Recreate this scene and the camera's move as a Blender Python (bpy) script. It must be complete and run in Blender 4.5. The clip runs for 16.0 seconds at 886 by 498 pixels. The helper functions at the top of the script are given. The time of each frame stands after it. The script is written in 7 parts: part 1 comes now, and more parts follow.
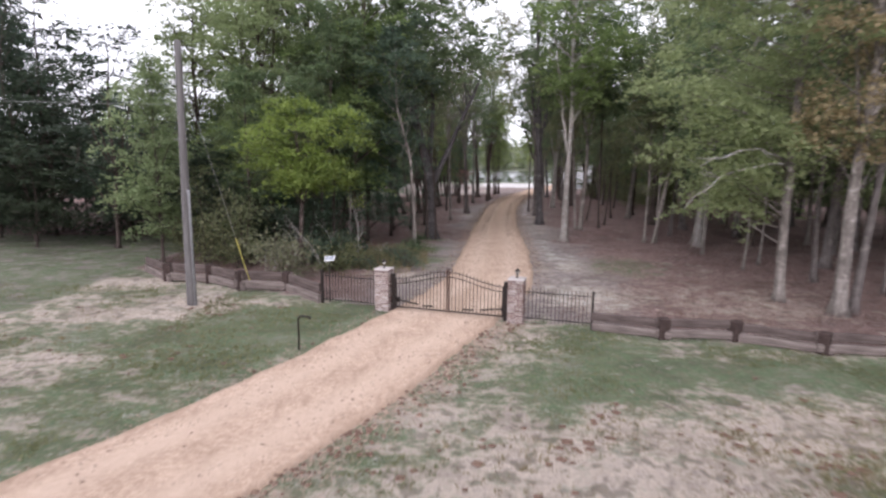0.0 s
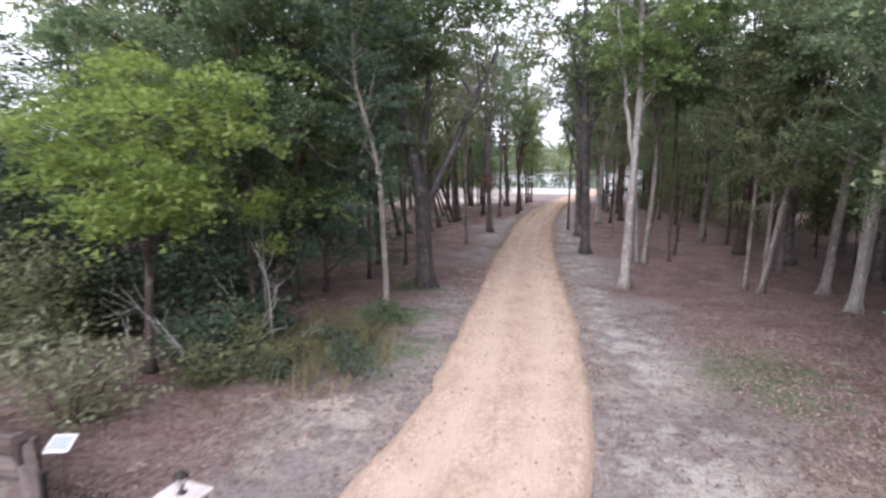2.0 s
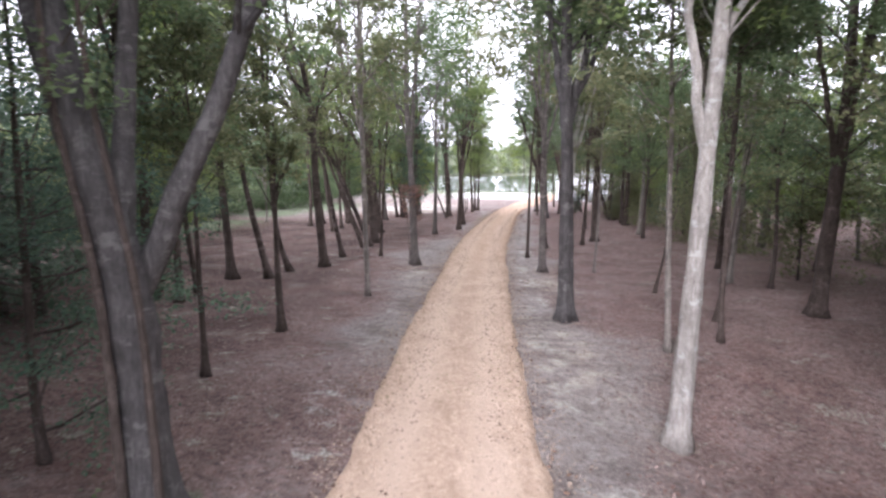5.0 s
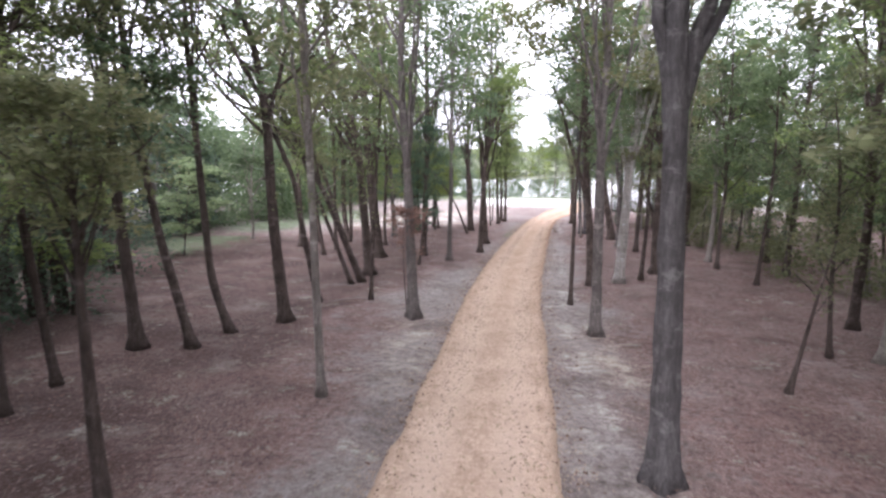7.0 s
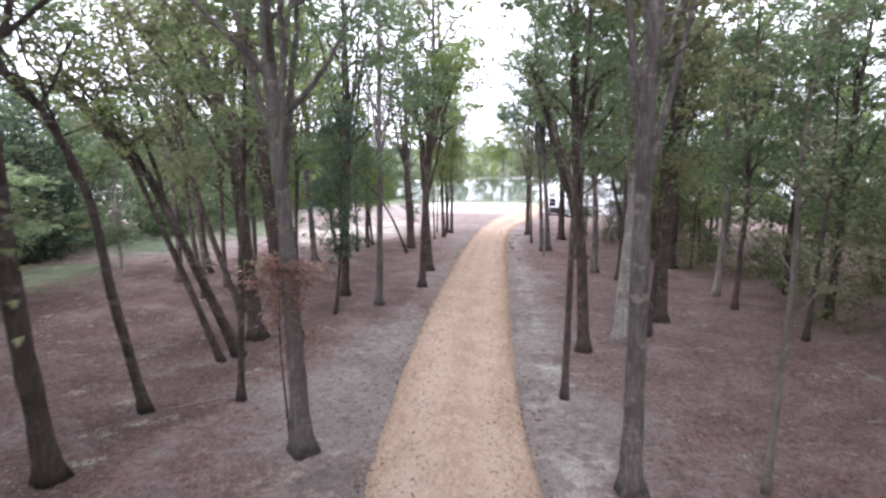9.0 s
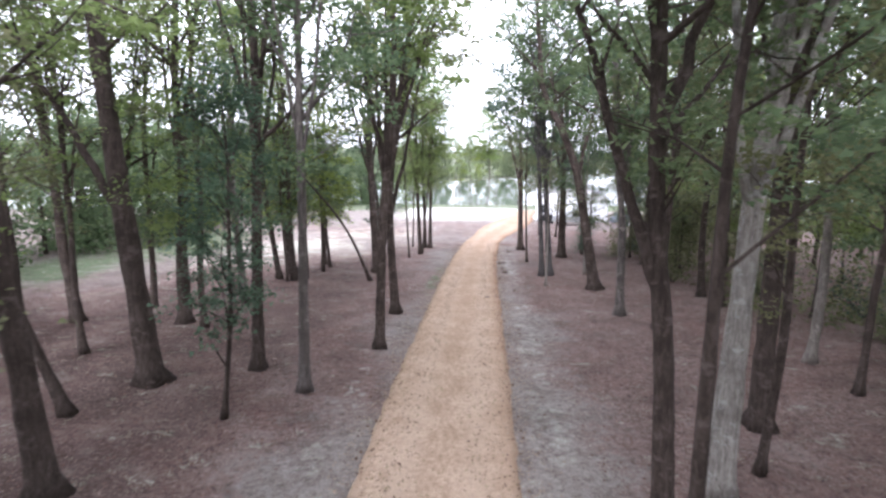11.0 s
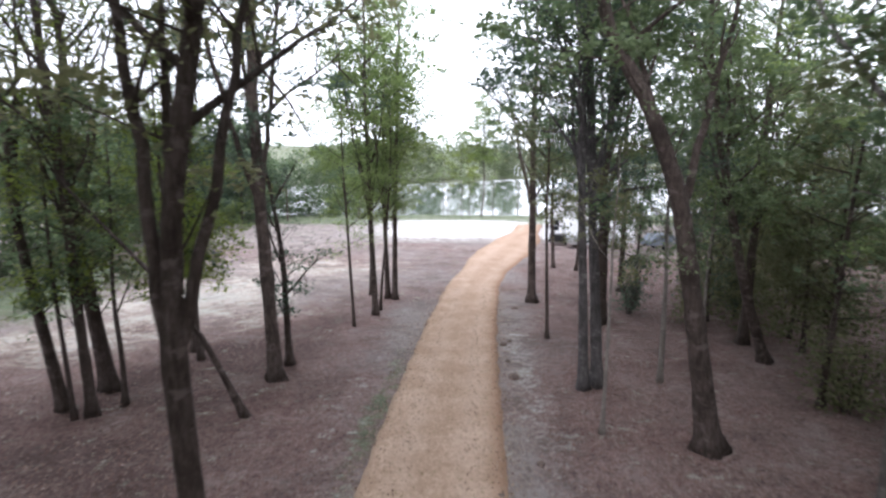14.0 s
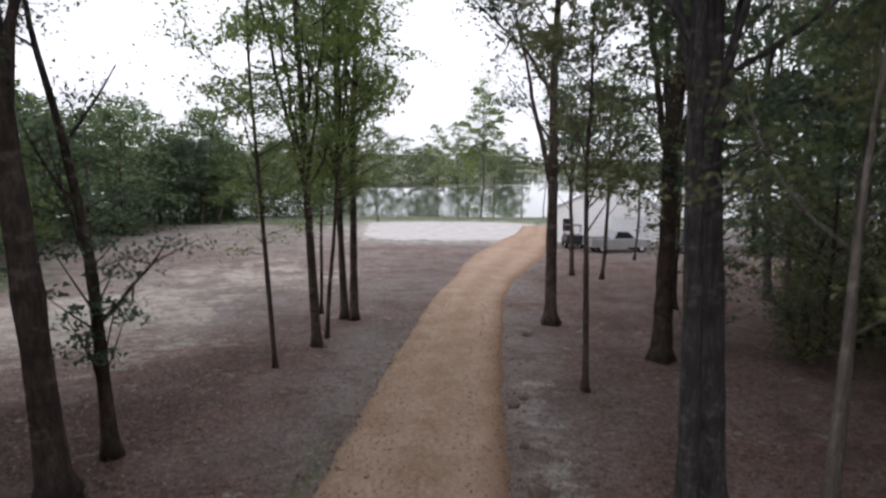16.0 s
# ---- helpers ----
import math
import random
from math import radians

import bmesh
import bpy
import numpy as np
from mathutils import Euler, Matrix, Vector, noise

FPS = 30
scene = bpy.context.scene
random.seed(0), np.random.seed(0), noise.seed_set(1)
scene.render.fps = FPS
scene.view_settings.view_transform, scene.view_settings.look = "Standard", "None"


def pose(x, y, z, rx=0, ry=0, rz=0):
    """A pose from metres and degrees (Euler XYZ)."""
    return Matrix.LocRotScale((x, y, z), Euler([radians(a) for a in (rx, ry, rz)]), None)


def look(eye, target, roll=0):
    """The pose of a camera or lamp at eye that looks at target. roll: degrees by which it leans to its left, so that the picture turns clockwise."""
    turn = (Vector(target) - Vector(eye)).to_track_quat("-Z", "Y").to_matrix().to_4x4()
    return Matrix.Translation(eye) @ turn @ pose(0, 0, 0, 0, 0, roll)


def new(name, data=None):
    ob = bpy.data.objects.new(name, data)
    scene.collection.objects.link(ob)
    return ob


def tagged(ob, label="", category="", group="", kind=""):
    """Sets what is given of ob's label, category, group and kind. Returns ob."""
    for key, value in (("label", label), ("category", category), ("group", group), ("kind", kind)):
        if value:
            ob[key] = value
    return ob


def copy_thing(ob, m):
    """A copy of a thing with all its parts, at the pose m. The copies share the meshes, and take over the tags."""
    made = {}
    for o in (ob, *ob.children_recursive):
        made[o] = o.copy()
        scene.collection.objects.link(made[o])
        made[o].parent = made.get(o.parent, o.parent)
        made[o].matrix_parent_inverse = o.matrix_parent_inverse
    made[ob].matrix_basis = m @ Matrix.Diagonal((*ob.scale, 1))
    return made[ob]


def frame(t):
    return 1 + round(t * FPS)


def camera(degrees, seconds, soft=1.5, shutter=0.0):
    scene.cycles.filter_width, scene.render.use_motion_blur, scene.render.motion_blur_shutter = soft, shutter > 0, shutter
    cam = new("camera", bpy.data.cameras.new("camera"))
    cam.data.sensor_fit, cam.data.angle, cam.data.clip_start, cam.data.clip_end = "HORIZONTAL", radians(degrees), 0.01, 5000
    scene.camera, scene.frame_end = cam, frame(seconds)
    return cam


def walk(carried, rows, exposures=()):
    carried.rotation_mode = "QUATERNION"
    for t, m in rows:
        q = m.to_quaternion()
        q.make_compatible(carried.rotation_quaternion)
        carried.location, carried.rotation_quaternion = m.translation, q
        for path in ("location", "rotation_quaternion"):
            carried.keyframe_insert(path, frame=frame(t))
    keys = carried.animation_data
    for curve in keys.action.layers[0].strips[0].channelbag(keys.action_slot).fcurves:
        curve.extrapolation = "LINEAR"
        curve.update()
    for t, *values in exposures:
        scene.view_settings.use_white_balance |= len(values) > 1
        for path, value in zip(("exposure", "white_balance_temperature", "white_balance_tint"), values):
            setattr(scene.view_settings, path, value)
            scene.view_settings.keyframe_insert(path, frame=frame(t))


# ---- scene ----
# ---------------------------------------------------------------- camera
cam = camera(74.4, 16.0, soft=2.5, shutter=0.35)
METRES, EYE, TILT, LEAN, TURN = 87.2, 5.06, -1.8, 1.0, 0.0
ROWS = [
    (0.0, 0.0, 0.0, 0.0, 0.22, -7.82, -1.62),
    (0.5, 0.0079, 0.0397, 0.0003, 3.58, -7.85, -1.72),
    (1.0, 0.0116, 0.0727, 0.002, 4.16, -7.83, -1.71),
    (1.5, 0.0139, 0.1077, 0.0035, 4.46, -7.79, -1.71),
    (2.0, 0.0149, 0.1426, 0.0052, 3.52, -7.72, -1.7),
    (2.5, 0.0167, 0.1755, 0.0047, -1.62, -7.54, -1.5),
    (3.0, 0.0204, 0.208, 0.0035, -2.65, -7.45, -1.37),
    (3.5, 0.0239, 0.239, 0.0026, -3.81, -7.38, -1.39),
    (6.0, 0.0403, 0.3778, 0.0119, 0.62, -7.46, -1.82),
    (6.5, 0.0428, 0.4052, 0.0138, 1.08, -7.44, -1.74),
    (7.0, 0.0444, 0.4327, 0.0147, 1.3, -7.42, -1.84),
    (7.5, 0.0457, 0.461, 0.0152, 1.44, -7.41, -1.75),
    (8.0, 0.0469, 0.4902, 0.0162, 0.21, -7.36, -1.76),
    (8.5, 0.048, 0.5189, 0.0185, -3.22, -7.32, -1.72),
    (9.0, 0.0506, 0.5487, 0.0206, -4.22, -7.31, -1.66),
    (11.5, 0.0704, 0.6884, 0.0248, -6.03, -7.16, -1.82),
    (12.0, 0.0752, 0.7164, 0.025, -6.1, -7.12, -1.89),
    (12.5, 0.0806, 0.748, 0.0257, -6.16, -7.17, -1.85),
    (13.0, 0.0871, 0.785, 0.0289, -6.24, -7.19, -1.81),
    (13.5, 0.0943, 0.8227, 0.0325, -6.3, -7.26, -1.84),
    (14.0, 0.1016, 0.8625, 0.0344, -6.34, -7.28, -1.77),
    (14.5, 0.1099, 0.9059, 0.0353, -6.29, -7.26, -1.72),
    (15.0, 0.1181, 0.9472, 0.0373, -6.26, -7.2, -1.66),
    (15.5, 0.1228, 0.9703, 0.0323, -6.31, -7.04, -1.66),
    (16.0, 0.1244, 0.9777, 0.0151, -6.3, -6.42, -1.82),
]
EXPOSURES = ((0.0, 0.02, 6150, 21), (1.5, 0.4, 6000, 21), (2.5, 0.8, 5900, 20), (3.5, 1.14, 5920, 19), (6.5, 1.2, 6000, 21), (9.0, 1.15, 5900, 20), (12.5, 0.99, 5840, 15), (14.5, 0.34, 5960, 15), (16.0, -0.44, 6200, 16))
walk(cam, [(t, pose(0, 0, EYE, TILT, LEAN, TURN) @ pose(METRES * x, METRES * y, METRES * z, 90 + pitch, roll, yaw)) for t, x, y, z, yaw, pitch, roll in ROWS], EXPOSURES)

# ---------------------------------------------------------------- light
world = bpy.data.worlds.new("overcast_sky")
scene.world = world
world.use_nodes = True
wn, wl = world.node_tree.nodes, world.node_tree.links
wn.clear()
sky = wn.new("ShaderNodeTexSky")
sky.sky_type, sky.sun_disc = "NISHITA", False
sky.sun_elevation, sky.sun_rotation = radians(30), radians(200)
sky.air_density, sky.dust_density = 1.0, 4.0
grey = wn.new("ShaderNodeHueSaturation")
grey.inputs["Saturation"].default_value = 0.22
back = wn.new("ShaderNodeBackground")
back.inputs["Strength"].default_value = 0.15
wout = wn.new("ShaderNodeOutputWorld")
wl.new(sky.outputs[0], grey.inputs["Color"])
veil = wn.new("ShaderNodeMix")
veil.data_type = "RGBA"
veil.inputs[0].default_value = 0.75
veil.inputs[7].default_value = (13.8, 13.95, 14.15, 1)
wl.new(grey.outputs[0], veil.inputs[6])
wl.new(veil.outputs[2], back.inputs["Color"])
wl.new(back.outputs[0], wout.inputs["Surface"])

sun = new("sun", bpy.data.lights.new("sun", "SUN"))
sun.data.energy, sun.data.angle, sun.data.color = 1.5, radians(25), (1.0, 0.97, 0.93)
sun.matrix_world = look((-20, -55, 34), (0, 0, 0))


# ---------------------------------------------------------------- materials
class Nodes:
    """A small wrapper to write node materials in few lines."""

    def __init__(self, name):
        self.mat = bpy.data.materials.new(name)
        self.mat.use_nodes = True
        self.n, self.l = self.mat.node_tree.nodes, self.mat.node_tree.links
        self.n.clear()
        self.out = self.n.new("ShaderNodeOutputMaterial")
        self.bsdf = self.n.new("ShaderNodeBsdfPrincipled")
        self.l.new(self.bsdf.outputs[0], self.out.inputs["Surface"])

    def node(self, kind, **values):
        nd = self.n.new(kind)
        for k, v in values.items():
            nd.inputs[k.replace("_", " ")].default_value = v
        return nd

    def put(self, a, b):
        self.l.new(a, b)

    def noise(self, scale, detail=5.0, rough=0.6, stretch=None, space="Object"):
        tc = self.n.new("ShaderNodeTexCoord")
        nd = self.node("ShaderNodeTexNoise", Scale=scale, Detail=detail, Roughness=rough)
        src = self.n.new("ShaderNodeNewGeometry").outputs["Position"] if space == "World" else tc.outputs[space]
        if stretch:
            mp = self.node("ShaderNodeMapping", Scale=stretch)
            self.put(src, mp.inputs["Vector"])
            src = mp.outputs[0]
        self.put(src, nd.inputs["Vector"])
        return nd.outputs["Fac"]

    def ramp(self, fac, *stops):
        nd = self.n.new("ShaderNodeValToRGB")
        e = nd.color_ramp.elements
        while len(e) < len(stops):
            e.new(0.5)
        for s, (p, c) in zip(e, stops):
            s.position, s.color = p, (*c, 1) if len(c) == 3 else c
        self.put(fac, nd.inputs["Fac"])
        return nd.outputs["Color"]

    def level(self, fac, a, b, lo=0.0, hi=1.0):
        nd = self.node("ShaderNodeMapRange", From_Min=a, From_Max=b, To_Min=lo, To_Max=hi)
        nd.clamp = True
        self.put(fac, nd.inputs["Value"])
        return nd.outputs[0]

    def mix(self, fac, a, b, how="MIX"):
        nd = self.n.new("ShaderNodeMix")
        nd.data_type, nd.blend_type = "RGBA", how
        for sock, v in ((nd.inputs[0], fac), (nd.inputs[6], a), (nd.inputs[7], b)):
            if isinstance(v, (int, float)):
                sock.default_value = v
            elif isinstance(v, tuple):
                sock.default_value = (*v, 1)
            else:
                self.put(v, sock)
        return nd.outputs[2]

    def math(self, op, a, b):
        nd = self.n.new("ShaderNodeMath")
        nd.operation = op
        for sock, v in zip(nd.inputs, (a, b)):
            if isinstance(v, (int, float)):
                sock.default_value = v
            else:
                self.put(v, sock)
        return nd.outputs[0]

    def finish(self, color, rough=0.8, bump=None, strength=0.3, distance=0.02, metal=0.0, spec=0.3):
        for sock, v in ((self.bsdf.inputs["Base Color"], color), (self.bsdf.inputs["Roughness"], rough)):
            if isinstance(v, tuple):
                sock.default_value = (*v, 1)
            elif isinstance(v, (int, float)):
                sock.default_value = v
            else:
                self.put(v, sock)
        self.bsdf.inputs["Metallic"].default_value = metal
        self.bsdf.inputs["Specular IOR Level"].default_value = spec
        if bump is not None:
            b = self.node("ShaderNodeBump", Strength=strength, Distance=distance)
            self.put(bump, b.inputs["Height"])
            self.put(b.outputs[0], self.bsdf.inputs["Normal"])
        return self.mat


def bark(name, dark, mid, light):
    m = Nodes(name)
    grain = m.noise(12.0, 7, 0.75, (1, 1, 0.2))
    fine = m.noise(45.0, 4, 0.65, (1, 1, 0.25))
    blot = m.noise(1.3, 5, 0.65)
    patch = m.noise(3.0, 5, 0.65, (0.8, 0.8, 1.3))
    col = m.ramp(grain, (0.3, tuple(0.7 * c for c in dark)), (0.5, mid), (0.7, light))
    col = m.mix(m.level(fine, 0.42, 0.68, 0.0, 0.55), col, dark)
    col = m.mix(m.level(blot, 0.46, 0.66, 0.0, 0.75), col, tuple(0.75 * c for c in dark))
    col = m.mix(m.level(patch, 0.56, 0.64, 0.0, 0.6), col, tuple(min(0.6, 1.15 * c) for c in light))
    ob = m.n.new("ShaderNodeObjectInfo")
    col = m.mix(m.level(ob.outputs["Random"], 0, 1, 0.0, 0.4), col, tuple(0.8 * c for c in mid))
    both = m.math("ADD", grain, m.math("MULTIPLY", fine, 0.4))
    return m.finish(col, 0.94, both, 1.0, 0.09, spec=0.1)


BARK_PALE = bark("pale_bark", (0.12, 0.104, 0.093), (0.3, 0.265, 0.24), (0.47, 0.425, 0.39))
BARK_GREY = bark("grey_bark", (0.075, 0.065, 0.06), (0.2, 0.175, 0.165), (0.36, 0.32, 0.3))
BARK_DARK = bark("dark_bark", (0.045, 0.034, 0.029), (0.115, 0.09, 0.08), (0.2, 0.162, 0.147))
BARK_WHITE = bark("mottled_white_bark", (0.2, 0.18, 0.165), (0.42, 0.385, 0.355), (0.6, 0.56, 0.525))
BARK_SLATE = bark("slate_grey_bark", (0.04, 0.036, 0.037), (0.125, 0.115, 0.115), (0.26, 0.245, 0.24))
BARK_DEAD = bark("dead_wood", (0.22, 0.2, 0.18), (0.45, 0.42, 0.39), (0.62, 0.59, 0.55))


def leaf(name, a, b, c, clear=0.35):
    m = Nodes(name)
    geo = m.n.new("ShaderNodeNewGeometry")
    ob = m.n.new("ShaderNodeObjectInfo")
    col = m.ramp(geo.outputs["Random Per Island"], (0.0, a), (0.5, b), (1.0, c))
    tone = m.noise(0.35, 2, 0.5, space="World")
    col = m.mix(m.level(tone, 0.35, 0.65, 0.0, 0.55), col, tuple(0.62 * v for v in a))
    col = m.mix(m.level(ob.outputs["Random"], 0, 1, 0.0, 0.35), col, (b[0] * 1.25, b[1] * 1.02, b[2] * 0.8))
    mat = m.finish(col, 0.55, spec=0.25)
    tr = m.n.new("ShaderNodeBsdfTranslucent")
    m.put(col, tr.inputs["Color"])
    mx = m.n.new("ShaderNodeMixShader")
    mx.inputs[0].default_value = clear
    m.put(m.bsdf.outputs[0], mx.inputs[1])
    m.put(tr.outputs[0], mx.inputs[2])
    m.put(mx.outputs[0], m.out.inputs["Surface"])
    return mat


LEAF_GREEN = leaf("green_leaves", (0.105, 0.154, 0.087), (0.161, 0.230, 0.124), (0.230, 0.300, 0.155), 0.52)
LEAF_DARK = leaf("dark_leaves", (0.069, 0.108, 0.081), (0.104, 0.156, 0.112), (0.146, 0.203, 0.135), 0.5)
LEAF_BRIGHT = leaf("yellow_green_leaves", (0.159, 0.222, 0.057), (0.237, 0.316, 0.079), (0.331, 0.403, 0.107), 0.5)
LEAF_LIME = leaf("light_green_leaves", (0.159, 0.227, 0.088), (0.246, 0.337, 0.125), (0.332, 0.420, 0.171), 0.52)
LEAF_OLIVE = leaf("olive_leaves", (0.126, 0.152, 0.078), (0.198, 0.222, 0.118), (0.277, 0.277, 0.156), 0.5)
LEAF_TAN = leaf("tan_leaves", (0.17, 0.14, 0.08), (0.26, 0.21, 0.12), (0.3, 0.28, 0.16))
LEAF_RED = leaf("red_brown_leaves", (0.13, 0.07, 0.06), (0.21, 0.125, 0.105), (0.28, 0.19, 0.15))
LEAF_WITHER = leaf("withered_leaves", (0.2, 0.12, 0.1), (0.31, 0.2, 0.17), (0.4, 0.28, 0.24), 0.4)
LEAF_PALE = leaf("silvery_leaves", (0.12, 0.14, 0.085), (0.21, 0.23, 0.15), (0.33, 0.34, 0.25))
LEAF_LAYER = leaf("pale_layered_leaves", (0.19, 0.255, 0.135), (0.3, 0.38, 0.2), (0.42, 0.49, 0.27), 0.6)
LEAF_AMBER = leaf("amber_leaves", (0.3, 0.24, 0.14), (0.42, 0.34, 0.2), (0.5, 0.42, 0.26), 0.5)
LEAF_DRY = leaf("dry_pinkish_leaves", (0.2, 0.135, 0.118), (0.3, 0.215, 0.19), (0.4, 0.305, 0.275), 0.15)
LEAF_STRAW = leaf("pale_pink_dry_leaves", (0.3, 0.2, 0.175), (0.44, 0.32, 0.285), (0.55, 0.43, 0.39), 0.15)
# green leaves darkened so that the colour carries the wood's inner shade
LEAF_SHADE = leaf("shade_green_leaves", (0.035, 0.052, 0.036), (0.055, 0.08, 0.052), (0.085, 0.115, 0.068), 0.4)
# lighter green for the far bank, with distance haze put into the colour
LEAF_HAZE = leaf("hazed_bank_leaves", (0.13, 0.17, 0.105), (0.19, 0.24, 0.14), (0.25, 0.3, 0.17), 0.5)
LEAF_CEDAR = leaf("cedar_sprays", (0.070, 0.125, 0.092), (0.109, 0.179, 0.126), (0.156, 0.234, 0.147), 0.45)


def plain(name, a, b, scale=6.0, rough=0.7, metal=0.0, bump=0.2, stretch=None, spec=0.3, dist=0.01):
    m = Nodes(name)
    f = m.noise(scale, 6, 0.65, stretch)
    g = m.noise(scale * 9, 4, 0.6, stretch)
    col = m.mix(m.level(f, 0.3, 0.7), a, b)
    col = m.mix(m.level(g, 0.35, 0.7, 0, 0.35), col, tuple(0.6 * v for v in a))
    return m.finish(col, rough, m.math("ADD", f, m.math("MULTIPLY", g, 0.5)), bump, dist, metal, spec)


IRON = plain("black_iron", (0.014, 0.011, 0.01), (0.03, 0.02, 0.017), 9, 0.5, 0.0, 0.15)
RUST = plain("rusty_brown_iron", (0.035, 0.017, 0.012), (0.07, 0.034, 0.024), 9, 0.6)
MORTAR = plain("pale_mortar", (0.5, 0.46, 0.43), (0.66, 0.62, 0.59), 14, 0.95)
CAPSTONE = plain("white_concrete_cap", (0.38, 0.34, 0.32), (0.6, 0.55, 0.53), 7, 0.9)
RAILWOOD = plain("weathered_brown_rail", (0.035, 0.023, 0.02), (0.19, 0.15, 0.138), 4, 0.9, bump=0.8, stretch=(0.25, 4, 4), dist=0.03)
OLDRAIL = plain("greyed_split_rail", (0.07, 0.052, 0.046), (0.3, 0.25, 0.23), 4, 0.9, bump=0.8, stretch=(0.25, 4, 4), dist=0.03)
BLOCKWOOD = plain("dark_end_grain", (0.025, 0.016, 0.014), (0.075, 0.05, 0.044), 6, 0.9, bump=0.7, dist=0.03)
POLEWOOD = plain("grey_pole_wood", (0.09, 0.083, 0.082), (0.2, 0.187, 0.185), 5, 0.9, bump=0.6, stretch=(3, 3, 0.15), dist=0.02)
CONDUIT = plain("grey_conduit", (0.2, 0.2, 0.21), (0.3, 0.3, 0.31), 5, 0.5)
YELLOW = plain("yellow_guy_guard", (0.5, 0.44, 0.1), (0.62, 0.55, 0.16), 5, 0.5)
STEEL = plain("galvanised_wire", (0.3, 0.3, 0.3), (0.42, 0.42, 0.42), 20, 0.45, 0.6)
PANELFACE = plain("solar_cells", (0.2, 0.22, 0.25), (0.3, 0.32, 0.35), 30, 0.2, spec=0.6)
ALU = plain("white_aluminium", (0.62, 0.62, 0.63), (0.75, 0.75, 0.75), 12, 0.4)
LAMPGLASS = plain("clouded_lamp_glass", (0.45, 0.43, 0.4), (0.62, 0.6, 0.56), 8, 0.25, spec=0.5)
WHITE_METAL = plain("white_sheet_metal", (0.82, 0.82, 0.83), (0.88, 0.88, 0.88), 0.6, 0.5, bump=0.03)
ROOF_METAL = plain("pale_roof_metal", (0.72, 0.73, 0.75), (0.8, 0.81, 0.83), 0.5, 0.4, bump=0.03)
DARKGLASS = plain("dark_window_glass", (0.02, 0.022, 0.025), (0.035, 0.04, 0.045), 2, 0.1, bump=0.0, spec=0.6)
SILVER = plain("silver_car_paint", (0.4, 0.41, 0.42), (0.5, 0.5, 0.51), 1.5, 0.35, 0.3, bump=0.0, spec=0.5)
BLACKPAINT = plain("black_paint", (0.018, 0.018, 0.02), (0.03, 0.03, 0.032), 1.5, 0.35, bump=0.0, spec=0.5)
RUBBER = plain("tyre_rubber", (0.014, 0.014, 0.014), (0.03, 0.03, 0.03), 9, 0.9)
GREYPAINT = plain("grey_tarpaulin", (0.13, 0.15, 0.18), (0.2, 0.22, 0.25), 2, 0.6)
PADGRAVEL = plain("white_limestone_gravel", (0.46, 0.435, 0.42), (0.66, 0.63, 0.61), 0.9, 0.95, bump=0.5)
STONE = plain("brown_stone", (0.1, 0.075, 0.065), (0.24, 0.18, 0.15), 5, 0.95, bump=0.5)
PEBBLE = plain("tan_gravel_stones", (0.24, 0.17, 0.125), (0.58, 0.455, 0.365), 38, 0.95)
CLOD = plain("dark_clods", (0.1, 0.06, 0.045), (0.2, 0.13, 0.095), 3, 0.95)



def brick(name, lo, hi):
    """Dark red-brown bricks under a patchy whitewash."""
    m = Nodes(name)
    oi = m.n.new("ShaderNodeObjectInfo")
    bc = m.ramp(oi.outputs["Random"], (0.0, (0.095, 0.056, 0.05)), (0.35, (0.165, 0.1, 0.086)), (0.6, (0.27, 0.205, 0.185)), (0.8, (0.125, 0.08, 0.072)), (1.0, (0.37, 0.32, 0.3)))
    wash = m.noise(17, 6, 0.75, space="World")
    grit = m.noise(70, 4, 0.7, space="World")
    both = m.math("ADD", wash, m.math("MULTIPLY", m.math("SUBTRACT", grit, 0.5), 0.5))
    both = m.math("ADD", both, m.math("MULTIPLY", m.math("SUBTRACT", oi.outputs["Random"], 0.5), 0.12))
    return m.finish(m.mix(m.level(both, lo, hi, 0.0, 0.9), bc, (0.6, 0.55, 0.52)), 0.92, grit, 0.5, 0.01)


BRICK = brick("worn_brick", 0.55, 0.8)
BRICK_WASHED = brick("whitewashed_brick", 0.46, 0.74)

# ground cover: grass, bare sand and leaf litter, mixed by the cover attribute
gm = Nodes("ground_cover")
at = gm.n.new("ShaderNodeAttribute")
at.attribute_name = "cover"
sp = gm.n.new("ShaderNodeSeparateColor")
gm.put(at.outputs["Color"], sp.inputs[0])
big = gm.noise(0.35, 4, 0.6, space="World")
mid_ = gm.noise(1.2, 8, 0.7, (0.9, 1.15, 1), space="World")
lump = gm.noise(3.4, 6, 0.7, space="World")
fin = gm.noise(16.0, 5, 0.72, space="World")
tiny = gm.noise(60.0, 3, 0.75, space="World")
dirt = gm.ramp(lump, (0.3, (0.215, 0.175, 0.16)), (0.5, (0.325, 0.277, 0.26)), (0.68, (0.45, 0.395, 0.375)))
dirt = gm.mix(gm.level(big, 0.4, 0.65, 0, 0.5), dirt, (0.38, 0.335, 0.31))
dirt = gm.mix(gm.level(fin, 0.48, 0.68, 0, 0.65), dirt, (0.15, 0.118, 0.108))
litter = gm.ramp(fin, (0.32, (0.08, 0.051, 0.046)), (0.5, (0.24, 0.158, 0.141)), (0.66, (0.44, 0.322, 0.294)))
litter = gm.mix(gm.level(lump, 0.38, 0.66, 0, 0.55), litter, (0.285, 0.195, 0.177))
litter = gm.mix(gm.level(big, 0.42, 0.68, 0, 0.45), litter, (0.235, 0.118, 0.103))
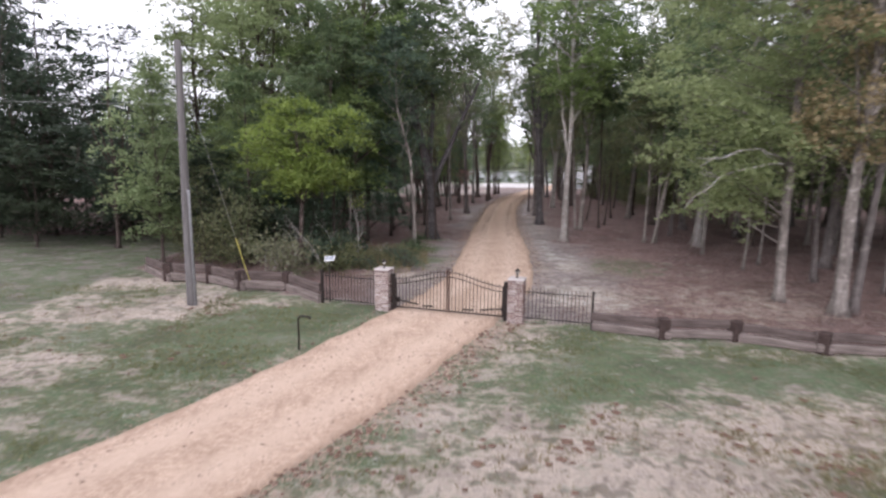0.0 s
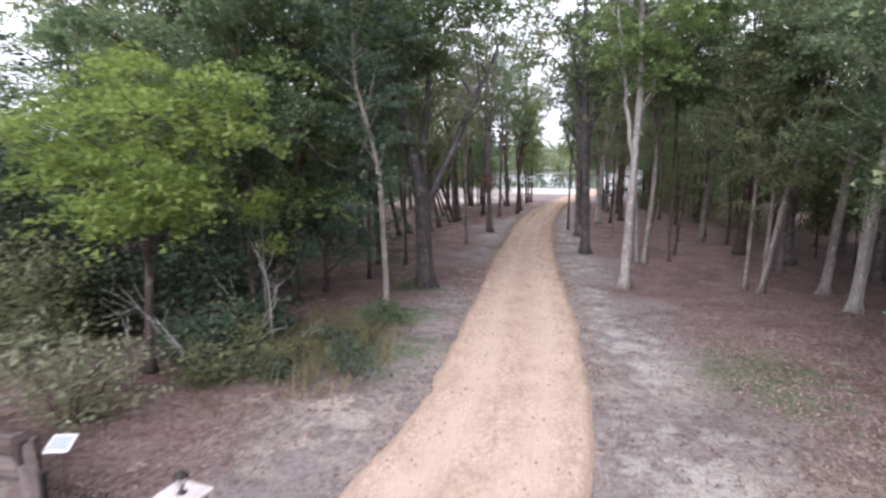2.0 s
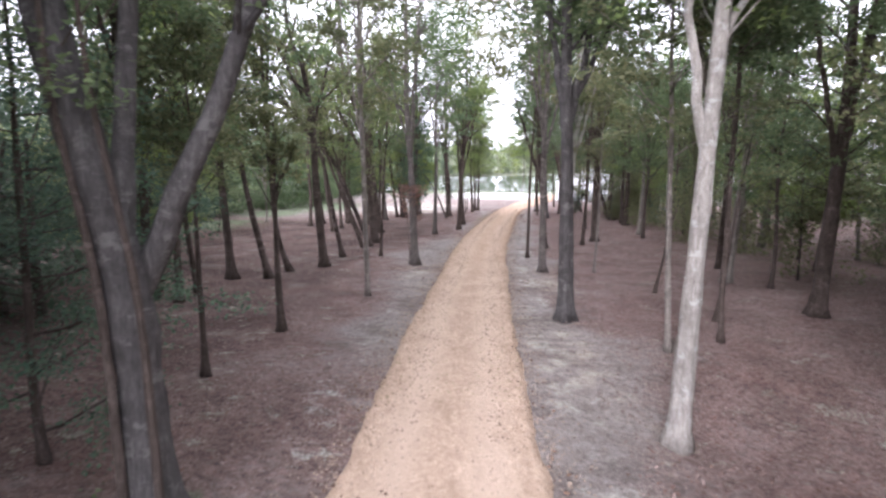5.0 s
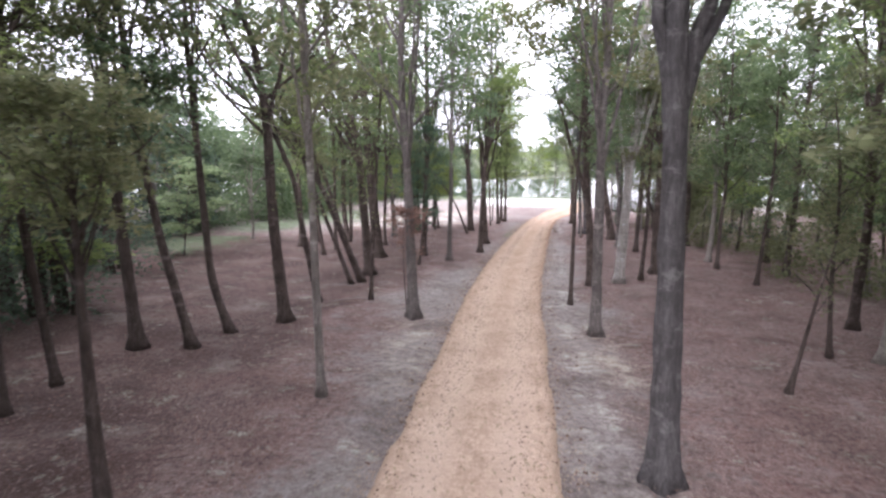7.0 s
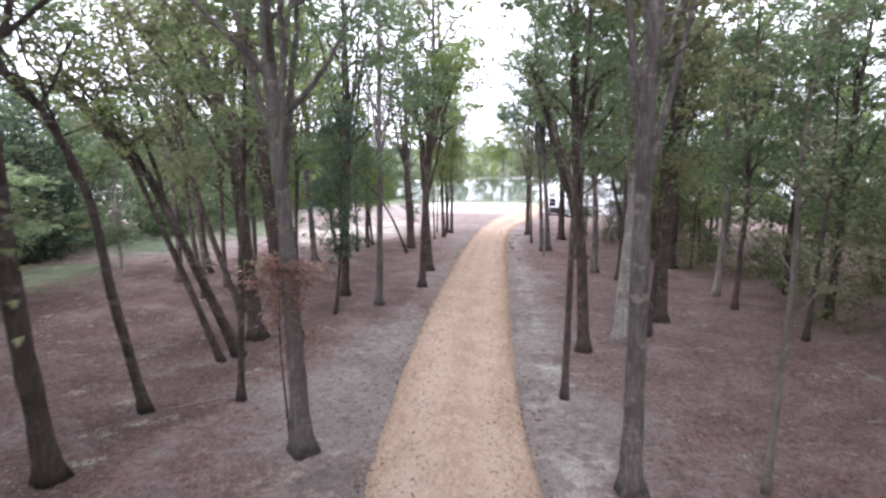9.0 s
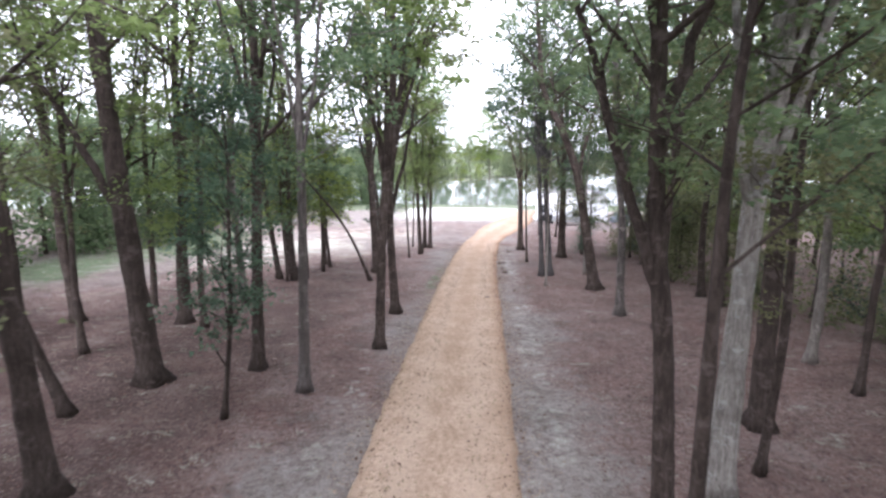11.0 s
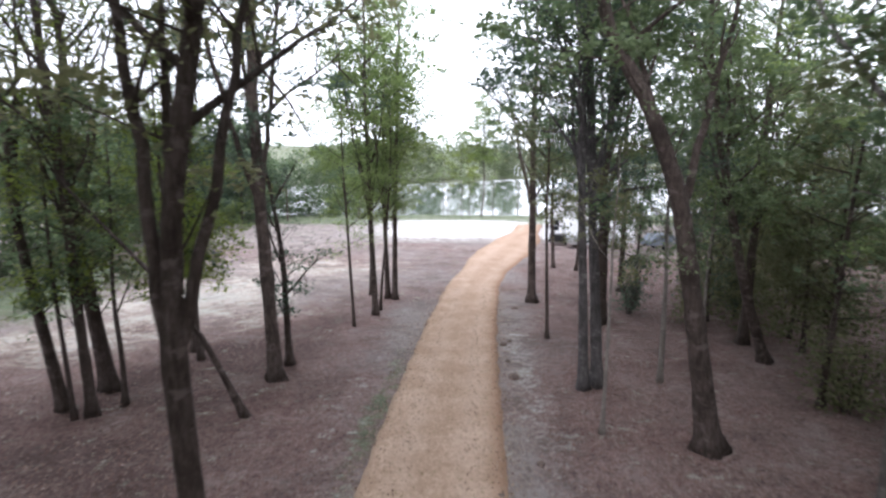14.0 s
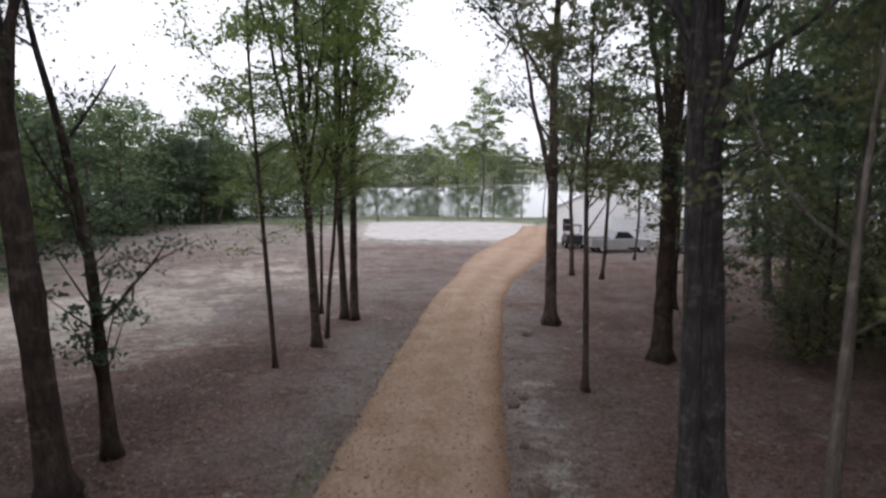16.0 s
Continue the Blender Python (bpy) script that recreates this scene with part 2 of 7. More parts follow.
litter = gm.mix(gm.level(tiny, 0.52, 0.68, 0, 0.7), litter, (0.38, 0.3, 0.275))
litter = gm.mix(gm.level(tiny, 0.46, 0.36, 0, 0.6), litter, (0.05, 0.032, 0.03))
grass = gm.ramp(fin, (0.3, (0.085, 0.118, 0.066)), (0.5, (0.145, 0.2, 0.11)), (0.7, (0.22, 0.275, 0.16)))
grass = gm.mix(gm.level(lump, 0.44, 0.62, 0, 0.6), grass, (0.2, 0.178, 0.125))
grass = gm.mix(gm.level(tiny, 0.55, 0.7, 0, 0.4), grass, (0.07, 0.08, 0.045))
sand = gm.ramp(fin, (0.3, (0.43, 0.355, 0.29)), (0.5, (0.585, 0.5, 0.42)), (0.7, (0.7, 0.615, 0.53)))
tufts = gm.noise(2.3, 3, 0.55, space="World")
sand = gm.mix(gm.level(tufts, 0.56, 0.62, 0, 0.8), sand, (0.235, 0.205, 0.165))
sand = gm.mix(gm.level(lump, 0.55, 0.66, 0, 0.75), sand, (0.17, 0.145, 0.11))
sand = gm.mix(gm.level(tiny, 0.56, 0.7, 0, 0.3), sand, (0.22, 0.18, 0.14))


def wobbly(channel, lo=0.36, hi=0.64):
    s = gm.math("ADD", channel, gm.math("MULTIPLY", gm.math("SUBTRACT", mid_, 0.5), 2.6))
    s = gm.math("ADD", s, gm.math("MULTIPLY", gm.math("SUBTRACT", lump, 0.5), 1.3))
    s = gm.math("ADD", s, gm.math("MULTIPLY", gm.math("SUBTRACT", fin, 0.5), 1.3))
    return gm.level(s, lo, hi)


# clumps of matted leaves and bare scrapes between them
clot = gm.noise(6.0, 7, 0.78, space="World")
litter = gm.mix(gm.level(clot, 0.51, 0.61, 0, 0.55), litter, (0.055, 0.036, 0.033))
litter = gm.mix(gm.level(clot, 0.45, 0.36, 0, 0.65), litter, (0.4, 0.315, 0.29))
dirt = gm.mix(gm.level(clot, 0.53, 0.63, 0, 0.55), dirt, (0.1, 0.078, 0.072))
dirt = gm.mix(gm.level(clot, 0.44, 0.36, 0, 0.5), dirt, (0.46, 0.41, 0.39))
# over 1, the litter channel paints the canopy's shade as darker litter
litter = gm.mix(gm.level(gm.math("ADD", sp.outputs[2], gm.math("MULTIPLY", gm.math("SUBTRACT", mid_, 0.5), 0.8)), 1.0, 1.6, 0, 0.8), litter, gm.ramp(fin, (0.35, (0.045, 0.028, 0.026)), (0.6, (0.125, 0.08, 0.072)), (0.75, (0.26, 0.185, 0.168))))
gcol = gm.mix(wobbly(sp.outputs[2], 0.2, 0.8), dirt, litter)
gcol = gm.mix(wobbly(sp.outputs[1], 0.25, 0.8), gcol, sand)
gcol = gm.mix(wobbly(sp.outputs[0], 0.28, 0.7), gcol, grass)
gcol = gm.mix(wobbly(at.outputs["Alpha"], 0.3, 0.9), gcol, gm.ramp(fin, (0.3, (0.42, 0.4, 0.36)), (0.6, (0.66, 0.635, 0.59))))
relief = gm.math("ADD", gm.math("ADD", gm.math("MULTIPLY", lump, 1.4), gm.math("MULTIPLY", clot, 0.9)), gm.math("ADD", gm.math("MULTIPLY", fin, 0.7), gm.math("MULTIPLY", tiny, 0.45)))
worn = gm.noise(0.55, 7, 0.7, space="World")
gcol = gm.mix(gm.level(worn, 0.5, 0.62, 0, 0.6), gcol, gm.mix(0.55, gcol, (0.06, 0.042, 0.036)))
gcol = gm.mix(gm.level(worn, 0.46, 0.34, 0, 0.3), gcol, (0.42, 0.37, 0.345))
# trodden crumbs and small stones over everything
speck = gm.noise(13.0, 6, 0.8, space="World")
lawny = gm.math("SUBTRACT", 1.0, gm.math("MULTIPLY", gm.level(gm.math("ADD", sp.outputs[0], sp.outputs[1]), 0.2, 0.7), 0.65))
gcol = gm.mix(gm.math("MULTIPLY", lawny, gm.level(clot, 0.53, 0.64, 0, 0.25)), gcol, gm.mix(0.7, gcol, (0.05, 0.038, 0.033)))
gcol = gm.mix(gm.math("MULTIPLY", lawny, gm.level(speck, 0.52, 0.6, 0, 0.42)), gcol, gm.mix(0.65, gcol, (0.06, 0.045, 0.04)))
gcol = gm.mix(gm.level(speck, 0.45, 0.38, 0, 0.4), gcol, gm.mix(0.6, gcol, (0.6, 0.53, 0.49)))
GROUND = gm.finish(gcol, 0.97, relief, 0.95, 0.1, spec=0.1)

rm = Nodes("tan_gravel_road")
uvn = rm.n.new("ShaderNodeUVMap")
sx = rm.n.new("ShaderNodeSeparateXYZ")
rm.put(uvn.outputs[0], sx.inputs[0])
rn1, rn2, rn3 = rm.noise(0.8, 4, 0.6, space="World"), rm.noise(9, 6, 0.72, space="World"), rm.noise(45, 4, 0.7, space="World")
# two wheel tracks run at a third and two thirds of the width
off = rm.math("ABSOLUTE", rm.math("SUBTRACT", rm.math("ABSOLUTE", rm.math("SUBTRACT", sx.outputs[0], 0.5), 0), 0.22), 0)
track = rm.level(rm.math("ADD", off, rm.math("MULTIPLY", rm.math("SUBTRACT", rn1, 0.5), 0.18)), 0.02, 0.16, 1, 0)
rcol = rm.ramp(rn2, (0.28, (0.38, 0.27, 0.197)), (0.5, (0.585, 0.435, 0.333)), (0.7, (0.74, 0.585, 0.475)))
rcol = rm.mix(rm.level(rn3, 0.52, 0.68, 0, 0.75), rcol, (0.22, 0.145, 0.1))
crumb = rm.noise(19, 6, 0.78, space="World")
rcol = rm.mix(rm.level(crumb, 0.53, 0.62, 0, 0.4), rcol, (0.27, 0.185, 0.13))
rcol = rm.mix(rm.level(crumb, 0.44, 0.36, 0, 0.5), rcol, (0.75, 0.6, 0.49))
rcol = rm.mix(rm.level(rn1, 0.4, 0.62, 0, 0.35), rcol, (0.36, 0.255, 0.185))
rut = rm.noise(3.2, 5, 0.65, (1.6, 0.35, 1), space="World")
rcol = rm.mix(rm.level(rut, 0.5, 0.66, 0, 0.45), rcol, (0.34, 0.24, 0.175))
rcol = rm.mix(rm.math("MULTIPLY", track, 0.65), rcol, (0.62, 0.48, 0.38))
# further in, gravel turns more orange and dimmer light is painted in
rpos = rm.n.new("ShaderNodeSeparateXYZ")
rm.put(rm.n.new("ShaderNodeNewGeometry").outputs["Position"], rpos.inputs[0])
dim_orange = rm.math("MULTIPLY", rm.level(rpos.outputs[1], 35, 100, 0, 0.55), rm.level(rn1, 0.3, 0.6, 0.6, 1.0))
rcol = rm.mix(dim_orange, rcol, rm.mix(rm.level(rn2, 0.4, 0.62), (0.235, 0.14, 0.088), (0.45, 0.295, 0.195)))
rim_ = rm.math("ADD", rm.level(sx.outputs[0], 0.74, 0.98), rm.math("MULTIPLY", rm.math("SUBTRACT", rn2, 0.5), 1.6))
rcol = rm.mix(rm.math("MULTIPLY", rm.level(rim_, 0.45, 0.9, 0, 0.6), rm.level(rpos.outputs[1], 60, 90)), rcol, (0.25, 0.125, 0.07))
brink = rm.math("ADD", rm.level(rm.math("ABSOLUTE", rm.math("SUBTRACT", sx.outputs[0], 0.5), 0), 0.36, 0.5), rm.math("MULTIPLY", rm.math("SUBTRACT", rn2, 0.5), 1.7))
rcol = rm.mix(rm.level(brink, 0.5, 0.85, 0, 0.6), rcol, (0.27, 0.19, 0.135))
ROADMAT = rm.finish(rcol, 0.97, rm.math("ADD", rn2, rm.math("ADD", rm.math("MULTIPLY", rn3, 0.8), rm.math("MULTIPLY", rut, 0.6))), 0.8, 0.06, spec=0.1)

wm = Nodes("lake_water")
ripple = wm.noise(0.9, 4, 0.6, (1, 2.2, 1), space="World")
WATER = wm.finish((0.05, 0.075, 0.055), 0.05, ripple, 0.05, 0.03, spec=0.5)


# ---------------------------------------------------------------- building helpers
def mesh_of(name, verts, faces, mat, smooth=False):
    me = bpy.data.meshes.new(name)
    me.from_pydata(verts, [], faces)
    me.materials.append(mat)
    if smooth:
        me.shade_smooth()
    return me


def part(name, bm, material, parent, label="", smooth=False):
    """One bmesh as one mesh object under a thing or a part."""
    me = bpy.data.meshes.new(name)
    bm.to_mesh(me)
    bm.free()
    me.materials.append(material)
    if smooth:
        me.shade_smooth()
    ob = new(name, me)
    ob.parent = parent
    if label:
        tagged(ob, label)
    return ob


def shared(name, me, parent, m=None):
    """One more object on a mesh that alike pieces share."""
    ob = new(name, me)
    ob.parent = parent
    if m is not None:
        ob.matrix_basis = m
    return ob


def thing(name, m, label, category, group="", kind=""):
    ob = new(name)
    ob.empty_display_size = 0.2
    ob.matrix_basis = m
    return tagged(ob, label, category, group, kind)


def box(bm, x0, x1, y0, y1, z0, z1, bevel=0.0, m=None):
    vs = bmesh.ops.create_cube(bm, size=1)["verts"]
    bmesh.ops.scale(bm, verts=vs, vec=(x1 - x0, y1 - y0, z1 - z0))
    bmesh.ops.translate(bm, verts=vs, vec=((x0 + x1) / 2, (y0 + y1) / 2, (z0 + z1) / 2))
    if bevel:
        es = list({e for v in vs for e in v.link_edges})
        out = bmesh.ops.bevel(bm, geom=es, offset=bevel, segments=1, affect="EDGES", profile=0.6)
        vs = list({v for f in out["faces"] for v in f.verts} | {v for v in vs if v.is_valid})
    if m is not None:
        bmesh.ops.transform(bm, matrix=m, verts=vs)
    return vs


def tube_arrays(points, radii, sides, lobes=0.0, phase=0.0, cap=True):
    """Rings round a bent line, as vertex and face lists."""
    P = np.asarray(points, float)
    n = len(P)
    T = np.gradient(P, axis=0)
    T /= np.linalg.norm(T, axis=1)[:, None] + 1e-9
    ref = np.array([0, 1, 0.01]) if abs(T[0][1]) < 0.8 else np.array([1, 0, 0.01])
    A = np.cross(T, ref)
    A /= np.linalg.norm(A, axis=1)[:, None] + 1e-9
    B = np.cross(T, A)
    ang = np.linspace(0, 2 * np.pi, sides, endpoint=False) + phase
    R = np.asarray(radii, float)[:, None] * np.ones(sides)
    if lobes:
        fade = np.exp(-np.arange(n) / max(1.0, 0.12 * n))[:, None]
        R = R * (1 + lobes * fade * np.cos(ang * 4 + phase)[None, :] + 0.06 * np.cos(ang * 3 + phase * 2)[None, :])
    V = P[:, None, :] + R[..., None] * (np.cos(ang)[None, :, None] * A[:, None, :] + np.sin(ang)[None, :, None] * B[:, None, :])
    i = np.arange(n - 1)[:, None] * sides
    j = np.arange(sides)[None, :]
    k = (j + 1) % sides
    F = np.stack([i + j, i + k, i + sides + k, i + sides + j], -1).reshape(-1, 4)
    faces = F.tolist()
    if cap:
        faces.append(list(range(sides))[::-1])
        faces.append(list(range((n - 1) * sides, n * sides)))
    return V.reshape(-1, 3), faces


def join_arrays(pieces):
    verts, faces, base = [], [], 0
    for v, f in pieces:
        verts.append(np.asarray(v))
        faces += [[q + base for q in face] for face in f]
        base += len(v)
    return np.concatenate(verts), faces


def tube(name, points, radius, mat, parent, sides=8, label=""):
    radii = radius if hasattr(radius, "__len__") else [radius] * len(points)
    v, f = tube_arrays(points, radii, sides)
    ob = new(name, mesh_of(name, v.tolist(), f, mat, True))
    ob.parent = parent
    if label:
        tagged(ob, label)
    return ob


def leaf_arrays(rng, nodes, spread, per, size, flat=0.5, droop=0.2, grow=1.0):
    """Small pointed leaves scattered round the nodes."""
    nodes = np.asarray(nodes, float)
    per = np.broadcast_to(np.asarray(per, int), (len(nodes),))
    n = int(per.sum())
    c = np.repeat(nodes, per, axis=0)
    sp_ = np.repeat(np.broadcast_to(np.asarray(spread, float), (len(nodes),)), per)
    g = rng.normal(size=(n, 3)) * np.array([1, 1, flat]) * 0.55
    c = c + g * sp_[:, None]
    d = rng.normal(size=(n, 3)) * np.array([1, 1, 0.4])
    d[:, 2] -= droop
    d /= np.linalg.norm(d, axis=1)[:, None]
    s = np.cross(d, rng.normal(size=(n, 3)) * 0.55 + np.array([0, 0, 1.0]))
    s /= np.linalg.norm(s, axis=1)[:, None] + 1e-9
    up = np.cross(s, d)
    L = (size * rng.uniform(0.6, 1.25, n) * np.interp(c[:, 2], (7.5, 13), (1.0, grow)))[:, None]
    W = L * 0.37
    v = np.stack([c - d * L * 0.45 + s * W * rng.uniform(0.6, 1.2, (n, 1)), c + d * L * 0.55 + up * W * 0.3, c - d * L * 0.45 * rng.uniform(0.4, 1.0, (n, 1)) - s * W], 1)
    return v.reshape(-1, 3)


def leaf_mesh(name, v, mat):
    n = len(v) // 3
    me = bpy.data.meshes.new(name)
    me.vertices.add(3 * n)
    me.vertices.foreach_set("co", v.astype(np.float32).ravel())
    me.loops.add(3 * n)
    me.loops.foreach_set("vertex_index", np.arange(3 * n, dtype=np.int32))
    me.polygons.add(n)
    me.polygons.foreach_set("loop_start", np.arange(0, 3 * n, 3, dtype=np.int32))
    me.update(calc_edges=True)
    me.materials.append(mat)
    return me


# ---------------------------------------------------------------- the lie of the land
LAND_Y = (-60, 20, 30, 40, 50, 60, 72, 82, 92, 105, 120, 150, 162, 166, 172, 200, 275, 300)
LAND_Z = (0.1, 0, -0.12, -0.6, -1.0, -1.35, -1.45, -1.75, -2.2, -2.75, -3.25, -3.45, -3.55, -3.75, -4.6, -6, -6, -4.0)
ROAD_Y = (-30, -12, 2, 8.2, 10.8, 13, 15.8, 17.7, 22, 25, 30, 37.5, 42.1, 48.3, 58, 63.4, 71.5, 76, 85.4, 93.9, 102, 107, 113, 119, 124.5, 129, 135, 141, 150)
ROAD_X = (-30, -19, -8.4, -4.6, -3.1, -2.0, -0.8, 0.1, 1.65, 2.1, 2.65, 3.3, 3.65, 4.25, 5.4, 6.0, 7.3, 8.1, 9.75, 11.25, 12.8, 13.9, 15.2, 17.1, 19.1, 21.0, 23.5, 25.8, 28.8)
LAKE_Z = -4.1


def road_x(y):
    return np.interp(y, ROAD_Y, ROAD_X)


def far_shore(x):
    """The y at which the far bank rises out of the lake."""
    return np.interp(x, (-400, -150, -60, -20, 30, 55, 74, 92, 160, 400), (150, 185, 225, 248, 276, 300, 322, 560, 820, 900))


def near_shore(x):
    return np.interp(x, (-400, -80, -30, -12, 0, 8, 40, 120, 400), (120, 150, 158, 164, 168, 168, 168, 172, 150))


def land(x, y):
    x, y = np.asarray(x, float), np.asarray(y, float)
    z = np.interp(np.minimum(y, 160), LAND_Y, LAND_Z)
    # a shallow dip in the wood floor east of the driveway
    z = z - 0.5 * np.exp(-(((y - 39.2) / 3.2) ** 2)) * np.clip((x - road_x(y) - 2.2) / 2.5, 0, 1)
    d = np.minimum(y - near_shore(x), far_shore(x) - y)
    z = np.where(d > -6, np.interp(d, (-6, -2, 0, 3, 15), (-3.55, -3.75, -4.1, -4.5, -5.5)), z)
    hill = np.clip(y - far_shore(x) - 6, 0, 400)
    return z + np.where(y > far_shore(x), 0.04 * hill, 0)


def smooth_noise(x, y, s, seed=0.0):
    f = np.vectorize(lambda a, b: noise.noise((a * s + seed, b * s - seed, seed)))
    return f(x, y)


def blob(x, y, cx, cy, rx, ry):
    return np.clip(1.3 - np.sqrt(((x - cx) / rx) ** 2 + ((y - cy) / ry) ** 2), 0, 1)


def gate_line(x):
    return np.where(x < -4.1, 18.9 - 0.55 * (x + 4.1), np.where(x < 4.3, 18.9 - 0.304 * (x + 4.1), 16.3 - 0.33 * (x - 4.3)))


def ground_sheet():
    def lines(a, b, step, far):
        inner = np.arange(a, b + 1e-6, step)
        grow, g = [], step
        while sum(grow) < far:
            g *= 1.35
            grow.append(g)
        out = np.cumsum(grow)
        return np.concatenate([a - out[::-1], inner, b + out])

    xs, ys = lines(-24, 34, 0.5, 3500), lines(2, 160, 0.5, 3500)
    X, Y = np.meshgrid(xs, ys)
    Z = land(X, Y)
    near = (np.abs(X) < 70) & (Y < 180)
    bumps = np.zeros_like(Z)
    bumps[near] = 0.075 * smooth_noise(X[near], Y[near], 0.5, 3.1) + 0.025 * smooth_noise(X[near], Y[near], 1.7, 8.2)
    off = np.abs(X - road_x(Y))
    Z = Z + bumps * np.clip((off - 1.6) / 1.2, 0.1, 1) - 0.03 * np.clip(1 - (off - 1.3) / 0.8, 0, 1)
    n1, n2 = np.zeros_like(Z), np.zeros_like(Z)
    n1[near] = smooth_noise(X[near], Y[near], 0.14, 1.7)
    n2[near] = smooth_noise(X[near], Y[near], 0.45, 5.3)
    front = Y < gate_line(X) + 0.3
    grass, sand, litter = np.zeros_like(Z), np.zeros_like(Z), np.zeros_like(Z)
    # before the gate: lawn with bare sand
    green0 = np.maximum.reduce([blob(X, Y, 4.0, 12.6, 3.2, 2.8), blob(X, Y, 7.5, 12.9, 4.5, 1.6), blob(X, Y, -4.0, 16.6, 3.0, 2.2), blob(X, Y, -9.5, 15.2, 2.2, 1.6) * 0.7])
    bare = np.maximum.reduce([blob(X, Y, 7.6, 10.0, 5.0, 1.8), blob(X, Y, 3.0, 7.6, 4.5, 2.6) * 0.8, blob(X, Y, -6.9, 18.7, 3.4, 0.9), blob(X, Y, -9.5, 17.2, 2.6, 0.9), blob(X, Y, -12.8, 21.4, 3.4, 1.4), blob(X, Y, -9.6, 13.2, 2.6, 1.3) * 0.35, blob(X, Y, 2.0, 14.6, 1.6, 2.2) * 0.8, blob(X, Y, 10.5, 14.2, 5.0, 0.7) * 0.7])
    grass[front] = np.clip(0.66 + 0.25 * n1 + 0.25 * n2 + 0.4 * green0 - 0.55 * bare, 0.12, 1.0)[front]
    sand[front] = 0.95
    # the field to the west
    field = (X < -13) & (Y > 17) & (Y < 36)
    grass[field], sand[field] = 0.66, 0.25
    # the woods: pale dirt by the road, litter further off
    wood = ~front & ~field
    edge = off - 1.9
    wide = np.where(X > road_x(Y), np.interp(Y, (17, 24, 40, 60, 90, 110), (3.2, 3.6, 2.0, 1.9, 1.2, 0.8)), np.interp(Y, (17, 26, 34, 50, 62, 75, 110), (2.5, 1.6, 1.3, 1.2, 1.6, 1.0, 1.0)))
    litter[wood] = np.clip((edge - wide) / 3.4 + 0.5 + 0.9 * n1 + 0.6 * n2, 0.05, 1)[wood]
    # lift litter past 1 on the west side to paint in canopy shade
    litter[wood] = (litter + np.clip((road_x(Y) - 4.5 - X) / 6, 0, 0.42) * np.clip((Y - 34) / 6, 0, 1) * (1 + n2) * (litter > 0.8))[wood]
    green = np.maximum.reduce([blob(X, Y, 8.2, 26, 2.2, 3.2) * 0.75, blob(X, Y, -2.6, 27.0, 3.5, 2.2) * 0.85, blob(X, Y, -1.0, 31.0, 1.3, 1.5) * 0.8, blob(X, Y, -0.9, 35.6, 1.0, 1.0), blob(X, Y, -16, 82, 4.5, 8) * 0.8])
    grass[wood] = np.clip(green + 0.2 * n2 * (green > 0), 0, 1)[wood]
    pale_ = np.maximum.reduce([blob(X, Y, 5.2, 20.5, 2.2, 3.0), blob(X, Y, 6.0, 26.0, 2.4, 3.0) * 0.7, blob(X, Y, -1.6, 22.5, 2.0, 2.4) * 0.8, blob(X, Y, 7.0, 44.0, 1.4, 7.0) * 0.6, blob(X, Y, 8.6, 56.0, 1.4, 6.0) * 0.6, blob(X, Y, 2.4, 55.0, 1.1, 7.0) * 0.6])
    pale_ = np.maximum(pale_, 0.65 * blob(X, Y, 9.5, 20, 5, 6))
    sand[wood] = np.clip(0.75 * pale_ + 0.25 * n2 * (pale_ > 0), 0, 1)[wood]
    # the clearing towards the lake
    side = np.where(X < road_x(Y), np.clip((Y - 96 - 1.1 * np.clip(X, -3, 9)) / 7, 0, 1), 0)
    side = np.maximum(side, np.clip((-5.5 - X) / 3, 0, 1) * np.clip((Y - 84) / 8, 0, 1))
    side = np.maximum(side, np.clip((Y - 122) / 4, 0, 1))
    litter = litter * (1 - side) + side * np.clip(0.42 + 0.5 * n1, 0, 1) * (Y < 134)
    pale_ = np.maximum.reduce([blob(X, Y, -1.5, 109, 6.0, 8), blob(X, Y, -4.5, 101, 4, 4) * 0.8, blob(X, Y, 4, 121, 7, 6) * 0.6])
    lawn = np.maximum.reduce([blob(X, Y, -15.5, 98, 4.0, 9), blob(X, Y, -11.5, 118, 4.5, 9) * 0.9, blob(X, Y, -15, 112, 6, 17) * 0.8, blob(X, Y, -11, 109, 5, 9) * 0.9, blob(X, Y, -1.0, 108, 4, 6) * 0.4])
    grass = np.where(side > 0.3, np.clip(lawn + 0.3 * n2, 0, 1), grass)
    moss = np.exp(-((X - road_x(Y) + 2.15) / 0.4) ** 2) * np.clip(1.2 - np.abs(Y - 93) / 6, 0, 1)
    grass = np.maximum(grass, 0.75 * moss)
    grass = np.where((Y > 150) & (Y < 168), 0.85, grass)
    grass = np.where((Y > 168) | (np.abs(X) > 60) | (Y < -20), 0.7, grass)
    sand = np.where((side > 0.4) & (Y < 150) & (X < 12), np.clip(0.1 + 0.9 * pale_ + 0.4 * n2, 0, 1) * (1 - 0.5 * lawn), sand)
    dust = np.where((side > 0.3) & (Y < 134), np.clip(0.55 * pale_ + 0.3 * n2 * (pale_ > 0.05), 0, 1), 0)
    dust = np.maximum(dust, np.where(wood & (Y < 34), 0.5 * np.maximum(blob(X, Y, 5.0, 20.5, 1.6, 3.5), blob(X, Y, 5.6, 27.5, 1.2, 4.0)), 0))
    side_off = X - road_x(Y)
    verge = 0.36 * np.exp(-((side_off - 2.7) / 0.8) ** 2) + 0.2 * np.exp(-((side_off + 2.8) / 0.7) ** 2)
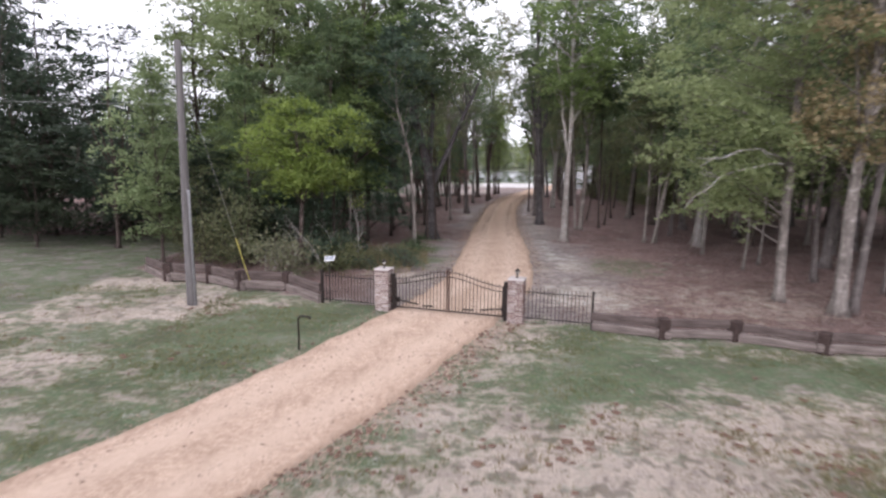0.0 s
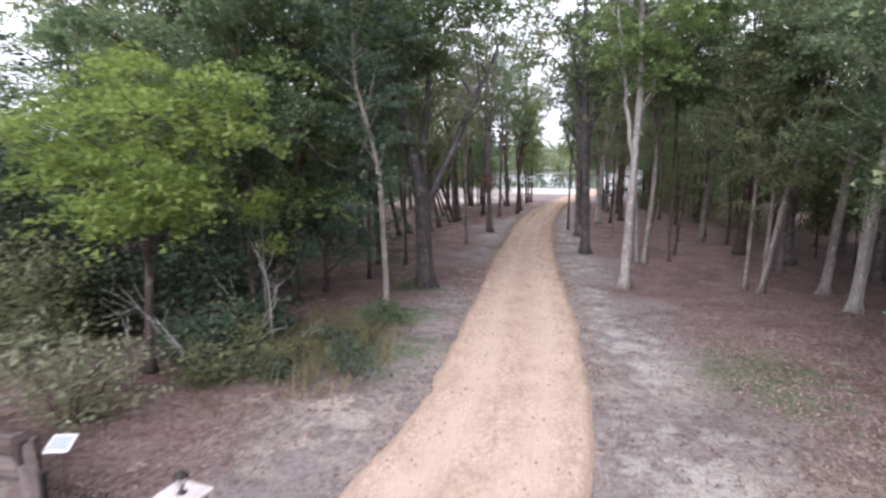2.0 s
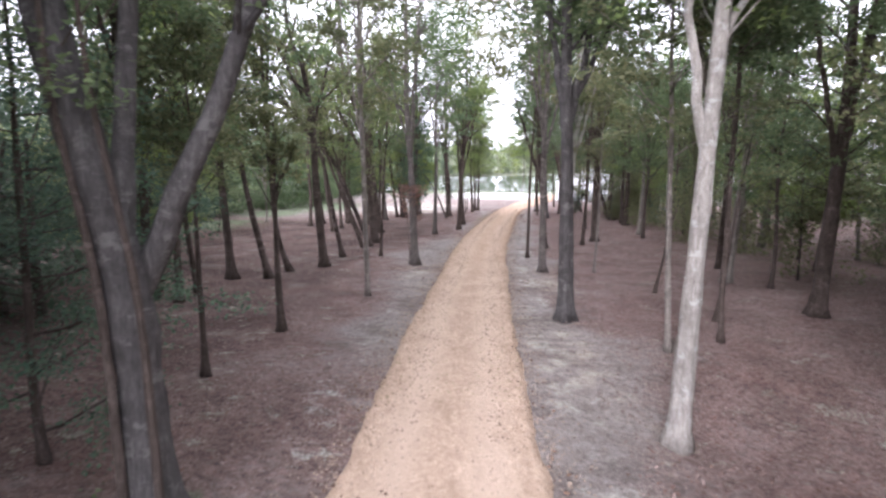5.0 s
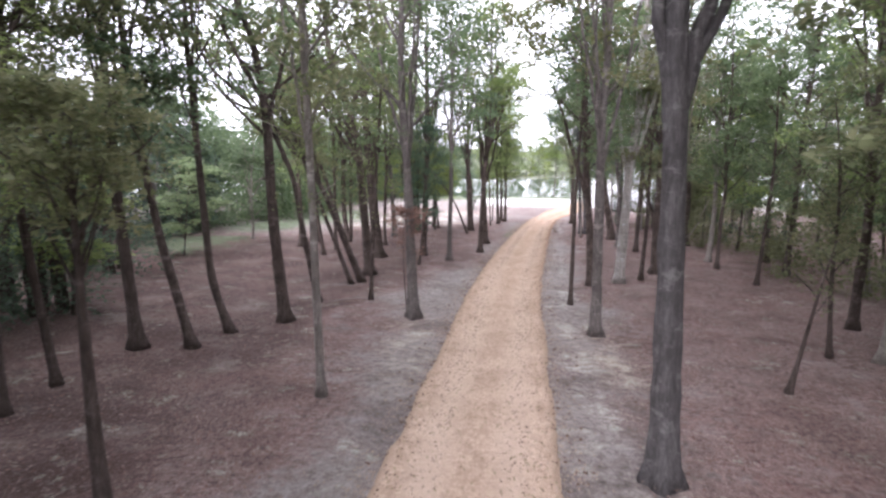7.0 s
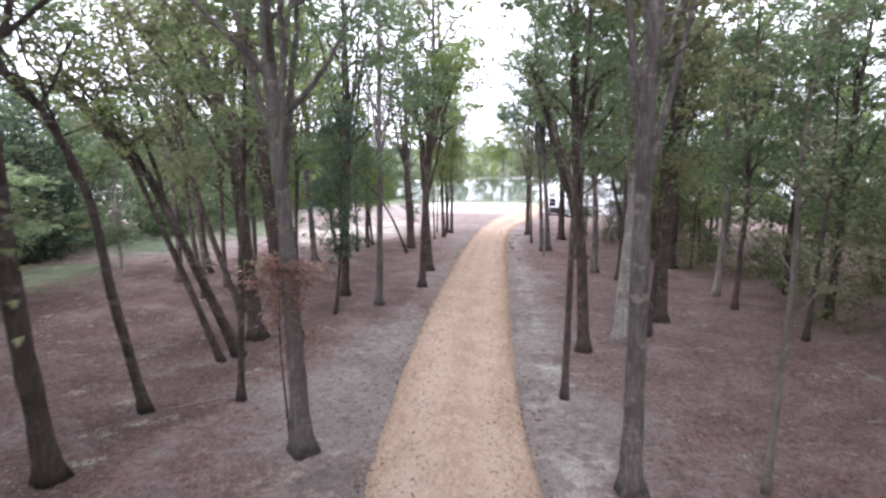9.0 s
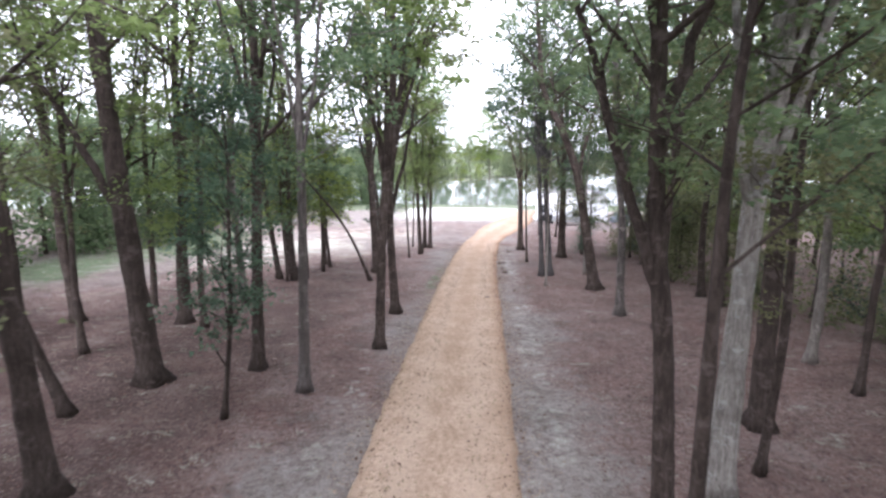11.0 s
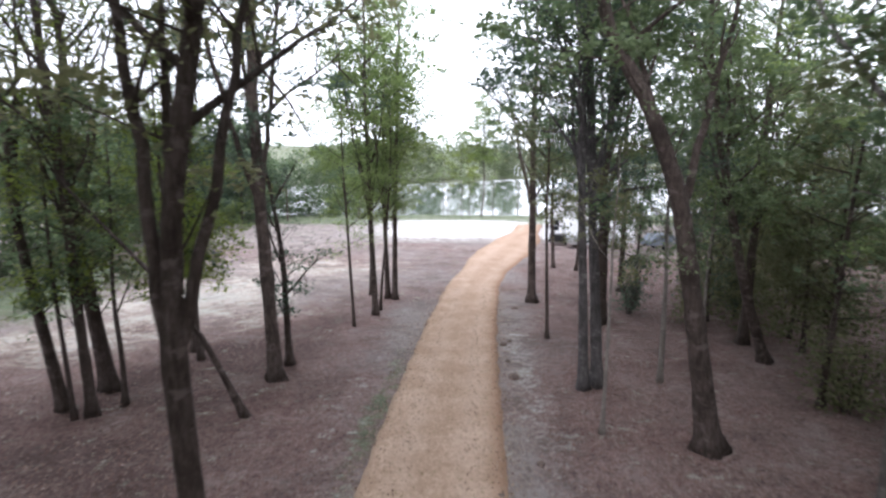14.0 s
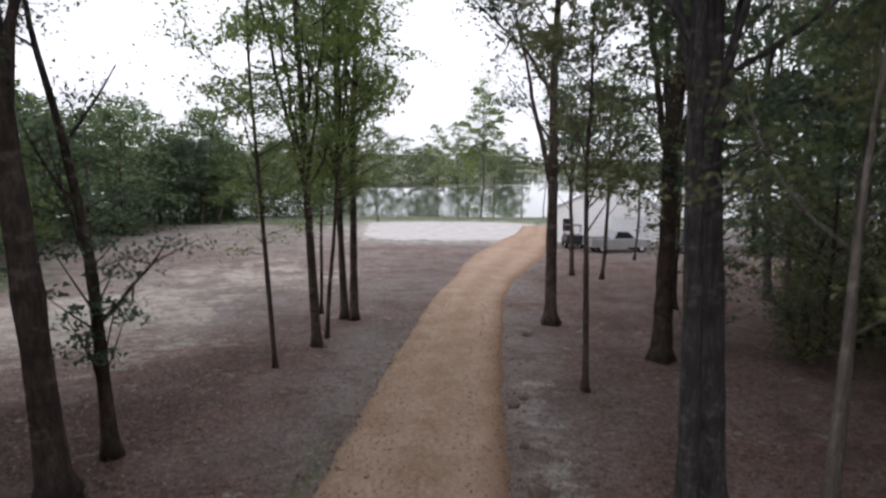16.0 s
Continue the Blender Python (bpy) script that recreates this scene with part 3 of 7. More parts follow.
    dust = np.maximum(dust, np.where(wood & (Y > 30) & (Y < 104), np.clip(verge * (1 + 1.2 * n2), 0, 0.8), 0))
    pad = np.clip(1.9 - 1.25 * (np.abs((X - 19.4) / 10.6) ** 4 + np.abs((Y - 146.2) / 9.2) ** 4) ** 0.25, 0, 1) * (Y > 130)
    dust = np.maximum(dust, pad)
    nx, ny = len(xs), len(ys)
    i = (np.arange(ny - 1)[:, None] * nx + np.arange(nx - 1)[None, :]).ravel()
    F = np.stack([i, i + 1, i + nx + 1, i + nx], 1)
    me = mesh_of("ground", np.stack([X, Y, Z], -1).reshape(-1, 3).tolist(), F.tolist(), GROUND, True)
    col = me.color_attributes.new("cover", "FLOAT_COLOR", "POINT")
    col.data.foreach_set("color", np.stack([grass, sand, litter, dust], -1).astype(np.float32).ravel())
    return tagged(new("ground", me), "sandy lawn, bare dirt and reddish leaf litter under the trees", "ground", kind="structure")


ground_sheet()


def ribbon(name, ys, xs, half, lift, mat, cross=9, wob=0.0, crown=0.03):
    """A road that follows the land, with uneven edges."""
    xs, ys = np.asarray(xs, float), np.asarray(ys, float)
    tx, ty = np.gradient(xs), np.gradient(ys)
    ln = np.hypot(tx, ty)
    nx_, ny_ = ty / ln, -tx / ln
    u = np.linspace(-1, 1, cross)
    wl_ = half + wob * smooth_noise(xs * 0 + 3.3, ys, 0.9, 2.2) + 0.5 * wob * smooth_noise(xs * 0 + 3.3, ys, 3.1, 4.2)
    wr_ = half + wob * smooth_noise(xs * 0 + 9.3, ys, 0.9, 6.2) + 0.5 * wob * smooth_noise(xs * 0 + 7.3, ys, 3.1, 1.2)
    w = np.where(u[None, :] < 0, wl_[:, None], wr_[:, None])
    X = xs[:, None] + u[None, :] * w * nx_[:, None]
    Y = ys[:, None] + u[None, :] * w * ny_[:, None]
    Z = land(X, Y) + lift + crown * (1 - u[None, :] ** 2) - 0.025 * np.exp(-((np.abs(u[None, :]) - 0.45) / 0.13) ** 2)
    Z = np.where(np.abs(u[None, :]) > 0.99, land(X, Y) - 0.08, Z)
    n, c = X.shape
    i = (np.arange(n - 1)[:, None] * c + np.arange(c - 1)[None, :]).ravel()
    F = np.stack([i, i + 1, i + c + 1, i + c], 1)
    me = mesh_of(name, np.stack([X, Y, Z], -1).reshape(-1, 3).tolist(), F.tolist(), mat, True)
    uv = me.uv_layers.new(name="UVMap")
    U = np.broadcast_to((u[None, :] + 1) / 2, X.shape).ravel()
    V = np.broadcast_to(ys[:, None], X.shape).ravel()
    idx = np.zeros(len(me.loops), np.int32)
    me.loops.foreach_get("vertex_index", idx)
    uv.data.foreach_set("uv", np.stack([U[idx], V[idx]], -1).astype(np.float32).ravel())
    return new(name, me)


ry = np.arange(-30, 150.1, 0.3)
rk = np.ones(9) / 9
rx = np.convolve(np.pad(road_x(ry), 4, mode="edge"), rk, "valid")
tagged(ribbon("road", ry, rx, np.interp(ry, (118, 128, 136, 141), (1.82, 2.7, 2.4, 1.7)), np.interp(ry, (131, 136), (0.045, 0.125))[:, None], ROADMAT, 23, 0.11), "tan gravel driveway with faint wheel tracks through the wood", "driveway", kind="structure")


def gravel_pad():
    rng = np.random.default_rng(4)
    bm = bmesh.new()
    outline = []
    for k in range(96):
        a = 2 * math.pi * k / 96
        ca, sa = math.cos(a), math.sin(a)
        r = (abs(ca) ** 4 + abs(sa) ** 4) ** -0.25
        r *= 1 + 0.1 * noise.noise((2.2 * ca, 2.2 * sa, 3.0)) + 0.05 * noise.noise((8 * ca, 8 * sa, 7.0))
        outline.append((19.4 + 9.7 * r * ca + rng.uniform(-0.1, 0.1), 146.2 + 8.4 * r * sa + rng.uniform(-0.1, 0.1)))
    top = [bm.verts.new((x, y, float(land(x, y)) + 0.09)) for x, y in outline]
    low = [bm.verts.new((19.4 + (x - 19.4) * 1.03, 146.2 + (y - 146.2) * 1.04, float(land(x, y)) - 0.05)) for x, y in outline]
    bm.faces.new(top)
    for k in range(96):
        bm.faces.new((low[k], low[(k + 1) % 96], top[(k + 1) % 96], top[k]))
    part("pavement", bm, PADGRAVEL, None)
    return tagged(bpy.data.objects["pavement"], "levelled pad of white gravel beside the lake", "gravel pad", kind="structure")


gravel_pad()


def lake():
    xs = np.linspace(-200, 900, 56)
    V = [(x, float(near_shore(x)) - 14, LAKE_Z) for x in xs] + [(x, float(far_shore(x)) + 14, LAKE_Z) for x in xs]
    n = len(xs)
    F = [(k, k + 1, n + k + 1, n + k) for k in range(n - 1)]
    return tagged(new("water", mesh_of("water", V, F, WATER)), "calm grey-green lake reflecting the white sky", "lake", kind="structure")


lake()


# ---------------------------------------------------------------- trees
def bent(points, step):
    """A smooth line through the points, sampled evenly enough for tubes."""
    P = np.asarray(points, float)
    d = np.concatenate([[0], np.cumsum(np.linalg.norm(np.diff(P, axis=0), axis=1))])
    t = np.linspace(0, d[-1], max(3, int(d[-1] / step) + 1))
    out = np.stack([np.interp(t, d, P[:, k]) for k in range(3)], 1)
    for _ in range(3):
        out[1:-1] = (out[:-2] + 2 * out[1:-1] + out[2:]) / 4
    return out


def limb(rng, start, direction, length, rise=0.35, wander=0.22):
    d = np.asarray(direction, float)
    d /= np.linalg.norm(d)
    n = max(4, int(length / 0.6))
    pts = [np.asarray(start, float)]
    for k in range(n):
        d = d + rng.normal(size=3) * wander * 0.5 + np.array([0, 0, rise / n])
        d /= np.linalg.norm(d)
        pts.append(pts[-1] + d * length / n)
    return np.array(pts)


def keep_clear(P, x0, y0, wide, low):
    """Which of the points leave the lane over the road free."""
    X, Y, Z = P[:, 0] + x0, P[:, 1] + y0, P[:, 2]
    lane = np.interp(Z, (0, 7.6, 10.5), (low, low, wide))
    return (np.abs(X - road_x(Y) - 0.5) > lane) | (Y < 19)


def tree(x, y, diam, height, bends=(), bark=BARK_DARK, leaves=LEAF_GREEN, base=0.42, spread=0.2, dense=1.0, fork=0.0, size=0.182, label="", category="tree", seed=None, limbs=None, prongs=(), crown_at=(0, 0), sprays=None, thin=1.0, rise=(0.5, 1.5), clump=1.0, fine=True, pads=0, zone=None, pad_r=(0.65, 1.3), group="woodland trees"):
    """A trunk through its measured bends, forked limbs and a crown of many small leaves."""
    if diam >= 0.3 and height > 12.5:
        height, base = height * 1.22, base * 0.86
    rng = np.random.default_rng(int(abs(x * 131 + y * 977) * 10) if seed is None else seed)
    z0 = float(land(x, y)) - 0.06
    pts = [(0, 0, 0)]
    for dx, dz in bends:
        pts.append((dx, 0.25 * dx * rng.uniform(-1, 1), dz))
    lx, ly, lz = pts[-1]
    lean = (lx / lz * 0.45) if lz > 2 else rng.uniform(-0.03, 0.03)
    top = height
    k = lz
    while k < top - 0.5:
        k += 1.6
        lx += lean * 1.6 + rng.uniform(-0.13, 0.13)
        ly += rng.uniform(-0.13, 0.13)
        pts.append((lx, ly, min(k, top)))
    stem = bent(pts, 0.45)
    h = stem[:, 2] / height
    r0 = diam * 0.41
    R = r0 * (1 - 0.86 * np.clip(h, 0, 1) ** 1.15) * (1 + 0.75 * np.exp(-stem[:, 2] / 0.28))
    R *= 1 + 0.04 * rng.normal(size=len(R))
    if diam > 0.42:
        sv, sf = tube_arrays(stem, R, 18, 0.16, rng.uniform(0, 6))
        # bark ridges run up the trunk
        ridge = 1 + 0.07 * np.where(np.arange(18) % 2, 1, -1)[None, :] * rng.uniform(0.2, 1.0, (1, 18)) + 0.03 * rng.normal(size=(len(stem), 18))
        sv = (stem[:, None, :] + (sv.reshape(len(stem), 18, 3) - stem[:, None, :]) * ridge[..., None]).reshape(-1, 3)
        pieces = [(sv, sf)]
    else:
        pieces = [tube_arrays(stem, R, 9 if diam > 0.3 else 6, 0.16, rng.uniform(0, 6))]
    nodes = []

    def stem_at(z):
        return np.array([np.interp(z, stem[:, 2], stem[:, c]) for c in range(3)]), float(np.interp(z, stem[:, 2], R))

    nl = limbs if limbs is not None else max(5, int(height * 0.8))
    lows = base * height
    if fork:
        lows = min(lows, fork + 0.5)
    for q in range(nl):
        f = (q + rng.uniform(0.1, 0.9)) / nl
        z = lows + f * (height - lows) * 0.94
        p, r = stem_at(z)
        a = q * 2.4 + rng.uniform(-0.5, 0.5)
        up = rng.uniform(*rise)
        wide = np.interp(f, (0, 0.3, 1), (0.75, 1.0, 0.35))
        L = spread * height * wide * rng.uniform(0.75, 1.3)
        line = limb(rng, p, (math.cos(a), math.sin(a), up), L)
        rr = thin * min(r * (0.62 if diam > 0.28 else 0.4), 0.025 + 0.014 * L)
        ok = keep_clear(line, x, y, 0.0, 2.2)
        cut = len(line) if ok.all() else max(2, int(np.argmin(ok)))
        line = line[:cut]
        pieces.append(tube_arrays(line, np.linspace(rr, 0.012, len(line)), 4, cap=False))
        for w in range(2 + int(L > 2)):
            s = rng.integers(max(1, len(line) // 3), len(line)) if len(line) > 2 else len(line) - 1
            d = line[s] - line[s - 1]
            d = d / (np.linalg.norm(d) + 1e-6) + rng.normal(size=3) * 0.75
            tw = limb(rng, line[s], d, L * rng.uniform(0.3, 0.6), 0.2, 0.3)
            pieces.append(tube_arrays(tw[::2] if len(tw) > 4 else tw, np.linspace(rr * 0.45, 0.008, len(tw))[::2] if len(tw) > 4 else np.linspace(rr * 0.45, 0.008, len(tw)), 3, cap=False))
            nodes += [tw[-1], tw[-2], tw[len(tw) // 2]]
        nodes += [line[-1], line[len(line) * 2 // 3], line[len(line) // 2]]
    if not prongs and diam >= 0.3 and limbs is None:
        prongs = []
        a = rng.uniform(0, 6.28)
        for q in range(3 + int(diam > 0.42)):
            z1 = rng.uniform(5.0, 7.6)
            z2 = height * rng.uniform(0.66, 0.88)
            p, r = stem_at(z1)
            a += rng.uniform(1.3, 2.4)
            out = rng.uniform(0.13, 0.27) * (z2 - z1)
            e = stem_at(z2)[0]
            prongs.append((e[0] + out * math.cos(a), e[1] + out * math.sin(a), z1, z2, 1.05 * r))
    for dx, dy, z1, z2, wide in prongs:
        # a second leader that parts from the stem
        p, r = stem_at(z1)
        end = np.array([dx, dy, z2])
        line = bent([p, p + (end - p) * 0.3 + np.array([0, 0, -0.03 * (z2 - z1)]), p + (end - p) * 0.7, end], 0.5)
        line[1:-1] += rng.normal(size=(len(line) - 2, 3)) * 0.03
        free = keep_clear(line, x, y, 0.0, 2.0)
        if not free.all():
            line = line[: max(3, int(np.argmin(free)))]
        pieces.append(tube_arrays(line, np.linspace(wide / 2, wide / 6, len(line)), 6, cap=False))
        for w in range(6):
            s = rng.integers(len(line) // 2, len(line))
            tw = limb(rng, line[s], (rng.normal(), rng.normal(), 1.0), rng.uniform(1.0, 2.2))
            pieces.append(tube_arrays(tw, np.linspace(wide / 6, 0.01, len(tw)), 3, cap=False))
            nodes += [tw[-1], tw[-2], tw[len(tw) // 2]]
    nodes.append(stem[-1])
    # leafy sprays that hang round the stem below the crown
    if sprays is None:
        sprays = 9 if dense > 0.5 and height > 10 else 0
    for q in range(sprays):
        z = height * rng.uniform(0.24, 0.52)
        p, r = stem_at(z)
        a = rng.uniform(0, 6.28)
        tw = limb(rng, p, (math.cos(a), math.sin(a), 0.35), rng.uniform(0.7, 1.9), 0.1, 0.25)
        if not keep_clear(tw, x, y, 0.0, 4.2).all():
            continue
        pieces.append(tube_arrays(tw, np.linspace(0.018, 0.006, len(tw)), 3, cap=False))
        nodes += [tw[-1], tw[-2]]
    nodes = np.array(nodes)
    nodes = nodes + np.array([crown_at[0], crown_at[1], 0]) * np.clip((nodes[:, 2:3] / height - 0.2), 0, 1)
    nodes = nodes[keep_clear(nodes, x, y, -1.0, 2.6)]
    # boughs that each carry a flat, domed pad of leaves
    if not pads and dense > 0.3 and height > 10:
        # the wood thins out towards the clearing, most of all on its west side
        open_ = np.interp(y, (30, 46, 54, 84), (1.0, 0.95, 0.6, 0.52)) * (np.interp(y, (68, 78), (0.62, 0.95)) if x < road_x(y) and y > 54 else np.interp(y, (80, 92), (1.0, 1.3)))
        pads = int(dense ** 0.5 * (30 if diam >= 0.3 else 18) * open_)
    pad_nodes = []
    for q in range(pads):
        f = (q + rng.uniform(0, 1)) / pads
        if zone:
            za, zb = zone[4:]
            # the lowest boughs stay nearer to the stem
            near = min(1.0, 0.45 + 1.7 * f)
            c = np.array([zone[0] * near, zone[1] * near, za + f * (zb - za)])
            wx, wy = zone[2] * near, zone[3]
        else:
            za, zb = max(5.2, 0.9 * lows), height * 0.96
            c = stem_at(za + f * (zb - za))[0]
            c[:2] += np.array(crown_at) * max(0.0, f - 0.1)
            wx = wy = 0.17 * height * min(1.0, spread / 0.2)
        a = rng.uniform(0, 6.283)
        wide = math.sqrt(max(0.08, math.sin(math.pi * (0.12 + 0.8 * f)))) * math.sqrt(rng.uniform(0.1, 1.0))
        c = c + np.array([wx * wide * math.cos(a), wy * wide * math.sin(a), 0])
        rad = rng.uniform(*pad_r) * (1.1 - 0.3 * f)
        p, r = stem_at(min(max(1.0, c[2] - rng.uniform(0.5, 1.6)), height * 0.95))
        line = bent([p, (p + c) / 2 + np.array([0, 0, -0.15]), c], 0.5)
        if not zone and not keep_clear(line, x, y, -1.0, 3.0).all():
            continue
        pieces.append(tube_arrays(line[::2] if len(line) > 4 else line, np.linspace(min(0.5 * r, 0.03), 0.008, len(line))[::2] if len(line) > 4 else np.linspace(min(0.5 * r, 0.03), 0.008, len(line)), 3, cap=False))
        m = max(8, int(40 * rad * rad * np.interp(c[2], (8, 14), (1.0, 0.4))))
        rr, b = rad * np.sqrt(rng.uniform(0, 1, m)), rng.uniform(0, 6.283, m)
        rr = rr * (1 + 0.22 * np.sin(3 * b + q) + 0.12 * np.sin(7 * b + 2 * q))
        up_ = 0.5 * rad * (1 - (rr / rad) ** 2) * rng.uniform(0.0, 1.0, m) - 0.2 * rad * (rr / rad) ** 2
        pad_nodes.append(np.stack([c[0] + rr * np.cos(b), c[1] + rr * np.sin(b), c[2] + up_], 1))
    ob = thing("tree", pose(x, y, z0), label or "slender woodland tree with a high green crown", category, group)
    v, f = join_arrays(pieces)
    tr = new("trunk", mesh_of("trunk", v.tolist(), f, bark, True))
    tr.parent = ob
    if len(nodes) and dense > 0:
        wide = clump * rng.uniform(0.35, 0.85, len(nodes)) * np.clip(height / 13, 0.6, 1.1)
        if fine:
            reps = np.maximum(2, 22 * dense * np.interp(nodes[:, 2], (7, 13), (2.1, 0.75))).astype(int)
            lv = leaf_arrays(rng, nodes, wide, reps, 0.66 * size, flat=0.4, grow=1.9)
        else:
            lv = leaf_arrays(rng, nodes, wide, max(1, int(32 * dense)), 0.8 * size, flat=0.4, grow=1.2)
        if pad_nodes:
            lv = np.concatenate([lv, leaf_arrays(rng, np.concatenate(pad_nodes), 0.24, 7, 0.15 if fine else 0.2, flat=0.45, droop=0.3, grow=1.6)])
        c = lv.reshape(-1, 3, 3)
        lv = c[keep_clear(c.mean(1), x, y, -1.0, 2.2)].reshape(-1, 3)
        cr = new("crown", leaf_mesh("crown", lv, leaves))
        cr.parent = ob
    return ob


GREENS = (LEAF_GREEN, LEAF_LIME, LEAF_OLIVE, LEAF_GREEN)
DARKTREE = "dark-trunked woodland tree with a thin green crown"
PALETREE = "pale-barked woodland tree with a high green crown"
GREYTREE = "grey-barked woodland tree with forked limbs and green leaves"
LEANTREE = "leaning dark-barked woodland tree with a one-sided green crown"
SAPLING = "thin sapling with a few sprays of leaves"


def dark(x, y, d, h, bends=(), **kw):
    if y > 86 and d > 0.19:
        kw.setdefault("size", 0.14)
        kw.setdefault("dense", 0.75 if x < 3 else 1.4)
    elif x < 4 and 50 < y < 86:
        kw.setdefault("dense", 0.4 if x < -3.5 and y < 63 else 0.52)
    kw.setdefault("leaves", GREENS[int(abs(x * 7 + y * 3)) % 4])
    kw.setdefault("label", LEANTREE if bends and abs(bends[-1][0]) > 0.12 * bends[-1][1] else DARKTREE)
    return tree(x, y, d, h, bends, BARK_DARK, **kw)


def white(x, y, d, h, bends=(), **kw):
    kw.setdefault("leaves", GREENS[int(abs(x * 5 + y * 3)) % 4])
    kw.setdefault("label", "tree with mottled whitish bark and a high green crown")
    return tree(x, y, d, h, bends, BARK_WHITE, **kw)


def pale(x, y, d, h, bends=(), **kw):
    kw.setdefault("leaves", GREENS[int(abs(x * 5 + y * 3)) % 4])
    kw.setdefault("label", PALETREE)
    return tree(x, y, d, h, bends, BARK_PALE, **kw)


def greyt(x, y, d, h, bends=(), **kw):
    kw.setdefault("leaves", GREENS[int(abs(x * 3 + y * 5)) % 4])
    kw.setdefault("label", GREYTREE)
    return tree(x, y, d, h, bends, BARK_GREY, **kw)


def sapling(x, y, d, h, bends=(), bark=BARK_DARK, **kw):
    kw.setdefault("label", SAPLING)
    kw.setdefault("leaves", LEAF_OLIVE)
    kw.setdefault("size", 0.15)
    kw.setdefault("dense", 0.6)
    kw.setdefault("base", 0.5)
    kw.setdefault("limbs", 6)
    return tree(x, y, d, h, bends, bark, **kw)


# east of the gate
EDGE = dict(spread=0.3, base=0.3, dense=0.9, size=0.17, clump=0.7, limbs=9, sprays=0, thin=0.4, rise=(0.0, 0.7))
pale(11.6, 19.7, 0.42, 13, ((-0.1, 2.4),), leaves=LEAF_LAYER, crown_at=(-2.2, 0.5), label="edge tree with a pale trunk and low yellowish green boughs", pads=40, zone=(-2.3, 0.6, 3.0, 2.6, 3.0, 12.5), pad_r=(0.9, 1.8), **EDGE)
pale(12.5, 18.0, 0.44, 15, ((0.0, 4.3),), leaves=LEAF_AMBER, crown_at=(1.4, -0.4), label="stout pale-barked tree with tan autumn leaves", spread=0.2, base=0.34, dense=0.6, sprays=0, thin=0.5, rise=(0.0, 0.9), pads=22, zone=(-0.1, -0.3, 1.9, 1.7, 4.9, 10), pad_r=(0.7, 1.3))
greyt(13.1, 18.2, 0.31, 14, ((0.35, 4.6),), leaves=LEAF_LAYER, crown_at=(1.5, -0.5), spread=0.24, base=0.36, dense=0.8, thin=0.5, sprays=0)
greyt(14.9, 23.1, 0.26, 13, (), leaves=LEAF_OLIVE, spread=0.26, base=0.25, dense=1.3)
greyt(17.4, 26.3, 0.5, 15, ((0.2, 4.5),), leaves=LEAF_GREEN, spread=0.24, base=0.25, dense=1.3)
sapling(14.8, 27.1, 0.16, 7, (), BARK_PALE, leaves=LEAF_GREEN)
tree(13.3, 25.6, 0.14, 9.5, (), BARK_PALE, LEAF_LAYER, base=0.5, rise=(0.3, 0.9), spread=0.2, dense=0.6, size=0.16, limbs=8, sprays=0, pads=14, zone=(-0.6, 0, 1.8, 1.6, 4.4, 9.3), pad_r=(0.5, 0.9), label="slim young tree with yellowish green layered leaves")
tree(16.2, 21.0, 0.2, 12, (), BARK_GREY, LEAF_LAYER, base=0.3, rise=(0.0, 0.8), spread=0.24, dense=0.7, size=0.17, limbs=14, pads=26, zone=(0, 0, 2.4, 2.2, 3.6, 11.5), label="leafy edge tree with dull green boughs")
tree(13.2, 29.5, 0.2, 12, (), BARK_PALE, LEAF_GREEN, base=0.34, spread=0.24, dense=0.8, size=0.17, limbs=14, pads=24, zone=(0, 0, 2.3, 2.2, 3.8, 11.5), label="leafy young tree with green layered boughs")
white(8.04, 39.1, 0.48, 16, ((0.09, 5.2), (0.2, 9.2)), base=0.55, sprays=3, pads=46, zone=(0.9, 0, 3.0, 3.0, 9.2, 19), pad_r=(0.9, 1.7), prongs=((-0.9, 0.3, 5.4, 12.5, 0.24), (1.5, -0.2, 7.8, 11.5, 0.18)))
pale(9.95, 44.3, 0.24, 14, ((-0.17, 2.7), (-0.34, 4.8)), base=0.5, sprays=0)
white(14.4, 33.0, 0.45, 15, ((0.4, 6.5),), base=0.4)
tree(14.8, 33.8, 0.15, 4.6, ((0.1, 4.2),), BARK_DEAD, dense=0, limbs=2, base=0.7, spread=0.05, label="bare pale snag with a broken top", category="dead tree")
pale(14.05, 39.0, 0.32, 14, ((0.75, 5.3), (1.5, 7.5)), base=0.4, leaves=LEAF_GREEN, pads=36, zone=(0.2, 0, 2.8, 2.6, 8.6, 18), pad_r=(0.8, 1.6))
pale(14.4, 39.5, 0.26, 13, ((0.05, 6.5),), base=0.42, leaves=LEAF_LAYER, dense=0.7, pads=18, zone=(0.6, -0.4, 2.3, 1.7, 5.0, 8.6), pad_r=(0.6, 1.1))
pale(13.75, 39.9, 0.24, 12, ((0.1, 5.0),), base=0.4, leaves=LEAF_OLIVE)
pale(16.85, 39.0, 0.5, 15, ((0.4, 5.4),), base=0.35, leaves=LEAF_GREEN)
greyt(16.4, 42.2, 0.3, 13, (), base=0.3)
pale(10.25, 44.1, 0.36, 15, ((0.12, 2.0), (0.28, 4.5), (0.3, 7.0), (-0.24, 8.6)), base=0.5, pads=36, zone=(0.4, 0, 2.8, 2.8, 8.6, 18), pad_r=(0.8, 1.5), prongs=((1.1, 0.2, 6.6, 11.5, 0.16),), sprays=2, label="pale leaning tree with a kinked stem")
dark(12.0, 45.3, 0.24, 17, base=0.5, pads=34, zone=(0.2, 0, 2.4, 2.4, 8.4, 17.5), pad_r=(0.8, 1.5))
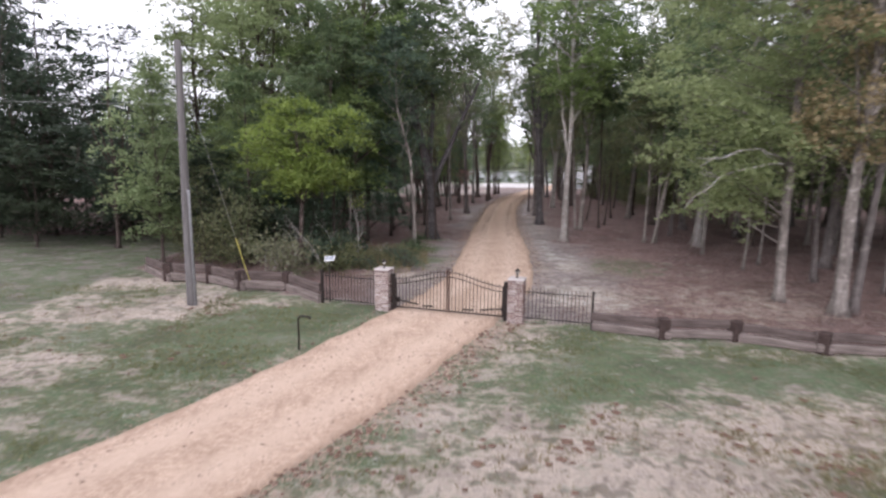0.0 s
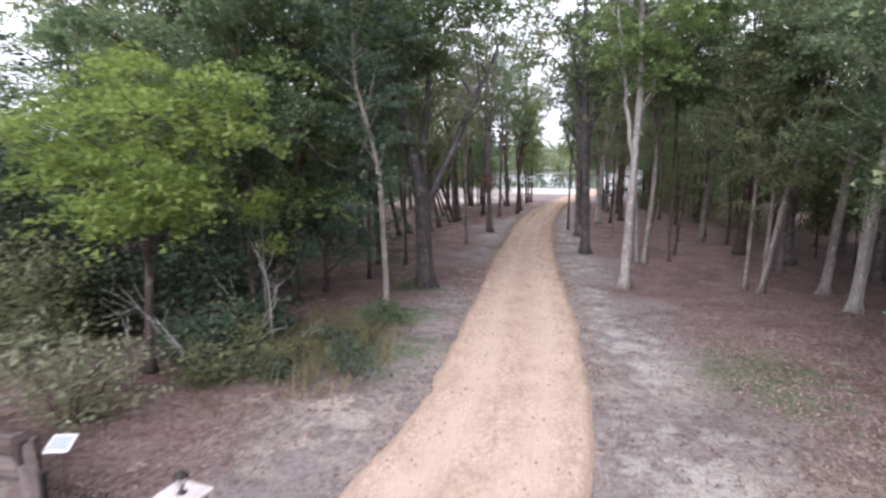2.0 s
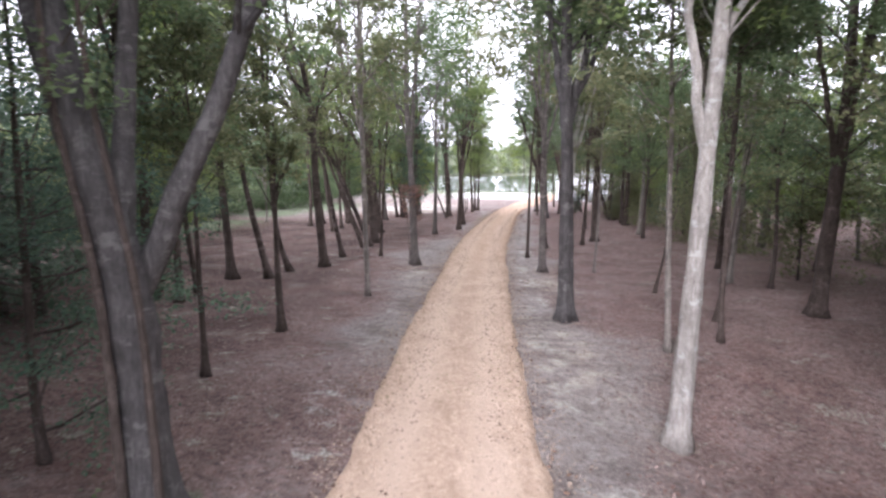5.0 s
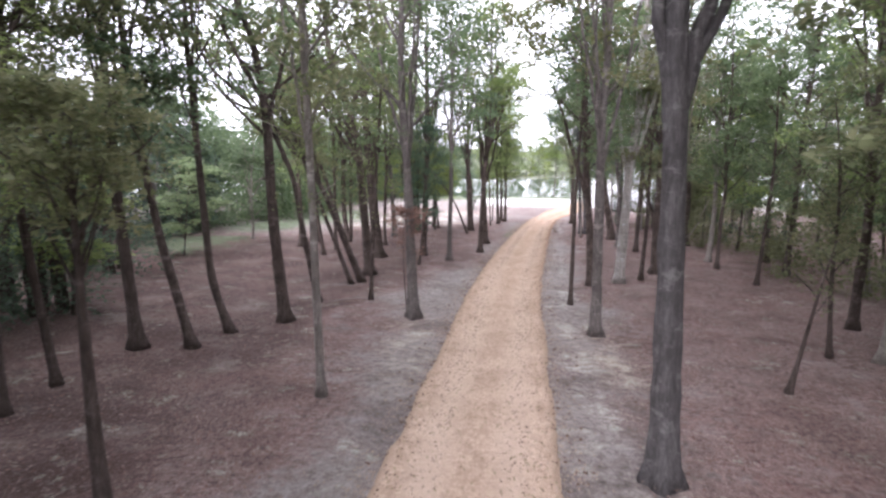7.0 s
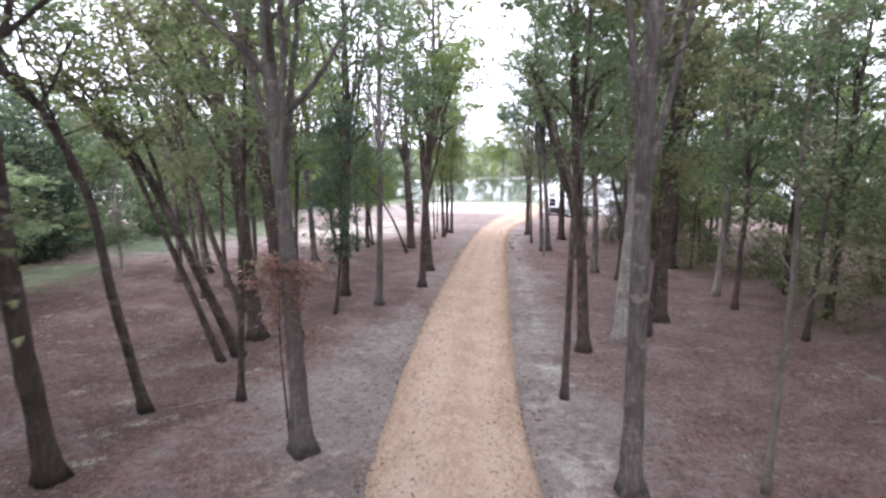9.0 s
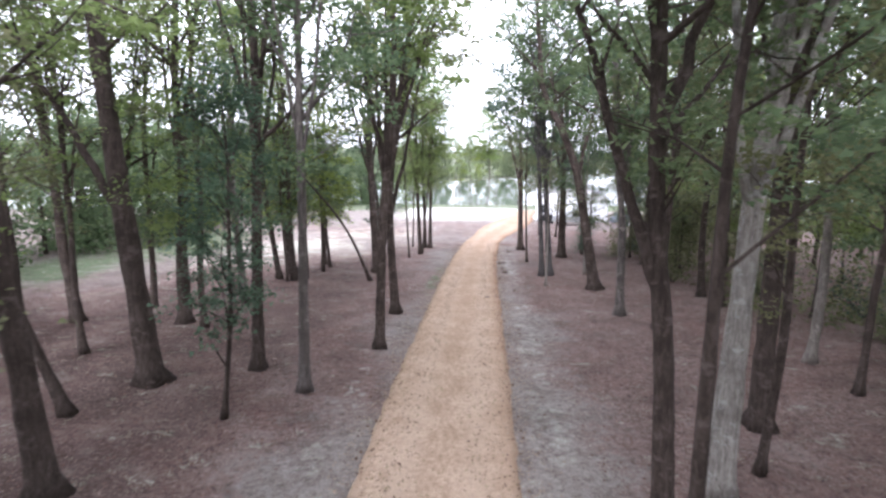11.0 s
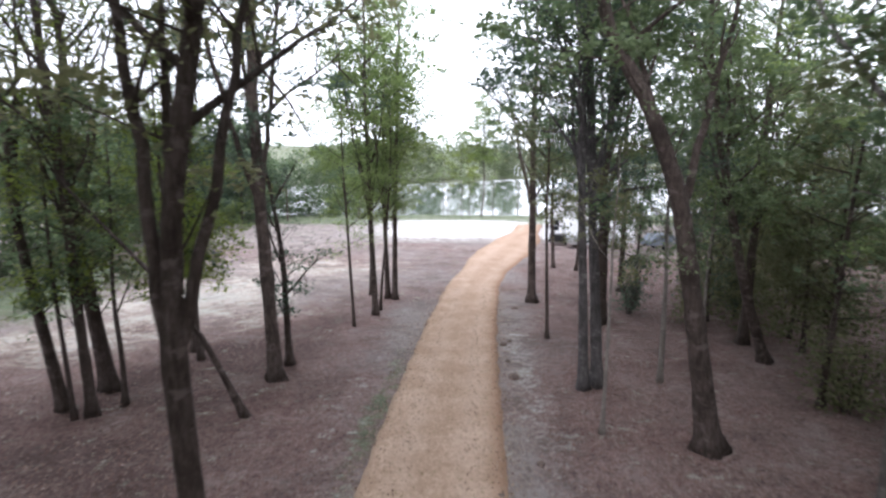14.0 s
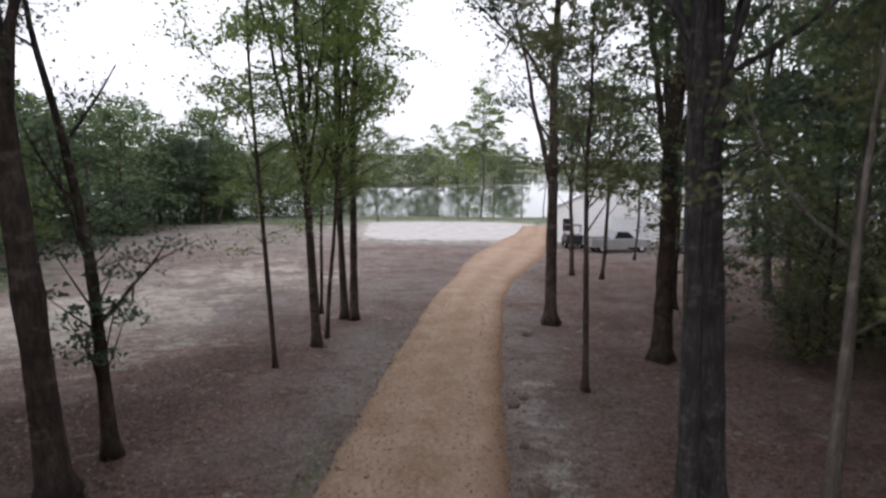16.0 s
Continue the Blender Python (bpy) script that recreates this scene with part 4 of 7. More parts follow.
tree(7.8, 47.9, 0.62, 17, ((-0.2, 5.7), (-0.3, 7.2), (-0.5, 12)), BARK_SLATE, LEAF_GREEN, base=0.5, pads=46, zone=(1.0, 0, 3.2, 3.0, 9.4, 20), pad_r=(0.9, 1.7), prongs=((-1.3, 0.2, 6.2, 12.5, 0.3), (0.9, 0.2, 6.6, 12.5, 0.3), (2.0, 0.3, 7.0, 12.5, 0.22), (-0.3, 1.6, 7.0, 13, 0.22)), label="stout grey-barked tree that forks high over its buttressed foot")
sapling(13.1, 47.9, 0.16, 7, ((0.3, 2.5),))
dark(17.3, 48.7, 0.65, 16, ((0.2, 6.8),), base=0.3)
sapling(12.8, 52.7, 0.2, 4.2, ((0.55, 3.1),), label="short leaning dead sapling with few leaves", dense=0.15)
pale(17.5, 55.7, 0.5, 16, ((0.4, 5.2), (0.7, 9.0)), base=0.4)
dark(18.7, 54.0, 0.26, 12)
tree(16.0, 56.1, 0.2, 8.5, ((-0.3, 2.9),), BARK_DARK, LEAF_OLIVE, base=0.5, spread=0.26, dense=0.6, size=0.16, limbs=9, pads=16, zone=(-0.3, 0, 1.8, 1.6, 3.4, 8.2), pad_r=(0.5, 0.95), label="slim tree with layered yellowish leaves")
greyt(9.0, 58.3, 0.46, 16, ((-0.2, 8.0),), base=0.46, crown_at=(-4.2, 0))
sapling(11.7, 58.1, 0.2, 9, ((0.1, 4.6),), BARK_PALE, leaves=LEAF_PALE, base=0.35)
dark(19.2, 59.8, 0.46, 15, base=0.3)
dark(9.0, 63.0, 0.24, 13, ((0.0, 5.4),))
dark(10.8, 66.9, 0.45, 15, ((-0.25, 3.5), (-0.55, 6.0), (-0.75, 9.0)), prongs=((-2.3, 0.3, 4.4, 10.0, 0.24), (1.0, 0.2, 7.2, 11.5, 0.24), (-1.2, -0.3, 7.4, 12, 0.18)), sprays=3)
dark(13.8, 68.6, 0.28, 13)
dark(15.3, 70.8, 0.62, 16, ((-0.1, 3.5),), base=0.36)
dark(19.6, 67.9, 0.26, 12)
white(12.5, 68.0, 0.6, 17, ((0.2, 6.2), (0.5, 9.1)), base=0.55, sprays=0, label="broad pale-barked tree with mottled bark")
dark(22.7, 70.8, 0.4, 14, base=0.3)
dark(19.6, 72.6, 0.3, 13, base=0.3)
pale(20.3, 75.5, 0.4, 14, base=0.35)
greyt(16.35, 82.3, 0.44, 15, ((-0.14, 4.4), (-0.9, 8.8)), base=0.42, prongs=((0.3, 0.1, 5.0, 11.0, 0.24), (-0.4, 0.9, 6.5, 12, 0.2)))
dark(16.95, 79.9, 0.4, 15, ((0.1, 4.3), (0.2, 8.1)), base=0.36, prongs=((1.0, 0.3, 5.6, 12.0, 0.22), (-0.8, 0.4, 6.2, 12.0, 0.2), (0.3, -0.9, 6.8, 12, 0.18)))
dark(22.1, 84.0, 0.55, 15, base=0.3)
dark(22.6, 86.5, 0.45, 14, base=0.3)
tree(23.3, 99.0, 0.2, 11, ((-0.05, 3.0),), BARK_PALE, LEAF_DARK, base=0.5, dense=0.8, limbs=10, label="slim pale-stemmed tree in the shade")
sapling(23.6, 84.5, 0.18, 6, leaves=LEAF_OLIVE)
dark(17.6, 88.8, 0.66, 15, ((-0.8, 3.8), (-1.4, 6.7), (-2.3, 8.8), (-3.4, 11.0)), base=0.55, leaves=LEAF_GREEN, prongs=((0.2, 0.6, 6.4, 12.5, 0.26), (-3.0, 1.2, 7.2, 12.5, 0.2)))
sapling(15.1, 90.0, 0.17, 8, ((0.0, 4.1),), BARK_PALE)
dark(22.7, 91.2, 0.26, 12, base=0.3)
tree(16.4, 93.7, 0.44, 16, ((-0.3, 3.5), (-0.5, 6.0), (-0.75, 9.4)), BARK_SLATE, LEAF_DARK, base=0.36, dense=1.2, size=0.15, label="grey ribbed trunk standing close beside its twin")
tree(15.8, 93.5, 0.4, 15, ((-0.25, 4.1), (-0.4, 6.0), (-0.5, 9.4)), BARK_SLATE, LEAF_GREEN, base=0.4, dense=1.2, size=0.15, label="grey ribbed trunk standing close beside its twin")
sapling(18.8, 94.0, 0.26, 9, ((-0.05, 3.4),), BARK_PALE, leaves=LEAF_DARK)
dark(24.1, 95.8, 0.46, 14, ((-1.3, 3.4), (-2.4, 8.6)), base=0.45)
dark(16.4, 99.8, 0.22, 12, ((-0.3, 6.2),), base=0.42, sprays=0)
dark(19.9, 102.5, 0.7, 16, ((-0.1, 5.2),), base=0.36, sprays=0, leaves=LEAF_DARK)
dark(17.75, 107.6, 0.6, 15, ((-0.2, 7.8),), base=0.36, sprays=0, leaves=LEAF_DARK, prongs=((-1.8, 0.2, 5.5, 12.0, 0.24),))
dark(24.3, 110.2, 0.45, 14, base=0.36)
dark(24.9, 98.5, 0.5, 15, base=0.3)
dark(22.8, 119.8, 0.34, 12, base=0.4, sprays=0)
dark(24.2, 118.6, 0.3, 12, base=0.4, sprays=0)
sapling(29.6, 126.0, 0.25, 10, leaves=LEAF_GREEN)

for cx_, cy_, ch_ in ((26.6, 97.0, 9.5), (25.6, 102.5, 10.5), (25.6, 94.5, 10), (23.8, 107.0, 10), (27.5, 99.0, 12)):
    tree(cx_, cy_, 0.22, ch_, (), BARK_DARK, LEAF_OLIVE, base=0.2, spread=0.24, rise=(-0.1, 0.6), dense=0.7, size=0.16, limbs=14, sprays=4, pads=24, zone=(0, 0, 2.3, 2.2, 1.8, ch_), pad_r=(0.6, 1.2), label="olive-green understorey tree leafy to the ground")

# west of the road, behind the gate
tree(-6.3, 25.0, 0.28, 6.7, (), BARK_DARK, LEAF_BRIGHT, base=0.45, spread=0.4, rise=(-0.05, 0.5), dense=0.9, size=0.15, clump=0.7, limbs=12, pads=34, zone=(0.5, 0, 2.4, 2.0, 3.4, 7.2), pad_r=(0.7, 1.25), label="small broad tree with bright yellow-green leaves")
sapling(-4.5, 27.8, 0.1, 4.2, ((-0.05, 2.5),), BARK_PALE, leaves=LEAF_BRIGHT, limbs=4)
pale(-1.6, 30.5, 0.27, 11, ((0.0, 1.5), (-0.12, 3.2), (-0.14, 4.4), (-0.42, 5.7), (-0.95, 7.4)), base=0.55, leaves=LEAF_DARK)
tree(-0.8, 35.8, 0.78, 16, ((-0.13, 3.5), (-0.7, 6.0), (-1.5, 9.0)), BARK_SLATE, LEAF_GREEN, base=0.5, pads=78, zone=(0.2, 0, 4.0, 3.2, 8.6, 20), pad_r=(0.9, 1.7), prongs=((2.7, 0.1, 3.2, 9.5, 0.4), (0.1, 0.6, 3.6, 11.5, 0.36), (-1.6, 0.4, 4.6, 11, 0.22)), label="massive grey tree with several ribbed stems from one foot")
for vx, vy, vd in ((-1.05, 35.5, 0.2), (-0.55, 35.45, 0.16)):
    dark(vx, vy, vd, 10, ((-0.1, 3.5), (-0.55, 6.0)), base=0.6, dense=0.5, limbs=4)
tree(-4.6, 34.4, 0.22, 10, (), BARK_DARK, LEAF_CEDAR, base=0.05, spread=0.32, dense=2.6, size=0.13, limbs=30, sprays=16, label="cedar with soft drooping green sprays", category="cedar")
for cx_, cy_, ch_ in ((-6.6, 31.4, 8.5), (-7.6, 36.4, 10), (-3.5, 37.6, 9.5)):
    tree(cx_, cy_, 0.2, ch_, (), BARK_DARK, LEAF_CEDAR, base=0.06, spread=0.3, rise=(-0.1, 0.6), dense=1.6, size=0.13, limbs=26, sprays=14, label="dark cedar with soft drooping sprays to the ground", category="cedar")
tree(-12.6, 25.6, 0.2, 8.8, (), BARK_DARK, LEAF_LAYER, base=0.12, spread=0.2, dense=0.9, size=0.17, limbs=16, pads=40, zone=(-0.5, 0, 1.5, 1.5, 1.5, 8.8), pad_r=(0.7, 1.1), label="bushy yellowish tree leafy to the ground at the field's edge")
tree(-9.4, 28.0, 0.22, 8.6, (), BARK_DARK, LEAF_GREEN, base=0.2, spread=0.27, dense=1.6, size=0.16, limbs=18, label="leafy green tree of the thicket")
tree(-5.6, 29.8, 0.22, 12, (), BARK_DARK, LEAF_GREEN, base=0.25, spread=0.26, dense=1.6, size=0.16, limbs=18, label="leafy green tree of the thicket")
for bx_, by_, bh_ in ((-12.6, 37.0, 14.5), (-10.3, 34.0, 14.5), (-7.6, 33.6, 15), (-14.6, 35.0, 13), (-5.2, 32.3, 14.5), (-6.3, 35.6, 15), (-9.0, 30.8, 13)):
    dark(bx_, by_, 0.32, bh_, base=0.3, spread=0.22, dense=0.6, pads=44, zone=(0, 0, 3.0, 2.8, 3.2, 1.2 * bh_), pad_r=(0.9, 1.7), leaves=(LEAF_LIME, LEAF_LAYER)[int(bh_) % 2], label="tall shaded tree behind the thicket, leafy far down")
dark(-8.0, 38.0, 0.28, 12, base=0.25, leaves=LEAF_DARK)
dark(-10.4, 40.4, 0.28, 12, base=0.25, leaves=LEAF_DARK)
dark(-3.8, 41.9, 0.33, 14, ((-0.05, 2.5),), base=0.34, pads=44, zone=(0, 0, 2.8, 2.6, 5.6, 18), pad_r=(0.8, 1.5))
tree(-2.4, 41.9, 0.22, 7.4, ((-0.05, 3.6),), BARK_DARK, LEAF_OLIVE, base=0.58, spread=0.3, dense=1.5, size=0.15, limbs=11, label="slim tree with a low tuft of yellowish leaves")
tree(-1.6, 46.1, 0.3, 6.6, ((-0.09, 1.9), (-0.09, 3.7), (-0.1, 5.1)), BARK_DARK, LEAF_OLIVE, base=0.66, spread=0.26, dense=1.2, size=0.15, limbs=8, pads=13, zone=(-0.35, 0, 1.15, 1.1, 4.8, 6.9), pad_r=(0.4, 0.75), label="small tree with a broad low crown of yellowish leaves")
dark(-6.5, 50.2, 0.33, 13, base=0.34, dense=0.7, pads=25, zone=(-0.3, 0, 2.8, 2.6, 4.6, 15))
dark(-8.2, 49.4, 0.33, 13, ((-0.34, 3.2),), base=0.34, dense=0.7, pads=25, zone=(-0.3, 0, 2.8, 2.6, 4.6, 15))
dark(-7.8, 50.9, 0.45, 14, ((-0.15, 2.0),), base=0.34, dense=0.7, pads=25, zone=(-0.3, 0, 2.8, 2.6, 4.6, 15))
pale(0.5, 51.9, 0.3, 15, ((-0.2, 7.3),), base=0.5)
dark(-6.6, 52.2, 0.3, 13, ((-0.32, 3.0),), base=0.45, dense=0.7, pads=25, zone=(-0.3, 0, 2.8, 2.6, 4.6, 15))
dark(-6.3, 55.6, 0.46, 15, ((-0.2, 3.3),), base=0.45, pads=40, zone=(-0.5, 0, 3.0, 2.8, 5.6, 17), pad_r=(0.7, 1.4))
dark(-4.6, 55.8, 0.36, 14, ((-0.83, 3.7), (-1.47, 8.0), (-1.9, 10.5)), base=0.5, pads=38, zone=(-1.8, 0, 2.8, 2.6, 6.4, 16), pad_r=(0.7, 1.4))
dark(-4.0, 57.5, 0.34, 15, ((-0.7, 1.9), (-0.82, 4.4), (-1.15, 9.9)), base=0.55)
dark(-2.6, 59.3, 0.52, 15, ((-0.36, 3.9), (-0.47, 7.7), (-0.94, 10.5), (-1.75, 12.2)), base=0.5, prongs=((-3.2, 0.3, 7.0, 9.6, 0.14), (0.8, 0.5, 7.4, 12.5, 0.2), (-2.6, -0.4, 8.2, 12.5, 0.18)))
greyt(2.25, 60.3, 0.5, 16, ((-0.22, 5.0),), base=0.4, crown_at=(3.6, 0))
tree(2.0, 60.35, 0.07, 4.6, ((-0.2, 2.6),), BARK_DARK, LEAF_WITHER, base=0.5, spread=0.17, dense=0.55, size=0.16, clump=0.8, limbs=8, label="withered pinkish brown sprig against a trunk", category="sapling")
dark(-2.1, 62.6, 0.33, 14, ((-0.63, 3.4), (-1.0, 5.5), (-1.66, 7.0), (-2.6, 8.3), (-4.2, 10.0)), base=0.5)
dark(0.1, 63.3, 0.25, 13, ((0.14, 3.7),), base=0.5)
dark(-0.86, 66.9, 0.42, 12, ((-1.13, 2.9), (-1.9, 4.9), (-2.91, 6.3), (-3.9, 7.5), (-5.0, 8.4), (-6.3, 9.0)), base=0.62, dense=0.5, prongs=((-4.4, 0.2, 4.2, 9.8, 0.2), (-6.6, 0.3, 5.6, 10.4, 0.16), (-3.2, -0.2, 5.0, 11.0, 0.16)))
dark(-1.3, 66.4, 0.3, 11, ((-1.3, 3.2), (-2.1, 5.4), (-2.7, 7.5), (-3.4, 8.6), (-4.8, 9.9)), base=0.6, dense=0.5)
dark(-0.75, 68.8, 0.6, 15, ((-0.32, 3.3), (-0.69, 7.8), (-1.76, 10.4), (-2.1, 11.6)), base=0.45, prongs=((-4.0, 0.4, 6.0, 11.5, 0.22), (-3.2, 0.8, 7.0, 12, 0.2), (0.6, 0.3, 8.6, 13, 0.26)))
dark(-2.3, 72.7, 0.34, 13, ((-1.0, 2.8), (-1.7, 5.4), (-2.9, 8.2), (-4.2, 10.2)), base=0.5)
greyt(3.5, 73.9, 0.36, 15, ((0.05, 6.2),), base=0.45)
dark(-1.1, 75.0, 0.8, 17, ((-0.6, 6.3), (-0.86, 10.0)), base=0.5, prongs=((-3.2, 0.3, 5.0, 10.0, 0.3),), label="big dark oak-like tree with a heavy side limb")
dark(1.75, 76.0, 0.46, 15, ((0.12, 4.4), (0.2, 6.8), (0.24, 9.5)), base=0.42)
tree(1.7, 72.2, 0.18, 8.5, (), BARK_DARK, LEAF_CEDAR, base=0.3, spread=0.2, dense=1.2, size=0.14, limbs=16, pads=22, zone=(-0.1, 0, 0.9, 0.9, 2.2, 8.2), pad_r=(0.4, 0.75), label="young cedar with soft dark green sprays", category="cedar")
dark(-4.8, 75.6, 0.3, 13, ((-0.5, 3.2),), base=0.45)
dark(-4.4, 77.9, 0.3, 13, base=0.4)
dark(5.6, 78.0, 0.44, 15, ((0.12, 4.7), (0.3, 6.8), (0.5, 9.5)), base=0.5, prongs=((-0.7, 0.2, 6.0, 11.0, 0.2), (1.1, 0.2, 6.4, 11.5, 0.22), (1.9, 0.4, 6.8, 12, 0.16), (0.2, 1.3, 6.6, 12, 0.18)), sprays=2)
dark(-7.4, 79.5, 0.38, 13, base=0.4)
dark(-1.4, 81.2, 0.34, 13, base=0.45)
dark(-2.4, 82.0, 0.56, 15, base=0.4, pads=16, zone=(0, 0, 1.7, 1.6, 3.4, 9.5))
dark(-4.5, 82.8, 0.5, 14, ((-0.34, 2.6),), base=0.4, pads=16, zone=(0, 0, 1.7, 1.6, 3.4, 9.5))
dark(-6.9, 82.6, 0.5, 14, ((-0.34, 3.4),), base=0.4)
dark(-4.8, 85.0, 0.35, 13, base=0.4)
dark(6.3, 83.5, 0.48, 15, ((-0.28, 3.9), (-0.25, 6.5), (0.2, 9.0), (0.5, 11.5)), base=0.45, prongs=((-1.0, 0.2, 1.8, 12.0, 0.3), (1.4, 0.2, 4.4, 12.0, 0.2), (-0.4, 0.8, 6.4, 12.0, 0.16)), sprays=0, label="pair of dark stems that fork from one foot")
greyt(-1.4, 87.9, 0.52, 15, ((-0.26, 3.8),), base=0.42)
dark(5.0, 92.0, 0.24, 8.2, ((-1.1, 2.7), (-2.1, 4.3), (-4.5, 7.0)), base=0.75, dense=0.25, limbs=4, label="crooked bare stem that leans far over")
sapling(0.1, 92.3, 0.2, 9, ((-0.2, 3.1),))
dark(-0.45, 92.9, 0.42, 14, ((-0.54, 3.9), (-0.86, 6.3)), base=0.45, leaves=LEAF_BRIGHT, pads=16, zone=(0, 0, 1.7, 1.6, 3.4, 9.5))
dark(0.45, 92.6, 0.4, 14, ((-0.22, 4.4),), base=0.42, pads=16, zone=(0, 0, 1.7, 1.6, 3.4, 9.5))
sapling(1.1, 93.3, 0.24, 9, (), leaves=LEAF_LIME, base=0.3)
dark(0.1, 94.6, 0.56, 14, ((-0.5, 4.5),), base=0.42, leaves=LEAF_OLIVE, pads=16, zone=(0, 0, 1.7, 1.6, 3.4, 9.5))
dark(5.3, 95.3, 0.62, 16, ((-0.25, 4.6), (-0.38, 6.5), (-0.45, 10)), base=0.5, leaves=LEAF_DARK)
sapling(5.55, 96.8, 0.32, 11, ((-0.14, 4.2), (-0.5, 6.8), (-0.85, 8.2)), leaves=LEAF_DARK, base=0.22, limbs=7, pads=9, zone=(-0.1, 0, 0.9, 0.8, 2.0, 4.6), pad_r=(0.3, 0.55))
dark(1.8, 95.9, 0.27, 11, base=0.3, leaves=LEAF_BRIGHT, pads=16, zone=(0, 0, 1.7, 1.6, 3.4, 9.5))
dark(2.1, 97.7, 0.3, 12, ((-0.36, 3.6),), base=0.35, leaves=LEAF_LIME, pads=16, zone=(0, 0, 1.7, 1.6, 3.4, 9.5))
dark(1.6, 98.8, 0.42, 13, base=0.35, leaves=LEAF_DARK, pads=16, zone=(0, 0, 1.7, 1.6, 3.4, 9.5))
GROVE = dict(leaves=LEAF_LIME, base=0.33, spread=0.16, group="grove on the clearing")
dark(7.75, 102.6, 0.2, 13, ((-0.25, 4.0), (-0.55, 9.0)), **GROVE)
dark(8.75, 104.9, 0.4, 15, ((-0.3, 6.0),), **GROVE)
dark(9.0, 105.8, 0.2, 13, **GROVE)
dark(9.85, 108.6, 0.4, 15, ((-0.03, 8.3),), **GROVE)
dark(9.45, 108.9, 0.38, 14, ((-0.25, 6.1),), **GROVE)
dark(8.4, 110.0, 0.18, 12, **GROVE)

# lone round trees before the wood edge of the clearing
for lx_, ly_, lh_, lm_ in ((-9.8, 149.0, 8.6, LEAF_DARK), (-6.6, 151.5, 7.2, LEAF_GREEN)):
    tree(lx_, ly_, 0.26, lh_, (), BARK_DARK, lm_, base=0.25, spread=0.22, dense=0.7, size=0.24, limbs=14, fine=False, pads=30, zone=(0, 0, 2.2, 2.0, 2.0, lh_), pad_r=(0.7, 1.3), label="round dark green tree standing before the wood", group="trees round the clearing")

# the shore
SHORE = dict(base=0.34, spread=0.15, dense=0.5, size=0.22, sprays=3, thin=0.7, group="trees on the shore", label="slender shore tree with airy green leaves")
for sx_, sy_, sd_, sh_, sl_ in ((18.6, 161, 0.16, 12.5, LEAF_LAYER), (19.3, 162, 0.14, 11, LEAF_BRIGHT), (21.3, 161.5, 0.16, 12.5, LEAF_LAYER), (22.6, 162, 0.14, 10.5, LEAF_BRIGHT), (26.3, 162.5, 0.16, 11, LEAF_LAYER)):
    tree(sx_, sy_, sd_, sh_, (), BARK_DARK, sl_, **SHORE)
tree(24.4, 162.0, 0.29, 18, (), BARK_DARK, LEAF_LIME, base=0.48, spread=0.17, dense=0.5, size=0.22, sprays=2, limbs=16, pads=40, zone=(0, 0, 3.0, 2.8, 8.5, 17.0), pad_r=(0.7, 1.3), fine=False, group="trees on the shore", label="tall shore tree with a full rounded green crown")
for sx_, sy_, sd_, sh_, sl_ in ((30.2, 163, 0.2, 11, LEAF_DARK), (33.0, 162, 0.2, 10, LEAF_DARK), (10.8, 155.5, 0.2, 16, LEAF_GREEN), (6.2, 158, 0.2, 10, LEAF_DARK), (-3.0, 154, 0.25, 7.5, LEAF_DARK), (-8.0, 150, 0.3, 9.5, LEAF_DARK)):
    tree(sx_, sy_, sd_, sh_, (), BARK_DARK, sl_, **SHORE)


# deeper in the wood: a few kinds of tree, repeated
def proto(seed, h, d, bark_, leaf_, base, spread=0.2, dense=0.6):
    t = tree(0.0, -400.0 - 30 * seed, d, h, (), bark_, leaf_, base=base, spread=spread, dense=dense * 0.7, size=0.26, seed=seed, fine=False, pads=18, zone=(0, 0, 2.4, 2.4, max(2.2, base * h * 1.15), h * 1.05), pad_r=(0.6, 1.3), label="straight woodland tree deep in the shade", group="deep wood")
    return t


KINDS = [proto(1, 15, 0.34, BARK_DARK, LEAF_GREEN, 0.15), proto(2, 13, 0.24, BARK_DARK, LEAF_LIME, 0.2), proto(3, 16, 0.46, BARK_GREY, LEAF_GREEN, 0.22), proto(4, 10, 0.16, BARK_DARK, LEAF_LAYER, 0.18, 0.26), proto(5, 14, 0.3, BARK_PALE, LEAF_GREEN, 0.2), proto(6, 8, 0.12, BARK_DARK, LEAF_OLIVE, 0.14, 0.3)]
# darker copies: shade among the western trees is put into the leaf colour
SHADED = [proto(7, 15, 0.3, BARK_DARK, LEAF_SHADE, 0.1, 0.26, 0.8), proto(8, 12, 0.2, BARK_DARK, LEAF_DARK, 0.08, 0.3, 0.8), proto(9, 9, 0.14, BARK_DARK, LEAF_SHADE, 0.06, 0.34, 0.8)]
TAKEN = [(o.matrix_basis.translation.x, o.matrix_basis.translation.y) for o in scene.objects if o.name.startswith("tree") and o.parent is None]


def fill(x0, x1, y0, y1, gap, count, seed, tall=1.0, kinds=KINDS):
    rng = np.random.default_rng(seed)
    put = 0
    for _ in range(count * 12):
        if put >= count:
            break
        x, y = rng.uniform(x0, x1), rng.uniform(y0, y1)
        if abs(x - float(road_x(y))) < 8.5 or any((x - a) ** 2 + (y - b) ** 2 < gap * gap for a, b in TAKEN):
            continue
        TAKEN.append((x, y))
        m = pose(x, y, float(land(x, y)) - 0.05, rng.uniform(-3, 3), rng.uniform(-3, 3), rng.uniform(0, 360))
        k = kinds[int(rng.integers(0, len(kinds)))]
        o = copy_thing(k, m @ Matrix.Diagonal((1, 1, tall * float(rng.uniform(0.85, 1.2)), 1)))
        put += 1


